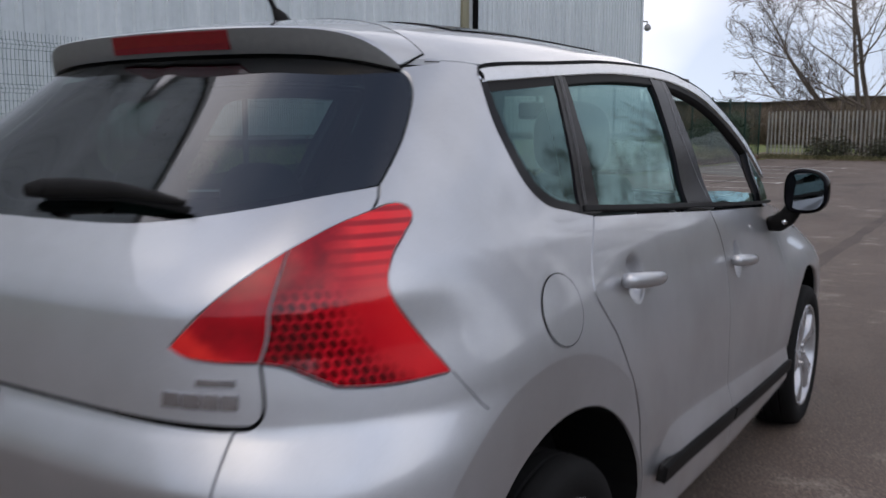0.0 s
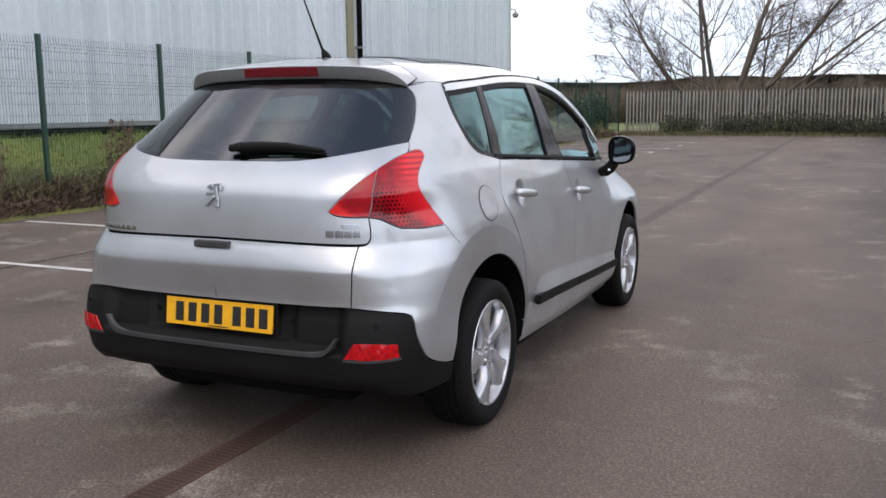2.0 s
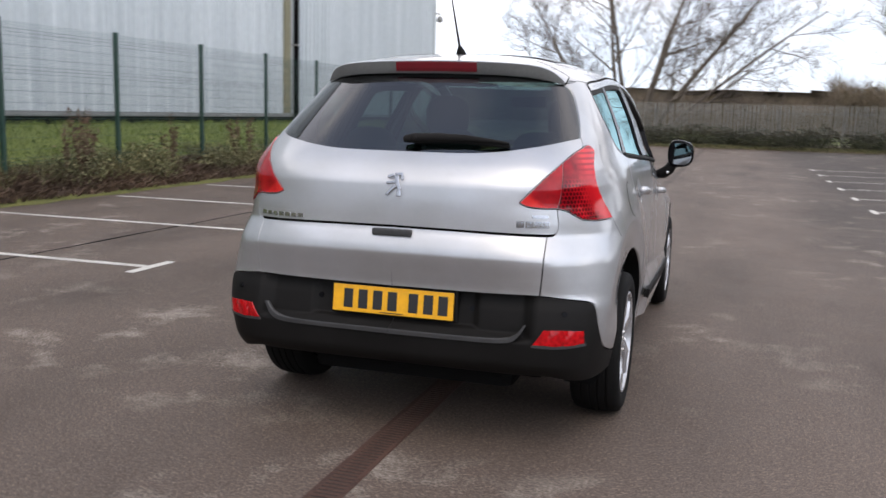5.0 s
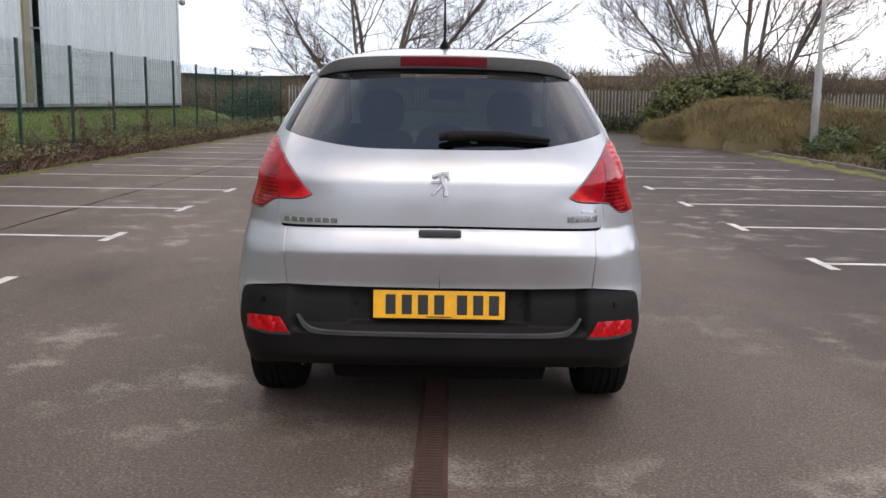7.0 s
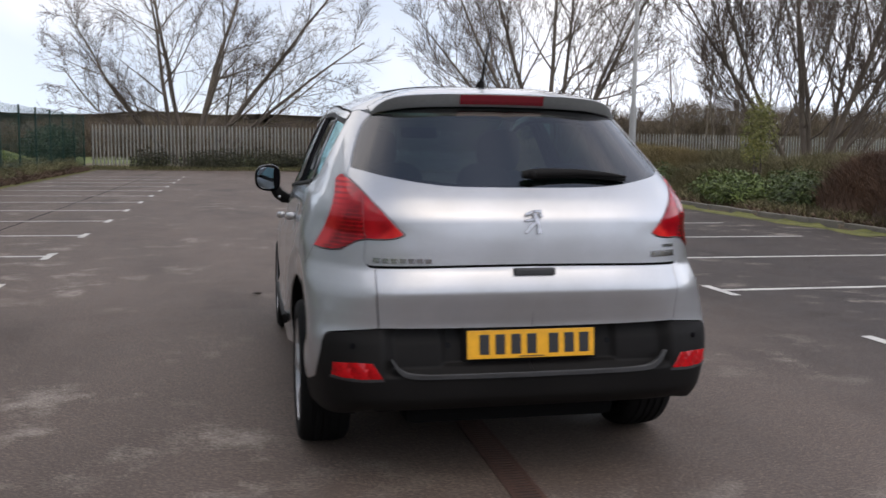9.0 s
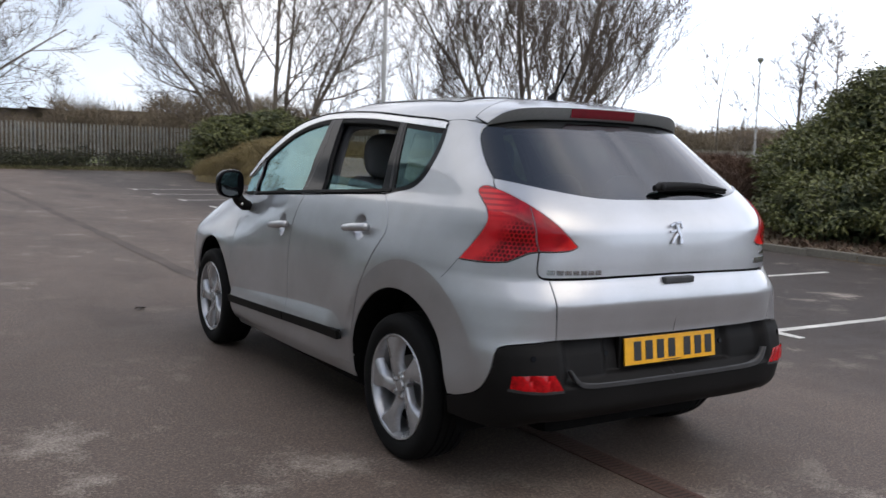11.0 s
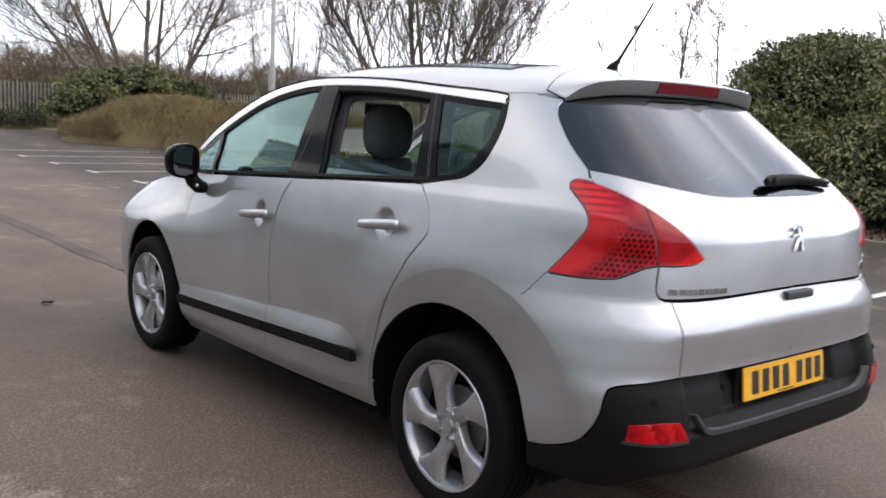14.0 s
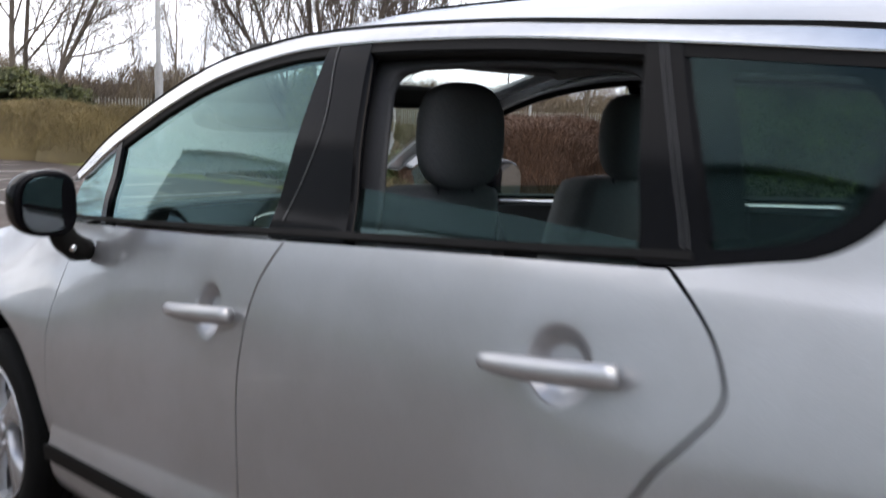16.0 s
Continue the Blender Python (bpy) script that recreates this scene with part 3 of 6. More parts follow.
# ---- green mesh fence along the left ----
def mesh_fence():
    y0 = 6.70 - 2.45 * 8
    posts = [y0 + 2.45 * i for i in range(23)]
    fence = thing("mesh_fence", "dark green welded mesh security fence with steel posts", "fence")
    pm = bmesh.new()
    add_box(pm, -.03, .03, -.03, .03, 0, 2.30, .004)
    add_box(pm, -.034, .034, -.034, .034, 2.30, 2.325, .004)
    pme = mesh_from("post", pm, GREEN_STEEL)
    for yp in posts:
        o = new("post", pme)
        o.parent = fence
        o.location = (FENCE_X, yp, .14)
    # one panel: upright wires, paired cross wires and folded stiffening ribs
    verts, faces = [], []

    def wire(p, q, r):
        d = (Vector(q) - Vector(p)).normalized()
        a = d.orthogonal().normalized() * r
        b = d.cross(a)
        i = len(verts)
        for e in (p, q):
            for v in (a, b, -a, -b):
                verts.append(tuple(Vector(e) + v))
        for s in range(4):
            faces.append((i + s, i + (s + 1) % 4, i + 4 + (s + 1) % 4, i + 4 + s))
    folds = (.35, 1.0, 1.62, 2.12)
    zs_ = [.02]
    for f in folds:
        zs_ += [f - .05, f, f + .05]
    zs_.append(2.27)
    for i in range(48):
        yy = .035 + i * (2.38 / 47)
        last = None
        for z in zs_:
            p = (.028 if any(abs(z - f) < .001 for f in folds) else 0, yy, z)
            if last:
                wire(last, p, .0026)
            last = p
    for f in folds:
        for z, x in ((f - .05, 0), (f, .028), (f + .05, 0)):
            wire((x + .004, .03, z), (x + .004, 2.42, z), .0032)
    for z in (.02, .20, .52, .68, .84, 1.17, 1.33, 1.48, 1.78, 1.95):
        wire((.004, .03, z), (.004, 2.42, z), .003)
    me = quads_object("mesh_panel", verts, faces, GREEN_STEEL)
    for yp in posts[:-1]:
        o = new("mesh_panel", me)
        o.parent = fence
        o.location = (FENCE_X + .035, yp, .16)


mesh_fence()

# ---- palisade fence across the far end ----
PAL_Y = 41.2


def palisade(x0, count, yv, rot=0.0):
    fence = thing("palisade_fence", "galvanised steel palisade fence with pointed pales", "fence", at=pose(x0, yv, .1, 0, 0, rot))
    pm = bmesh.new()
    pts = [(-.034, 0), (-.012, -.02), (.012, -.02), (.034, 0)]
    lo = [bm_v for bm_v in (pm.verts.new((x, y, .05)) for x, y in pts)]
    hi = [bm_v for bm_v in (pm.verts.new((x, y, 1.86)) for x, y in pts)]
    tip = [pm.verts.new((-.016, -.01, 1.97)), pm.verts.new((.016, -.01, 1.97))]
    for a in range(3):
        pm.faces.new((lo[a], lo[a + 1], hi[a + 1], hi[a]))
    pm.faces.new((hi[0], hi[1], tip[0]))
    pm.faces.new((hi[1], hi[2], tip[1], tip[0]))
    pm.faces.new((hi[2], hi[3], tip[1]))
    bmesh.ops.solidify(pm, geom=pm.faces[:], thickness=.003)
    pme = mesh_from("pale", pm, PALE_STEEL)
    for i in range(count):
        o = new("pale", pme)
        o.parent = fence
        o.location = (i * .165, -.03, float(rng.uniform(-.012, .012)))
        o.rotation_euler = (0, float(rng.uniform(-.012, .012)), 0)
    ln = count * .165
    # Rails and posts use the steel coloured darker for shade.
    for z in (.35, 1.55):
        part("rail", box(-.1, ln, 0, .045, z, z + .045), SHADED_STEEL, fence)
    for i in range(int(ln / 2.75) + 1):
        part("post", box(i * 2.75 - .04, i * 2.75 + .04, .045, .11, -.1, 1.78), SHADED_STEEL, fence)


palisade(-7.9, 290, PAL_Y)
palisade(39.9, 230, PAL_Y - .2, -35)

# ---- plants ----


def bare_tree(name, label, at, stems, seed, kids=(11, 8, 6), upward=.06, twig=.009, first=.25):
    """A leafless tree. stems: offset along x, lean to +x and to +y in degrees, length, radius at the foot, bend. Each stem carries
    long side branches that fork again and end in fine twigs."""
    r = random.Random(seed)
    root = thing(name, label, "tree", at=pose(*at))
    tubes = {0: ([], []), 1: ([], [])}

    def tube(pts, rads, sides, level):
        verts, faces = tubes[level]
        ring0 = None
        for i, p in enumerate(pts):
            d = (pts[min(i + 1, len(pts) - 1)] - pts[max(i - 1, 0)]).normalized()
            a = d.orthogonal().normalized()
            b = d.cross(a)
            base = len(verts)
            for k in range(sides):
                t = k * math.tau / sides
                verts.append(tuple(p + (a * math.cos(t) + b * math.sin(t)) * rads[i]))
            if ring0 is not None:
                for k in range(sides):
                    faces.append((ring0 + k, ring0 + (k + 1) % sides, base + (k + 1) % sides, base + k))
            ring0 = base

    def twigs(pts, dd, length):
        verts, faces = tubes[1]
        n = len(pts) - 1
        for i in range(6):
            f = r.uniform(.1, 1.0)
            k = min(int(f * n), n - 1)
            w = pts[k].lerp(pts[k + 1], f * n - k)
            e = w + (dd + Vector((r.uniform(-.9, .9), r.uniform(-.9, .9), r.uniform(-.35, .8)))).normalized() * length * r.uniform(.3, .7)
            t = Vector((r.uniform(-1, 1), r.uniform(-1, 1), .2)).normalized() * twig * r.uniform(.5, 1)
            base = len(verts)
            verts += [tuple(w - t), tuple(w + t), tuple(e)]
            faces.append((base, base + 1, base + 2))

    def grow(p, d, length, rad, depth, bend=0.0):
        n = (9, 6, 4, 3)[depth]
        wob = (.09, .16, .24, .26)[depth]
        pts, rads, dirs = [p.copy()], [rad], [d.copy()]
        q, dd = p.copy(), d.copy()
        for i in range(n):
            dd = dd + Vector((r.uniform(-wob, wob), r.uniform(-wob, wob), r.uniform(-wob * .6, wob * .6) + (bend if depth == 0 else upward)))
            dd.normalize()
            q = q + dd * length / n
            pts.append(q.copy())
            rads.append(max(.008, rad * (1 - .78 * (i + 1) / n)))
            dirs.append(dd.copy())
        tube(pts, rads, (8, 5, 4, 3)[depth], 0 if depth < (2 if len(stems) > 2 else 1) else 1)
        if depth >= 2:
            twigs(pts, dd, length)
        if depth == len(kids):
            return
        m = kids[depth]
        for i in range(m):
            f = first + (1 - first) * (i + r.uniform(.1, .9)) / m if depth == 0 else .15 + .85 * (i + r.random()) / m
            k = min(int(f * n), n - 1)
            w = pts[k].lerp(pts[k + 1], f * n - k)
            dk = dirs[k + 1]
            side = dk.orthogonal()
            side.rotate(Matrix.Rotation(r.uniform(0, math.tau), 3, dk))
            ang = r.uniform(.45, 1.0)
            nd = (dk * math.cos(ang) + side.normalized() * math.sin(ang)).normalized()
            reach = length * r.uniform(.30, .48) * (1.25 - .70 * f) if depth == 0 else length * r.uniform(.36, .60) * (1.2 - .5 * f)
            grow(w, nd, reach, max(.008, rads[k] * r.uniform(.36, .54)), depth + 1)
    for dx, lx, ly, length, rad, bend in stems:
        d = Vector((math.tan(radians(lx)), math.tan(radians(ly)), 1)).normalized()
        grow(Vector((dx, ly * .008, -.1)), d, length, rad * 1.05, 0, bend)
    for lv, nm, mt in ((0, "trunk", BARK), (1, "crown", TWIG)):
        ob = new(nm, quads_object(nm, *tubes[lv], mt))
        ob.data.polygons.foreach_set("use_smooth", [True] * len(ob.data.polygons))
        ob.parent = root
    return root


def leaf_cloud(count, lobes, size, aspect, seed, up=.3, shell=.55, curl=.25):
    """Leaves scattered through rounded lobes (centre, radii), denser near the outside."""
    g = np.random.default_rng(seed)
    vol = np.array([l[3] * l[4] * l[5] for l in lobes]) ** .8
    pick = g.choice(len(lobes), count, p=vol / vol.sum())
    lob = np.array(lobes)[pick]
    d = g.normal(size=(count, 3))
    d /= np.linalg.norm(d, axis=1, keepdims=True)
    rad = 1 - shell * g.random(count) ** 1.6
    rad *= 1 + .13 * np.sin(d[:, 0] * 7 + pick) * np.cos(d[:, 2] * 6 + pick * 2)
    c = lob[:, :3] + d * lob[:, 3:] * rad[:, None]
    keep = c[:, 2] > .03
    c, d = c[keep], d[keep]
    n = len(c)
    nor = g.normal(size=(n, 3)) * .55 + d * .6 + np.array([0, 0, 1 - up])
    nor /= np.linalg.norm(nor, axis=1, keepdims=True)
    side = np.cross(nor, d + g.normal(size=(n, 3)) * .5)
    side /= np.linalg.norm(side, axis=1, keepdims=True)
    s = size * g.uniform(.6, 1.25, n)[:, None]
    out = np.cross(side, nor)
    a = c
    mid = c + out * s * .5 + nor * s * curl * .3
    tip = c + out * s - nor * s * curl * .3
    w = side * s * aspect * .5
    v = np.stack([a, mid + w, tip, mid - w], 1).reshape(-1, 3)
    f = np.arange(n * 4).reshape(-1, 4)
    return v, f


def leafy(name, label, category, lobes, count, size, aspect, material, seed, stems=6, at=(0, 0, 0), up=.3, shell=.55, kind="", sprays=None, heart=True):
    root = thing(name, label, category, at=pose(*at), kind=kind)
    v, f = leaf_cloud(count, sprays or lobes, size, aspect, seed, up, shell)
    me = bpy.data.meshes.new("leaves")
    me.from_pydata(v.tolist(), [], f.tolist())
    me.materials.append(material)
    ob = new("leaves", me)
    ob.parent = root
    tagged(ob, kind="stuff")
    # Inner leaves take the dark colour that stands for shade.
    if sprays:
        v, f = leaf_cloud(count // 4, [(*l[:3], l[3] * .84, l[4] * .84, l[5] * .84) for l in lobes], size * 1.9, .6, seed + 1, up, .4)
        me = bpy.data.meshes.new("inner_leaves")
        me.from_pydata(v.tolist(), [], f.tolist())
        me.materials.append(LEAF_CORE_SHADE)
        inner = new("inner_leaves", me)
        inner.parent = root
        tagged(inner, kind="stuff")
    # Lumps coloured dark as the bush's inner shade, closing the gaps.
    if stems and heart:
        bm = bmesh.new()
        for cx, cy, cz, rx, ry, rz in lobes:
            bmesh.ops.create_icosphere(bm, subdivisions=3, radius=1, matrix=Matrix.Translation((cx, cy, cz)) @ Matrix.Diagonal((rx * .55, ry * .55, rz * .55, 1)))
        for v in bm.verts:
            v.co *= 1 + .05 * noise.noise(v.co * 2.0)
        part("shaded_heart", bm, LEAF_CORE_SHADE, root, "inside of the bush, coloured dark for shade", smooth=True)
    r = random.Random(seed)
    for k in range(stems):
        bm = bmesh.new()
        l = lobes[k % len(lobes)]
        x0, y0 = l[0] + r.uniform(-.3, .3) * l[3], l[1] + r.uniform(-.3, .3) * l[4]
        end = Vector((l[0] + r.uniform(-.6, .6) * l[3], l[1] + r.uniform(-.6, .6) * l[4], l[2] + r.uniform(.1, .6) * l[5]))
        mid = Vector((x0, y0, 0)).lerp(end, .5) + Vector((r.uniform(-.1, .1), r.uniform(-.1, .1), 0))
        add_tube(bm, [(x0, y0, -.1), mid, end], [.035, .025, .012], 5)
        part("stem", bm, BARK, root)
    return root


def blades(count, place, height, width, seed, lean=.5):
    """Upright blades; place(g, n) gives their feet."""
    g = np.random.default_rng(seed)
    p = place(g, count)
    n = len(p)
    h = height * g.uniform(.4, 1.25, n)
    t = g.uniform(0, math.tau, n)
    ln = g.normal(size=(n, 2)) * lean
    w = np.stack([np.cos(t), np.sin(t), np.zeros(n)], 1) * (width * g.uniform(.6, 1.3, n))[:, None]
    mid = p + np.stack([ln[:, 0] * h * .35, ln[:, 1] * h * .35, h * .6], 1)
    tip = p + np.stack([ln[:, 0] * h, ln[:, 1] * h, h * g.uniform(.75, 1.0, n)], 1)
    v = np.stack([p - w, p + w, mid + w * .7, mid - w * .7, tip], 1).reshape(-1, 3)
    i = np.arange(n) * 5
    f = [tuple(q) for q in np.stack([i, i + 1, i + 2, i + 3], 1).tolist()] + [tuple(q) for q in np.stack([i + 3, i + 2, i + 4], 1).tolist()]
    return v.tolist(), f


def stuff(name, label, category, verts, faces, material):
    me = bpy.data.meshes.new(name)
    me.from_pydata(verts, [], faces)
    me.materials.append(material)
    return tagged(new(name, me), label, category, kind="stuff")


def on_ground(x0, x1, y0, y1, patch=0.0, seed=0.0):
    def place(g, n):
        x, y = g.uniform(x0, x1, n), g.uniform(y0, y1, n)
        if patch:
            keep = np.array([noise.noise((a * .55 + seed, b * .55, seed)) > patch - 1 for a, b in zip(x, y)])
            x, y = x[keep], y[keep]
        return np.stack([x, y, np.array([ground_height(a, b) for a, b in zip(x, y)])], 1)
    return place


# grass bank and weeds along the left fence
stuff("grass", "short green grass on the bank behind the fence", "grass", *blades(26000, on_ground(-10.2, -8.35, -4, 33), .10, .006, 11), LEAF_GRASS)
stuff("weeds", "tangled green and brown weeds along the fence foot", "weeds", *blades(20000, on_ground(-8.95, -7.90, -3, 39, .95, 2.0), .30, .007, 12, .9), LEAF_WEED)
stuff("dead_leaves", "brown dead leaves and stalks under the fence", "leaf litter", *blades(52000, on_ground(-8.6, -7.66, -3, 39), .12, .016, 13, 1.5), STALK)
lobes = []
lr = random.Random(5)
for k in range(64):
    yk = lr.uniform(-2, 38)
    hk = lr.uniform(.10, .32) + (.18 if 3.5 < yk < 13 and lr.random() < .5 else 0)
    lobes.append((lr.uniform(-8.35, -7.95), yk, .22 + hk * .4, lr.uniform(.18, .36), lr.uniform(.3, .8), hk))
leafy("bramble", "low green bramble tangle along the fence", "bramble", lobes, 20000, .06, .55, LEAF_WEED, 21, 0, kind="stuff", shell=.8)
for k in range(16):
    yk = (4.55, 5.6, 7.75, 8.0, 8.25, 10.4, 12.6, 13.1, 15.6, 16.2, 18.3, 20.5, 3.6, 2.0, 4.7, 8.1)[k]
    dock = thing("dock_plant", "tall dead reddish brown dock stalk", "weed", "dead dock stalks", at=pose(lr.uniform(-8.15, -7.9), yk, .25))
    bm = bmesh.new()
    for s in range(lr.choice((3, 4, 5))):
        hh = lr.uniform(.6, 1.05)
        e = Vector((lr.uniform(-.15, .15), lr.uniform(-.2, .2), hh))
        add_tube(bm, [(0, 0, -.1), e * .5 + Vector((lr.uniform(-.03, .03), 0, 0)), e], [.006, .005, .003], 4)
        for q in range(60):
            f = lr.uniform(.35, 1)
            c = e * f + Vector((lr.gauss(0, .025), lr.gauss(0, .03), lr.gauss(0, .02)))
            sz = lr.uniform(.010, .024)
            vs = [bm.verts.new(c + Vector((lr.gauss(0, sz), lr.gauss(0, sz), lr.gauss(0, sz * 1.3)))) for _ in range(3)]
            bm.faces.new(vs)
    part("stalk", bm, STALK, dock)

# trees behind the palisade
FENCE_STEMS = [(-.3, -33, -5, 8.5, .08, .02), (.8, 62, 2, 8.5, .09, .03), (-.5, -66, 5, 7.5, .09, .06), (-.2, -44, 4, 9.0, .11, .02), (-.3, -19, 10, 10.5, .13, -.01), (.0, -3, -6, 11.5, .13, 0), (.3, 20, 5, 12.0, .16, .0),
               (.7, 30, -6, 11.5, .15, .0), (.9, 45, 4, 10.5, .12, .02), (.4, 8, 22, 9.0, .09, 0)]
bare_tree("tree", "large leafless multi-stemmed tree behind a steel fence", (-4.0, 44.5, 0), FENCE_STEMS, 3, (11, 7, 5), upward=.03, twig=.007, first=.14)
LAUREL_STEMS = [(-.5, -40, 5, 9.0, .11, .03), (-.4, -24, -8, 10.5, .12, .03), (-.3, -10, 8, 12.0, .14, .02), (.2, 0, -5, 12.5, .14, .02), (.5, 7, 10, 12.0, .13, .02), (.7, 15, -8, 11.5, .13, .03), (.9, 27, 6, 10.0, .11, .03), (.1, -16, 22, 9.5, .10, .03)]
bare_tree("tree", "leafless spreading tree behind dark laurel bushes", (13.1, 38.4, 0), LAUREL_STEMS, 8, upward=.12)
SWEPT_STEMS = [(-.35, -52, 3, 8.0, .07, .10), (-.3, -40, -8, 9.0, .08, .09), (-.2, -28, 10, 9.5, .08, .07), (-.1, -16, -12, 10.0, .09, .05), (0, -5, 12, 10.5, .11, .04),
               (.1, 6, -12, 10.5, .11, .04), (.2, 18, 8, 10.0, .09, .05), (.3, 30, -6, 9.5, .09, .07), (.35, 42, 6, 9.0, .08, .09), (.4, 54, -3, 8.5, .07, .10)]
bare_tree("tree", "tall leafless multi-stemmed tree with upswept branches", (17.4, 23.8, 0), SWEPT_STEMS, 15, (13, 8, 5), upward=.22, first=.16)
bare_tree("tree", "slim leafless young tree", (29.7, 22.0, 0), [(0, 2, 0, 6.4, .10, 0)], 23, (13, 7, 4), first=.3)
bare_tree("tree", "slim leafless young tree", (30.1, 20.2, 0), [(0, -2, 2, 6.0, .08, 0)], 29, (11, 6, 4), first=.35)
bare_tree("tree", "slim leafless sapling with few branches", (30.0, 26.3, 0), [(0, -6, 0, 6.0, .06, 0), (.2, 24, 3, 4.4, .05, .02)], 33, (7, 4, 3), first=.4)
for ty_, th_, ts_ in ((16.4, 6.2, 101), (14.4, 6.6, 102), (12.2, 6.0, 103)):
    bare_tree("tree", "leafless young tree far behind the laurel", (33.0, ty_, 0), [(0, 3, -3, th_, .09, 0), (.1, -14, 8, th_ * .8, .06, .02)], ts_, (10, 6, 4), first=.3)
bare_tree("tree", "small leafless tree behind the shrubs", (15.7, 38.0, 0), [(0, 4, 0, 5.4, .07, 0), (.2, 34, 4, 4.2, .05, .03), (-.1, -26, 4, 4.0, .05, .03)], 31, (9, 6, 4), first=.2)
for px_, ph_, ps_ in ((31.6, 12.5, 37), (33.9, 9.0, 41), (32.7, 9.5, 43), (29.5, 8.0, 47)):
    bare_tree("poplar", "thin upright leafless poplar far off", (px_, 58, 0), [(0, 1, 0, ph_, .09, 0)], ps_, (16, 4, 2), upward=.35, first=.2)

def clumps(lobes, count, r0, r1, seed):
    """Small rounded sprays of leaves set over the surface of larger lobes."""
    r = random.Random(seed)
    size = [l[3] * l[4] for l in lobes]
    made = []
    while len(made) < count:
        cx, cy, cz, rx, ry, rz = r.choices(lobes, size)[0]
        d = Vector((r.gauss(0, 1), r.gauss(0, 1), r.gauss(.15, 1))).normalized()
        p = Vector((cx + d.x * rx * .92, cy + d.y * ry * .92, cz + d.z * rz * .92))
        if p.z < .35 or any(((p.x - l[0]) / l[3]) ** 2 + ((p.y - l[1]) / l[4]) ** 2 + ((p.z - l[2]) / l[5]) ** 2 < .42 for l in lobes):
            continue
        s = r.uniform(r0, r1)
        made.append((p.x, p.y, p.z, s * 1.15, s * 1.15, s * .62))
    return made


# laurel, dry grass mound, russet shrub and low evergreens on the right
LAUREL = [(13.3, 6.8, 1.65, 2.0, 2.0, 1.62), (12.9, 3.9, 1.45, 2.1, 2.2, 1.6), (13.3, .8, 1.35, 2.2, 2.2, 1.6), (13.2, 7.2, 2.25, 1.3, 1.2, 1.08), (13.7, 5.2, 2.0, 1.7, 1.7, 1.08), (14.2, 1.6, 1.9, 1.9, 2.0, 1.15), (12.1, 7.6, .95, 1.4, 1.5, .95), (11.7, 4.8, .90, 1.5, 1.9, .9), (11.8, 1.8, .85, 1.5, 1.9, .9), (10.8, 6.6, .55, 1.1, 1.4, .60), (10.7, 3.8, .52, 1.1, 1.6, .60), (10.8, .8, .52, 1.1, 1.6, .60), (13.0, 8.5, 1.1, 1.5, 1.1, 1.15), (13.6, -3.0, 1.3, 2.2, 2.2, 1.6)]
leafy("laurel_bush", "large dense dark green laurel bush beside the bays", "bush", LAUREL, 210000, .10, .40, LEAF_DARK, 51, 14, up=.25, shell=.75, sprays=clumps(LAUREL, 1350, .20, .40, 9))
FENCE_LAUREL = [(9.9, 35.6, 1.25, 1.6, 1.4, 1.2), (11.6, 35.8, 1.6, 2.0, 1.5, 1.35), (13.6, 36.2, 1.3, 1.9, 1.4, 1.2)]
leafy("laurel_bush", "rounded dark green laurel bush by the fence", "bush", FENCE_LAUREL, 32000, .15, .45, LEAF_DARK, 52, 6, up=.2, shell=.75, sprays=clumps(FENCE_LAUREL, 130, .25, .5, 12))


def mound(name, label, category, lobes, count, height, material, seed):
    root = thing(name, label, category)
    g = np.random.default_rng(seed)

    def place(g2, n):
        pick = g2.integers(0, len(lobes), n)
        lob = np.array(lobes)[pick]
        t, rr = g2.uniform(0, math.tau, n), np.sqrt(g2.random(n))
        z = lob[:, 4] * np.sqrt(1 - (rr * .98) ** 2) * .85
        return np.stack([lob[:, 0] + np.cos(t) * rr * lob[:, 2], lob[:, 1] + np.sin(t) * rr * lob[:, 3], z], 1)
    v, f = blades(count, place, height, .006, seed, .8)
    me = bpy.data.meshes.new("foliage")
    me.from_pydata(v, [], f)
    me.materials.append(material)
    ob = new("foliage", me)
    ob.parent = root
    tagged(ob, kind="stuff")
    bm = bmesh.new()
    for cx, cy, rx, ry, h in lobes:
        bmesh.ops.create_icosphere(bm, subdivisions=3, radius=1, matrix=Matrix.Translation((cx, cy, 0)) @ Matrix.Diagonal((rx * .97, ry * .97, h * .86, 1)))
    part("heart", bm, material, root, smooth=True)


mound("dry_shrub", "broad mound of dry brown broom shrub", "shrub", [(10.8, 31, 2.6, 3.2, 1.75), (10.2, 28.0, 2.5, 2.8, 1.75), (10.8, 25.0, 2.3, 2.6, 1.6), (11.4, 22.2, 1.9, 2.2, 1.35), (8.6, 29.6, 1.7, 2.4, .95)], 90000, .30, LEAF_BROWN, 61)
mound("russet_shrub", "bare russet twiggy shrub beside the kerb", "shrub", [(12.2, 10.6, 1.7, 1.9, 1.5), (13.2, 12.6, 1.6, 1.8, 1.5), (12.6, 8.6, 1.3, 1.3, 1.2), (11.0, 11.8, 1.2, 1.6, 1.3), (10.7, 10.0, 1.2, 1.4, 1.3)], 52000, .34, LEAF_RED, 62)
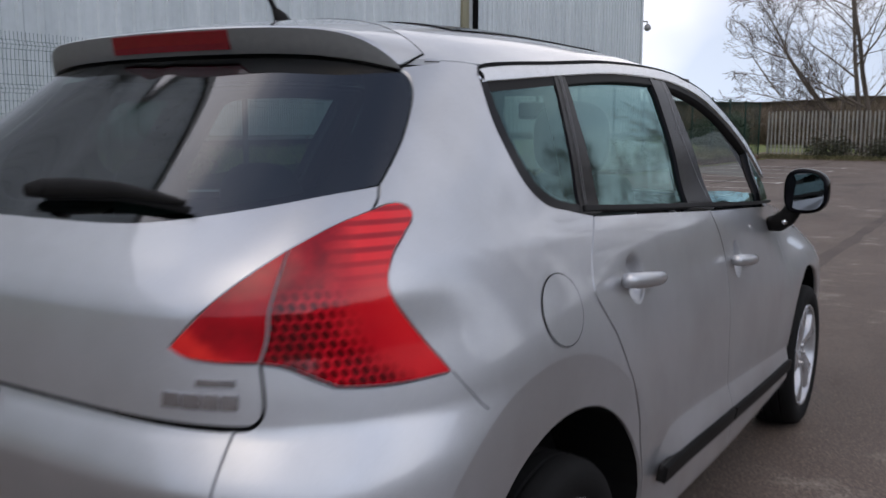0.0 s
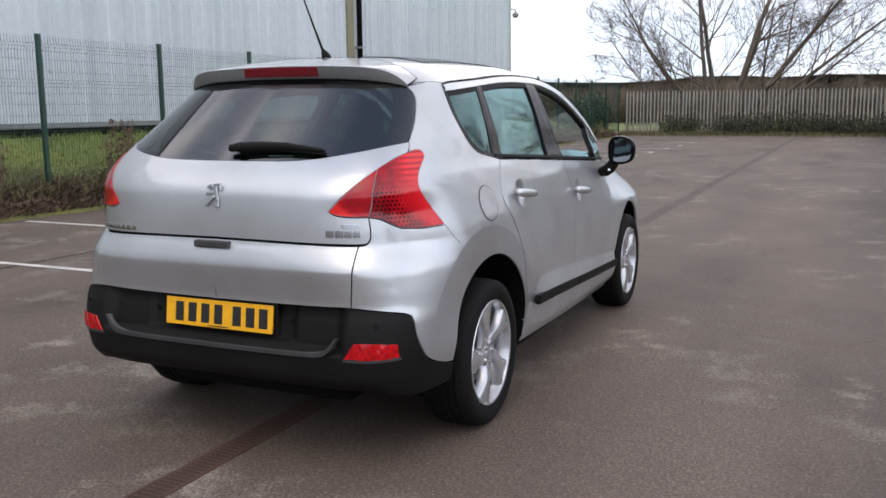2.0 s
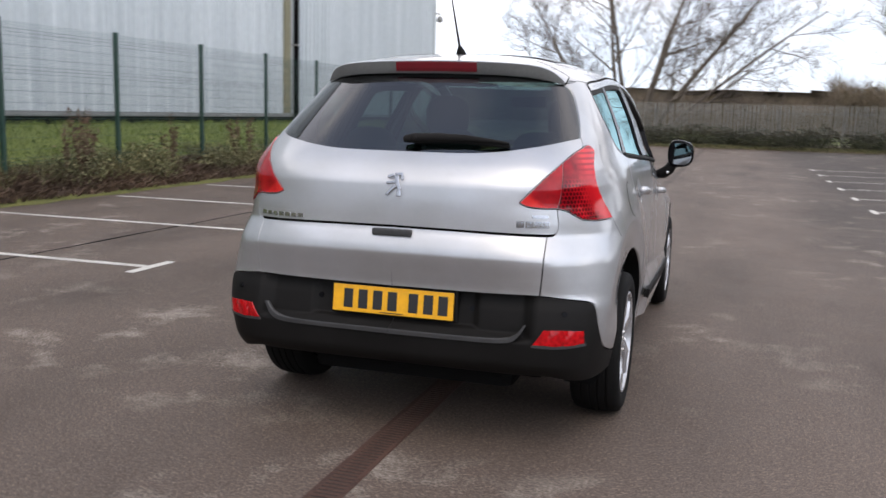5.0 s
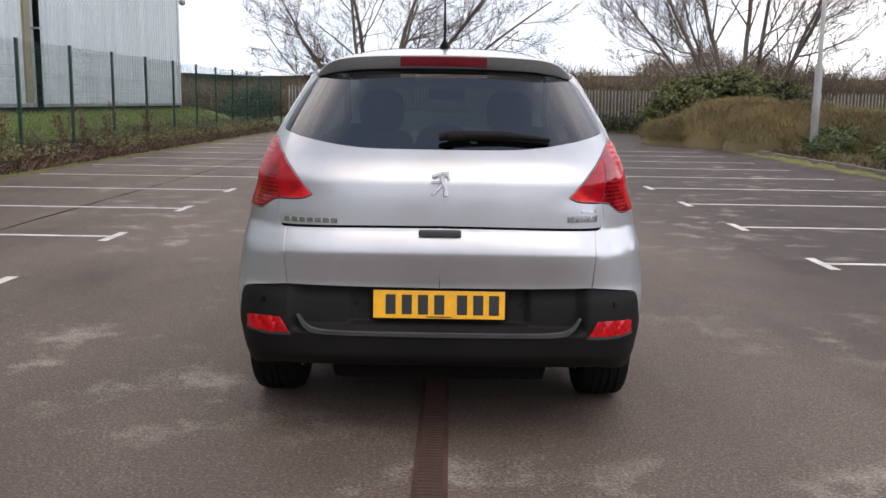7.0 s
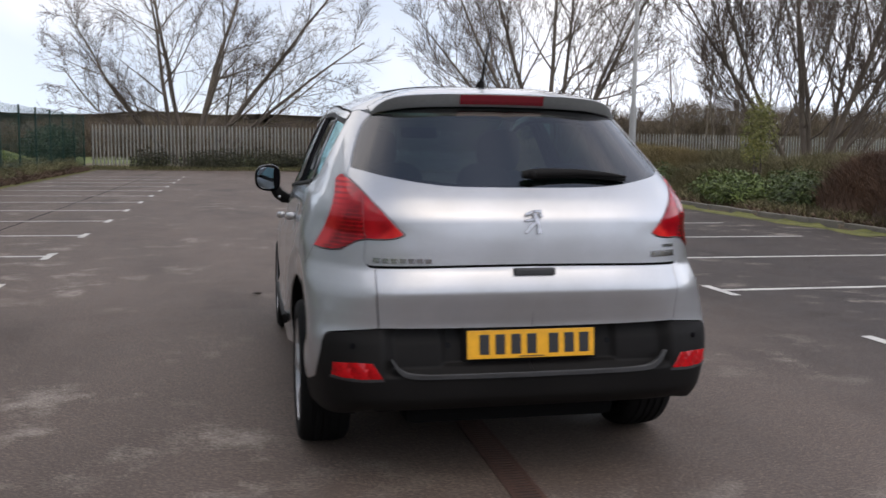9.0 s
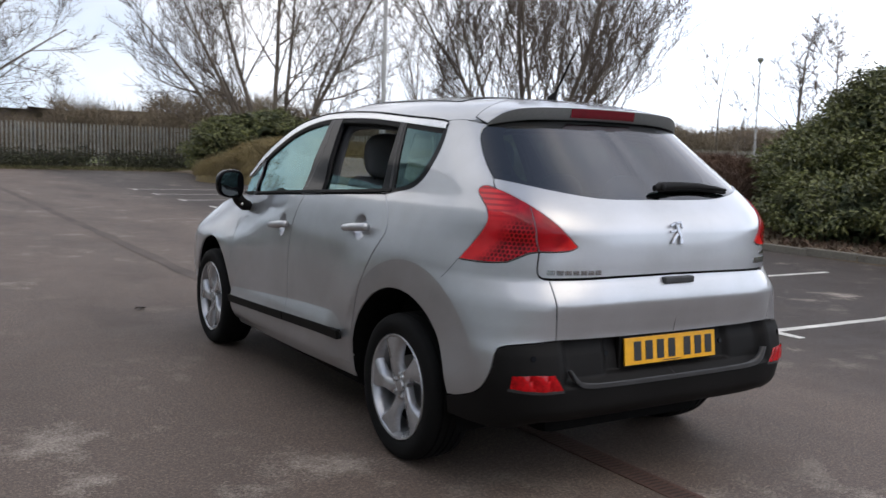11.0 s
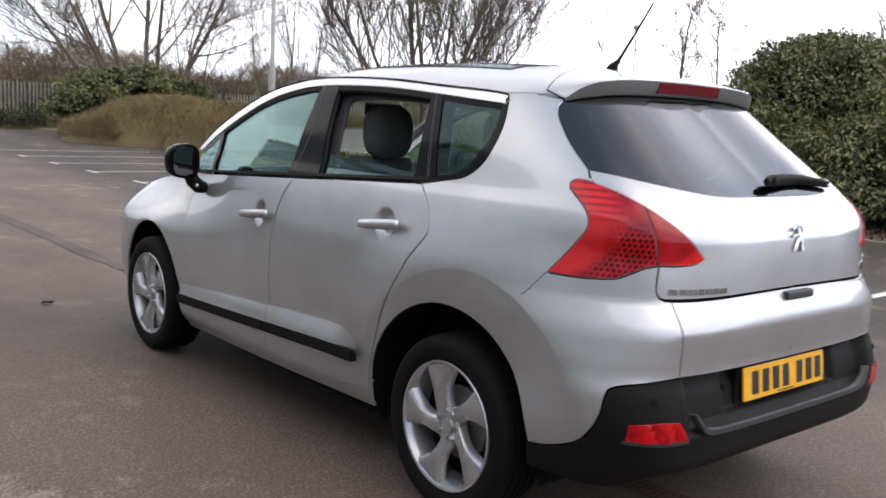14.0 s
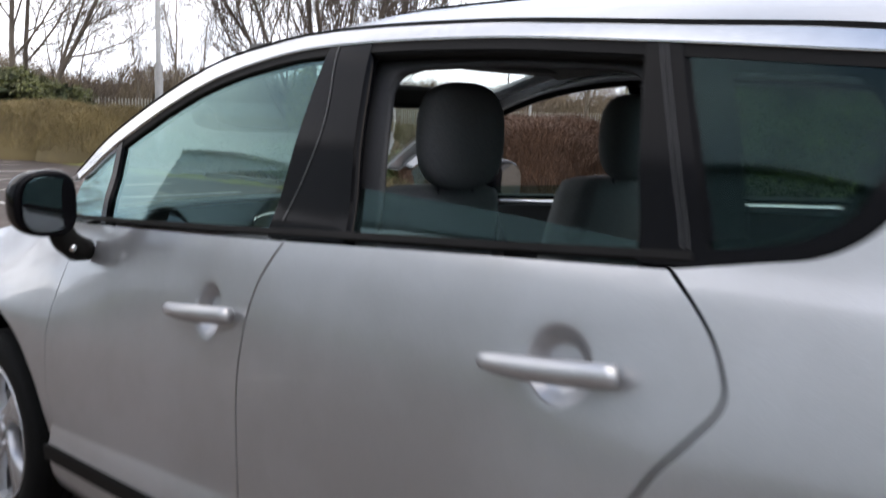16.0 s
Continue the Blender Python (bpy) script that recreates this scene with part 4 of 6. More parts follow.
mound("olive_scrub", "rough olive brown scrub in the planting bed", "scrub", [(13.0, 21.5, 2.3, 2.8, 1.25), (13.8, 17.3, 2.2, 2.8, 1.2), (14.6, 14.0, 2.0, 2.4, 1.2), (12.0, 24.8, 1.7, 2.0, 1.3), (11.4, 19.6, 1.2, 1.9, .75)], 70000, .36, LEAF_OLIVE, 66)
for bx, by, br, bh, ln in ((9.95, 15.5, .75, .42, 4200), (10.35, 16.9, .8, .45, 4200), (10.2, 20.6, .9, .5, 4200), (10.5, 13.9, .7, .45, 3600), (11.4, 15.6, .8, .5, 3600)):
    small = [(0, 0, bh * .7, br, br * 1.1, bh), (br * .5, br * .4, bh * .6, br * .6, br * .7, bh * .8), (-br * .4, -br * .5, bh * .5, br * .6, br * .6, bh * .7)]
    leafy("green_shrub", "small rounded bright green shrub beside the kerb", "shrub", small, ln, .10, .5, LEAF_BRIGHT if by in (15.5, 16.9) else LEAF_LOW, int(by * 10), 2, (bx, by, .08), shell=.5)
stuff("bed_grass", "rough olive grass tufts in the planting bed", "grass", *blades(22000, on_ground(9.35, 13, 8, 25), .22, .009, 67, 1.0), LEAF_OLIVE)
leafy("young_tree", "young tree with thin yellow green leaves", "tree", [(0, 0, 1.75, .50, .50, .65), (.1, .1, 2.3, .36, .36, .5), (-.1, 0, 1.3, .34, .34, .4)], 2600, .09, .4, LEAF_YELLOW, 54, 3, (11.85, 18.0, 0), up=.6, shell=.9, heart=False)
stuff("bed_litter", "brown leaf litter and dead stems in the planting bed", "leaf litter", *blades(30000, on_ground(9.2, 16, -8, 34), .12, .02, 63, 1.4), STALK)
stuff("end_grass", "rough grass along the far end of the tarmac", "grass", *blades(16000, on_ground(-8, 20, 39.9, 41.0), .16, .012, 64, .9), LEAF_WEED)
lobes = [(float(x), 40.6 + lr.uniform(-.1, .4), .42, lr.uniform(.5, .9), .55, lr.uniform(.42, .72)) for x in np.arange(-5.6, 10, .75) if lr.random() < .85]
leafy("dark_shrub", "low dark evergreen shrubs at the foot of the palisade", "shrub", lobes, 22000, .12, .45, LEAF_SHADE, 55, 0, shell=.8)
lobes = [(-9.2 + lr.uniform(-.3, .3), yv_, .95, .7, .8, lr.uniform(.8, 1.1)) for yv_ in (36.4, 37.6, 38.8, 40.0, 41.2)]
leafy("ivy_hedge", "dense dark green ivy behind the corner of the mesh fence", "hedge", lobes, 16000, .12, .7, LEAF_IVY, 56, 0, shell=.8)

# far scrub beyond the fences, all round
def scrub(name, label, cx, cy, length, rot, height, count, seed, low_until=None):
    g = np.random.default_rng(seed)
    n = count
    s = g.uniform(-.5, .5, n) * length
    top = np.array([height * (.72 + .34 * noise.noise((a * .12, seed, 0)) + .2 * noise.noise((a * .5, seed, 4))) for a in s])
    if low_until is not None:
        top *= np.where(cx + s * math.cos(rot) < low_until, .52, 1.0)
    z = top * g.random(n) ** .8
    dep = g.normal(size=n) * 1.6
    c = np.stack([cx + s * math.cos(rot) - dep * math.sin(rot), cy + s * math.sin(rot) + dep * math.cos(rot), z], 1)
    d = g.normal(size=(n, 3)) * np.array([.6, .6, .5]) + np.array([0, 0, .75])
    d /= np.linalg.norm(d, axis=1, keepdims=True)
    ln = g.uniform(.4, 1.1, n)[:, None] * height * .28
    w = np.cross(d, g.normal(size=(n, 3)))
    w /= np.linalg.norm(w, axis=1, keepdims=True)
    w *= .02
    v = np.stack([c - w, c + w, c + d * ln], 1).reshape(-1, 3)
    f = np.arange(n * 3).reshape(-1, 3)
    return stuff(name, label, "hedgerow", v.tolist(), f.tolist(), FAR_WOOD)


scrub("far_hedgerow", "far brown leafless hedgerow beyond the fence", 15, 62, 190, 0, 5.6, 190000, 71, 7.0)
scrub("far_hedgerow", "far brown leafless hedgerow beyond the car park", 75, 15, 130, radians(90), 6.0, 70000, 72)
# This hedgerow is unseen; added to close the place for reflections.
scrub("far_hedgerow", "brown leafless hedgerow added out of view behind the car park", 10, -42, 150, 0, 5.0, 50000, 73)
bm = bmesh.new()
# The bank's stretch at y -46 is likewise added out of view.
for (a, b), (c, d), h in (((-110, 66), (6, 66), 3.3), ((6, 66), (110, 66), 3.5), ((79, 80), (79, -50), 3.2), ((100, -46), (-60, -46), 2.4)):
    n = 40
    prev = None
    for k in range(n + 1):
        x, yv = a + (c - a) * k / n, b + (d - b) * k / n
        hh = h * (1 + .16 * noise.noise((k * .35, a, 0)) + .06 * noise.noise((k * 1.3, a, 5)))
        row = [bm.verts.new((x, yv, -.3)), bm.verts.new((x, yv, hh))]
        if prev:
            bm.faces.new((prev[0], row[0], row[1], prev[1]))
        prev = row
bmesh.ops.solidify(bm, geom=bm.faces[:], thickness=1.5)
solid("earth_bank", bm, BANK, "long low brown earth bank behind the hedgerows", "bank", "structure")

# lamp columns
def lamp_column(label, at, height, head):
    col = thing("street_lamp", label, "street lamp", at=pose(*at))
    bm = bmesh.new()
    add_lathe(bm, [(0, .095), (2.45, .095), (2.55, .062), (height, .042), (height, .0)], 16, axis="z")
    part("column", bm, GALV, col, smooth=True)
    part("access_door", box(-.045, .045, -.102, -.090, .55, 1.05, .004), GALV, col)
    bm = bmesh.new()
    if head:
        add_tube(bm, [(0, 0, height - .05), (0, 0, height + .12)], [.06, .16], 12)
        add_tube(bm, [(0, 0, height + .12), (0, 0, height + .30), (0, 0, height + .38)], [.22, .22, .10], 14)
    else:
        add_tube(bm, [(0, 0, height - .05), (0, -.2, height + .25), (0, -1.1, height + .4)], [.042, .04, .035], 8)
        add_box(bm, -.13, .13, -1.7, -1.05, height + .34, height + .46, .03)
    part("lamp_head", bm, GALV, col, smooth=True)


lamp_column("tall grey steel lamp column in the planting bed", (9.55, 20.65, 0), 8.0, False)
lamp_column("distant lamp column with a round head", (47.8, 39.0, 0), 8.0, True)

# ---- the car: its skin as a smooth surface ----


def curve(points):
    """A smooth curve through (key, value) pairs, by monotone cubic pieces."""
    ks = [p[0] for p in points]
    vs = [p[1] for p in points]
    n = len(ks)
    d = [(vs[i + 1] - vs[i]) / (ks[i + 1] - ks[i]) for i in range(n - 1)]
    m = [d[0]] + [0 if d[i - 1] * d[i] <= 0 else 2 * d[i - 1] * d[i] / (d[i - 1] + d[i]) for i in range(1, n - 1)] + [d[-1]]

    def at(k):
        k = min(max(k, ks[0]), ks[-1])
        i = 0
        while i < n - 2 and k > ks[i + 1]:
            i += 1
        h = ks[i + 1] - ks[i]
        t = (k - ks[i]) / h
        return ((1 + 2 * t) * (1 - t) ** 2 * vs[i] + t * (1 - t) ** 2 * h * m[i]
                + t * t * (3 - 2 * t) * vs[i + 1] + t * t * (t - 1) * h * m[i + 1])
    return at


YC = 1.6
half_width = curve([(.20, .80), (.30, .845), (.40, .862), (.50, .874), (.62, .872), (.75, .869), (.90, .858), (1.0, .842), (1.08, .825), (1.13, .808),
                    (1.16, .792), (1.19, .777), (1.30, .735), (1.40, .690), (1.50, .640), (1.54, .612), (1.57, .580), (1.60, .53), (1.63, .40)])
rear_y = curve([(.20, .17), (.26, .09), (.32, .03), (.40, -.005), (.50, -.015), (.60, 0), (.66, .018), (.72, .006), (.785, -.0110), (.80, -.0135), (.815, -.0115), (.86, .004), (.90, .022), (.95, .024),
                (1.07, .035), (1.13, .07), (1.20, .14), (1.30, .262), (1.40, .385), (1.50, .505), (1.60, .62)])
square = curve([(.20, 6.5), (.40, 7.5), (.60, 7.2), (.78, 5.8), (.90, 5), (1.0, 5), (1.2, 6), (1.35, 5.5), (1.5, 5), (1.6, 4.5)])
nose_y = curve([(.20, 4.20), (.35, 4.34), (.55, 4.365), (.75, 4.345), (.85, 4.31), (.95, 4.22), (1.05, 4.0), (1.2, 3.6)])


def flare(y, z):
    """The flank draws in below a crease round each wheel."""
    r1, r2 = math.hypot(y - .75, z - .32), math.hypot(y - 3.49, z - .28)
    w = step(.42, .66, z) * (1 - step(1.02, 1.15, z))
    rise = 0.0
    for r, edge, lift in ((r1, .58, .020), (r2, .465, .012)):
        rise += lift - .20 * (edge - r) if r < edge else lift * (1 - step(edge, edge + .28, r))
    return w * rise


def body(u, z):
    """A point of the right flank: u below U1 runs round the tail, past it u - U1 metres ahead of YC."""
    a = half_width(z)
    if u <= U1:
        f = u / 1.35
        n = square(z)
        s, c = math.sin(f), math.cos(f)
        r = (abs(s) ** n + abs(c) ** n) ** (-1 / n)
        b = YC - rear_y(z)
        x, y = a * s * r, YC - b * c * r
        return (x + flare(y, z), y, z)
    y = YC + u - U1
    k = .010 + .055 * step(.70, 1.05, z)
    t = 1 - k * (max(0, y - 1.9) / .95) ** 2
    nose = nose_y(z)
    q = min(max((y - 2.9) / max(nose - 2.9, .2), 0), 1) if z < 1.0 else 0
    return (a * t * max(1 - q ** 8, 0.0004) ** .25 + flare(y, z), y, z)


U1 = 1.35 * math.pi / 2


def u_rear(x, z):
    lo, hi = 0.0, U1
    for _ in range(40):
        mid = (lo + hi) / 2
        if body(mid, z)[0] < x:
            lo = mid
        else:
            hi = mid
    return (lo + hi) / 2


def u_side(y, z):
    if y >= YC:
        return U1 + y - YC
    lo, hi = 0.0, U1
    for _ in range(40):
        mid = (lo + hi) / 2
        if body(mid, z)[1] < y:
            lo = mid
        else:
            hi = mid
    return (lo + hi) / 2

from mathutils.geometry import delaunay_2d_cdt
from mathutils.kdtree import KDTree


def spline(pts, n=10):
    """A smooth line through points (Catmull-Rom, centripetal enough for short runs)."""
    if len(pts) == 2:
        (a, b), (c, d) = pts
        k = max(2, int(math.hypot(c - a, d - b) / .02))
        return [(a + (c - a) * i / k, b + (d - b) * i / k) for i in range(k + 1)]
    out = []
    p = [(2 * pts[0][0] - pts[1][0], 2 * pts[0][1] - pts[1][1])] + list(pts) + [(2 * pts[-1][0] - pts[-2][0], 2 * pts[-1][1] - pts[-2][1])]
    for i in range(1, len(p) - 2):
        for k in range(n):
            t = k / n
            q = []
            for c in (0, 1):
                a, b, d, e = p[i - 1][c], p[i][c], p[i + 1][c], p[i + 2][c]
                q.append(.5 * (2 * b + (d - a) * t + (2 * a - 5 * b + 4 * d - e) * t * t + (3 * b - a - 3 * d + e) * t ** 3))
            out.append(tuple(q))
    out.append(tuple(pts[-1]))
    return out


def side(*pts):
    return spline([(u_side(y, z), z) for y, z in pts])


def tail(*pts):
    return spline([(u_rear(x, z), z) for x, z in pts])


def loop(*lines):
    """Joins lines end to end into one closed outline."""
    out = []
    for ln in lines:
        for q in ln:
            if not out or math.hypot(q[0] - out[-1][0], q[1] - out[-1][1]) > .0015:
                out.append(q)
    while math.hypot(out[0][0] - out[-1][0], out[0][1] - out[-1][1]) < .0015:
        out.pop()
    fine = []
    for (a, b), (c, d) in zip(out, out[1:] + out[:1]):
        k = max(1, math.ceil(math.hypot(c - a, d - b) / .022))
        fine += [(a + (c - a) * i / k, b + (d - b) * i / k) for i in range(k)]
    return fine


def area(o):
    return sum(a[0] * b[1] - b[0] * a[1] for a, b in zip(o, o[1:] + o[:1])) / 2


def shrink(o, g):
    """Draws an outline in by g all round."""
    s = 1 if area(o) > 0 else -1
    n = len(o)
    out = []
    for i in range(n):
        a, b, c = o[i - 1], o[i], o[(i + 1) % n]
        e1, e2 = (b[0] - a[0], b[1] - a[1]), (c[0] - b[0], c[1] - b[1])
        l1, l2 = math.hypot(*e1), math.hypot(*e2)
        nx, ny = -e1[1] / l1 - e2[1] / l2, e1[0] / l1 + e2[0] / l2
        l = math.hypot(nx, ny) or 1
        out.append((b[0] + s * g * nx / l, b[1] + s * g * ny / l))
    return out


def inside(o, x, y):
    c = False
    for (ax, ay), (bx, by) in zip(o, o[1:] + o[:1]):
        if (ay > y) != (by > y) and x < (bx - ax) * (y - ay) / (by - ay) + ax:
            c = not c
    return c


def skin_normal(fn, u, v):
    e = .002
    a, b = Vector(fn(u - e, v)), Vector(fn(u + e, v))
    c, d = Vector(fn(u, v - e)), Vector(fn(u, v + e))
    return (b - a).cross(d - c).normalized()


def skin(outline, h=.025, gap=.0018, depth=.014, fn=body, lift=0.0, mirror=False, both=False, roll=.0025, bulge=None, flip=False, extra=()):
    """A panel of the car: the outline filled with fine triangles on the surface fn, its rim rolled inwards."""
    o = shrink(outline, gap) if gap else list(outline)
    extra = [q for q in extra if inside(o, q[0], q[1])]
    if both:
        o = [(0.0, q[1]) if p[0] < 1e-4 else q for p, q in zip(outline, o)]
    sgn = -1 if flip else 1
    arr = np.array(o)
    us = np.arange(arr[:, 0].min() + h * .5, arr[:, 0].max(), h)
    vs = np.arange(arr[:, 1].min() + h * .5, arr[:, 1].max(), h)
    pts = [Vector(q) for q in o] + [Vector(q) for q in extra]
    taken = np.array(extra) if len(extra) else None
    a0, a1 = arr, np.roll(arr, -1, 0)
    for u in us:
        for v in vs:
            if inside(o, u, v) and (taken is None or np.min((taken[:, 0] - u) ** 2 + (taken[:, 1] - v) ** 2) > .0003):
                d = a1 - a0
                t = np.clip(((u - a0[:, 0]) * d[:, 0] + (v - a0[:, 1]) * d[:, 1]) / np.maximum((d ** 2).sum(1), 1e-12), 0, 1)
                if np.min((a0[:, 0] + d[:, 0] * t - u) ** 2 + (a0[:, 1] + d[:, 1] * t - v) ** 2) > (h * .4) ** 2:
                    pts.append(Vector((u, v)))
    n = len(o)
    res = delaunay_2d_cdt(pts, [(i, (i + 1) % n) for i in range(n)], [], 1, 1e-6)
    v2, faces, orig = res[0], res[2], res[3]
    bm = bmesh.new()
    lay = bm.verts.layers.float_vector.new("true_normal")
    top, nor = [], []
    for q in v2:
        p = Vector(fn(q[0], q[1]))
        k = skin_normal(fn, q[0], q[1]) * sgn
        if bulge:
            p = p + k * bulge(q[0], q[1])
        top.append(bm.verts.new(p + k * lift))
        nor.append(k)
    if depth:
        def full(u, v):
            p = Vector(fn(u, v))
            return p + skin_normal(fn, u, v) * sgn * bulge(u, v) if bulge else p
        tree = KDTree(len(v2))
        even = []
        for i, q in enumerate(v2):
            k = skin_normal(full, q[0], q[1]) * sgn
            even.append(k if k.dot(nor[i]) > 0 else -k)
            top[i][lay] = even[-1]
            tree.insert(top[i].co, i)
        tree.balance()
    else:
        q = np.array([(v[0], v[1]) for v in v2])
        q = (q - q.mean(0)) / (np.ptp(q, axis=0) + 1e-6)
        basis = np.stack([np.ones(len(q)), q[:, 0], q[:, 1], q[:, 0] ** 2, q[:, 0] * q[:, 1], q[:, 1] ** 2], 1)
        even = np.array([tuple(k) for k in nor])
        even = basis @ np.linalg.lstsq(basis, even, rcond=None)[0]
        if both:
            even[:, 0] *= np.clip(np.array([v[0] for v in v2]) / .06, 0, 1)
        for w, k in zip(top, even):
            w[lay] = Vector(k).normalized()
    for f in faces:
        a = (v2[f[1]] - v2[f[0]]).cross(v2[f[2]] - v2[f[0]])
        if abs(a) > 1e-10:
            bm.faces.new([top[i] for i in (f if (a > 0) == (sgn > 0) else f[::-1])])
    if depth:
        back = {}
        for i, og in enumerate(orig):
            for k in og:
                if k < n:
                    back[k] = i
        ring = [back[k] for k in range(n) if k in back]
        m = len(ring)
        rim1 = [bm.verts.new(top[i].co - nor[i] * depth) for i in ring]
        for k in range(m):
            a, b = ring[k], ring[(k + 1) % m]
            if a != b and not (both and v2[a][0] < 1e-4 and v2[b][0] < 1e-4):
                q = (top[b], top[a], rim1[k], rim1[(k + 1) % m])
                q = q if (area(o) > 0) == (sgn > 0) else q[::-1]
                try:
                    bm.faces.new(q)
                except ValueError:
                    pass
        if roll:
            es = [e for e in bm.edges if len(e.link_faces) == 2 and e.calc_face_angle(0) > radians(50)]
            bmesh.ops.bevel(bm, geom=es, offset=roll, segments=2, affect="EDGES", profile=.5)
            for v in bm.verts:
                at, i, far = tree.find(v.co)
                v[lay] = even[i] if (at - v.co).dot(even[i]) < roll * .2 else Vector((0, 0, 0))
    if mirror or both:
        if both:
            geo = bmesh.ops.duplicate(bm, geom=bm.verts[:] + bm.faces[:])
            vs_, fs_ = [g for g in geo["geom"] if isinstance(g, bmesh.types.BMVert)], [g for g in geo["geom"] if isinstance(g, bmesh.types.BMFace)]
        else:
            vs_, fs_ = bm.verts[:], bm.faces[:]
        for v in vs_:
            v.co.x = -v.co.x
            if lay:
                v[lay] = Vector((-v[lay].x, v[lay].y, v[lay].z))
        bmesh.ops.reverse_faces(bm, faces=fs_)
        if both:
            bmesh.ops.remove_doubles(bm, verts=[v for v in bm.verts if abs(v.co.x) < 1e-4], dist=.0005)
    return bm


car = thing("car", "silver compact crossover hatchback parked over a drain", "car")

# lines shared by neighbouring panels (ahead of the tail, height)
DOOR_REAR = [(1.095, 1.165), (1.035, 1.115), (.985, 1.05), (.972, 1.0), (1.012, .94), (1.065, .87), (1.128, .77), (1.2, .62), (1.262, .45), (1.29, .335)]
DOOR_MID = [(1.965, 1.113), (2.035, 1.0), (2.066, .84), (2.066, .68), (2.054, .5), (2.056, .305)]
DOOR_FRONT = [(3.0, 1.05), (3.03, .9), (3.04, .7), (3.03, .5), (3.0, .262)]


def arc(cy, cz, r, a0, a1, n=18, squash=1.0):
    return [(cy + r * math.cos(radians(a0 + (a1 - a0) * i / n)), cz + squash * r * math.sin(radians(a0 + (a1 - a0) * i / n))) for i in range(n + 1)]


ARCH_REAR = arc(.838, .335, .425, 0, 172)
ARCH_FRONT = arc(3.46, .325, .42, 0, 180)
LAMP_TOP = [(.639, 1.172), (.668, 1.207), (.690, 1.229)]
LAMP_UPPER_IN = [(.504, 1.020), (.548, 1.068), (.594, 1.120), (.639, 1.172)]
LAMP_LOWER_IN = [(.640, .999), (.585, 1.0), (.535, 1.006), (.504, 1.020)]
LAMP_SPLIT = [(.639, 1.172), (.650, 1.10), (.648, 1.04), (.640, .999)]
LAMP_LOWER = [(.640, .999), (.672, .990), (.700, .972), (.728, .952)]
lamp_foot = spline([(u_rear(.728, .952), .952), (u_side(.29, .944), .944), (u_side(.41, .945), .945)])
lamp_back = side((.41, .945), (.357, 1.02), (.316, 1.08), (.312, 1.115), (.336, 1.15), (.382, 1.183), (.419, 1.208))
lamp_crown = spline([(u_rear(.690, 1.229), 1.229), (u_side(.384, 1.236), 1.236), (u_side(.408, 1.237), 1.237), (u_side(.422, 1.231), 1.231), (u_side(.426, 1.220), 1.220), (u_side(.419, 1.208), 1.208)])
HATCH_SIDE = [(.672, 1.270), (.683, 1.25), (.690, 1.229)]
GLASS_SIDE_LINE = [(.672, 1.270), (.645, 1.35), (.613, 1.42), (.596, 1.45), (.576, 1.475), (.552, 1.492)]
black_line = spline([(u_side(.36, .400), .400), (u_side(.30, .418), .418), (u_side(.245, .440), .440), (u_side(.200, .475), .475), (u_rear(.816, .55), .55), (u_rear(.806, .610), .610), (u_rear(.785, .638), .638), (u_rear(.718, .652), .652), (u_rear(.602, .665), .665)])



def bowl(yc, zc):
    """A scooped hollow behind a door handle: its depth and its extra points."""
    uc = u_side(yc, zc)

    def deep(u, z):
        r = math.hypot((u - uc) / .056, (z - zc) / .066)
        return -.029 * (1 - step(.5, 1.0, r))
    pts = [(uc + .056 * k / 7 * math.cos(t), zc + .066 * k / 7 * math.sin(t)) for k in range(1, 9) for t in np.linspace(0, math.tau, 25)[:-1]]
    return deep, pts


crease_z = curve([(1.30, .43), (1.346, .49), (1.395, .54), (1.47, .560), (1.64, .556), (2.2, .522), (3.07, .457)])
strip_z = curve([(1.30, .470), (2.06, .437), (3.05, .386)])


def door_shape(hollow):
    """The hollow of the handle, and the wedge that swells out above the rubbing strip."""
    def fn(u, z):
        y = body(u, z)[1]
        hi, lo = crease_z(y), strip_z(y)
        w = 0.0
        if z < hi:
            w = .030 * min(1, (hi - z) / max(.03, hi - lo)) * step(.20, .34, z)
        return hollow(u, z) + w * step(1.30, 1.52, y)
    return fn


def crease_points(y0, y1):
    """Close rows of points on both sides of the wedge's upper edge."""
    return [(u_side(y_, crease_z(y_) + d), crease_z(y_) + d) for y_ in np.arange(y0, y1, .012) for d in (-.004, .001)]


ARCH_CREASE = [(u_side(.75 + (.58 + d) * math.cos(t), .32 + (.58 + d) * math.sin(t)), .32 + (.58 + d) * math.sin(t)) for t in np.arange(.30, 2.55, .02) for d in (-.004, .002)]
REAR_BOWL, FRONT_BOWL = bowl(1.245, .998), bowl(2.205, .930)

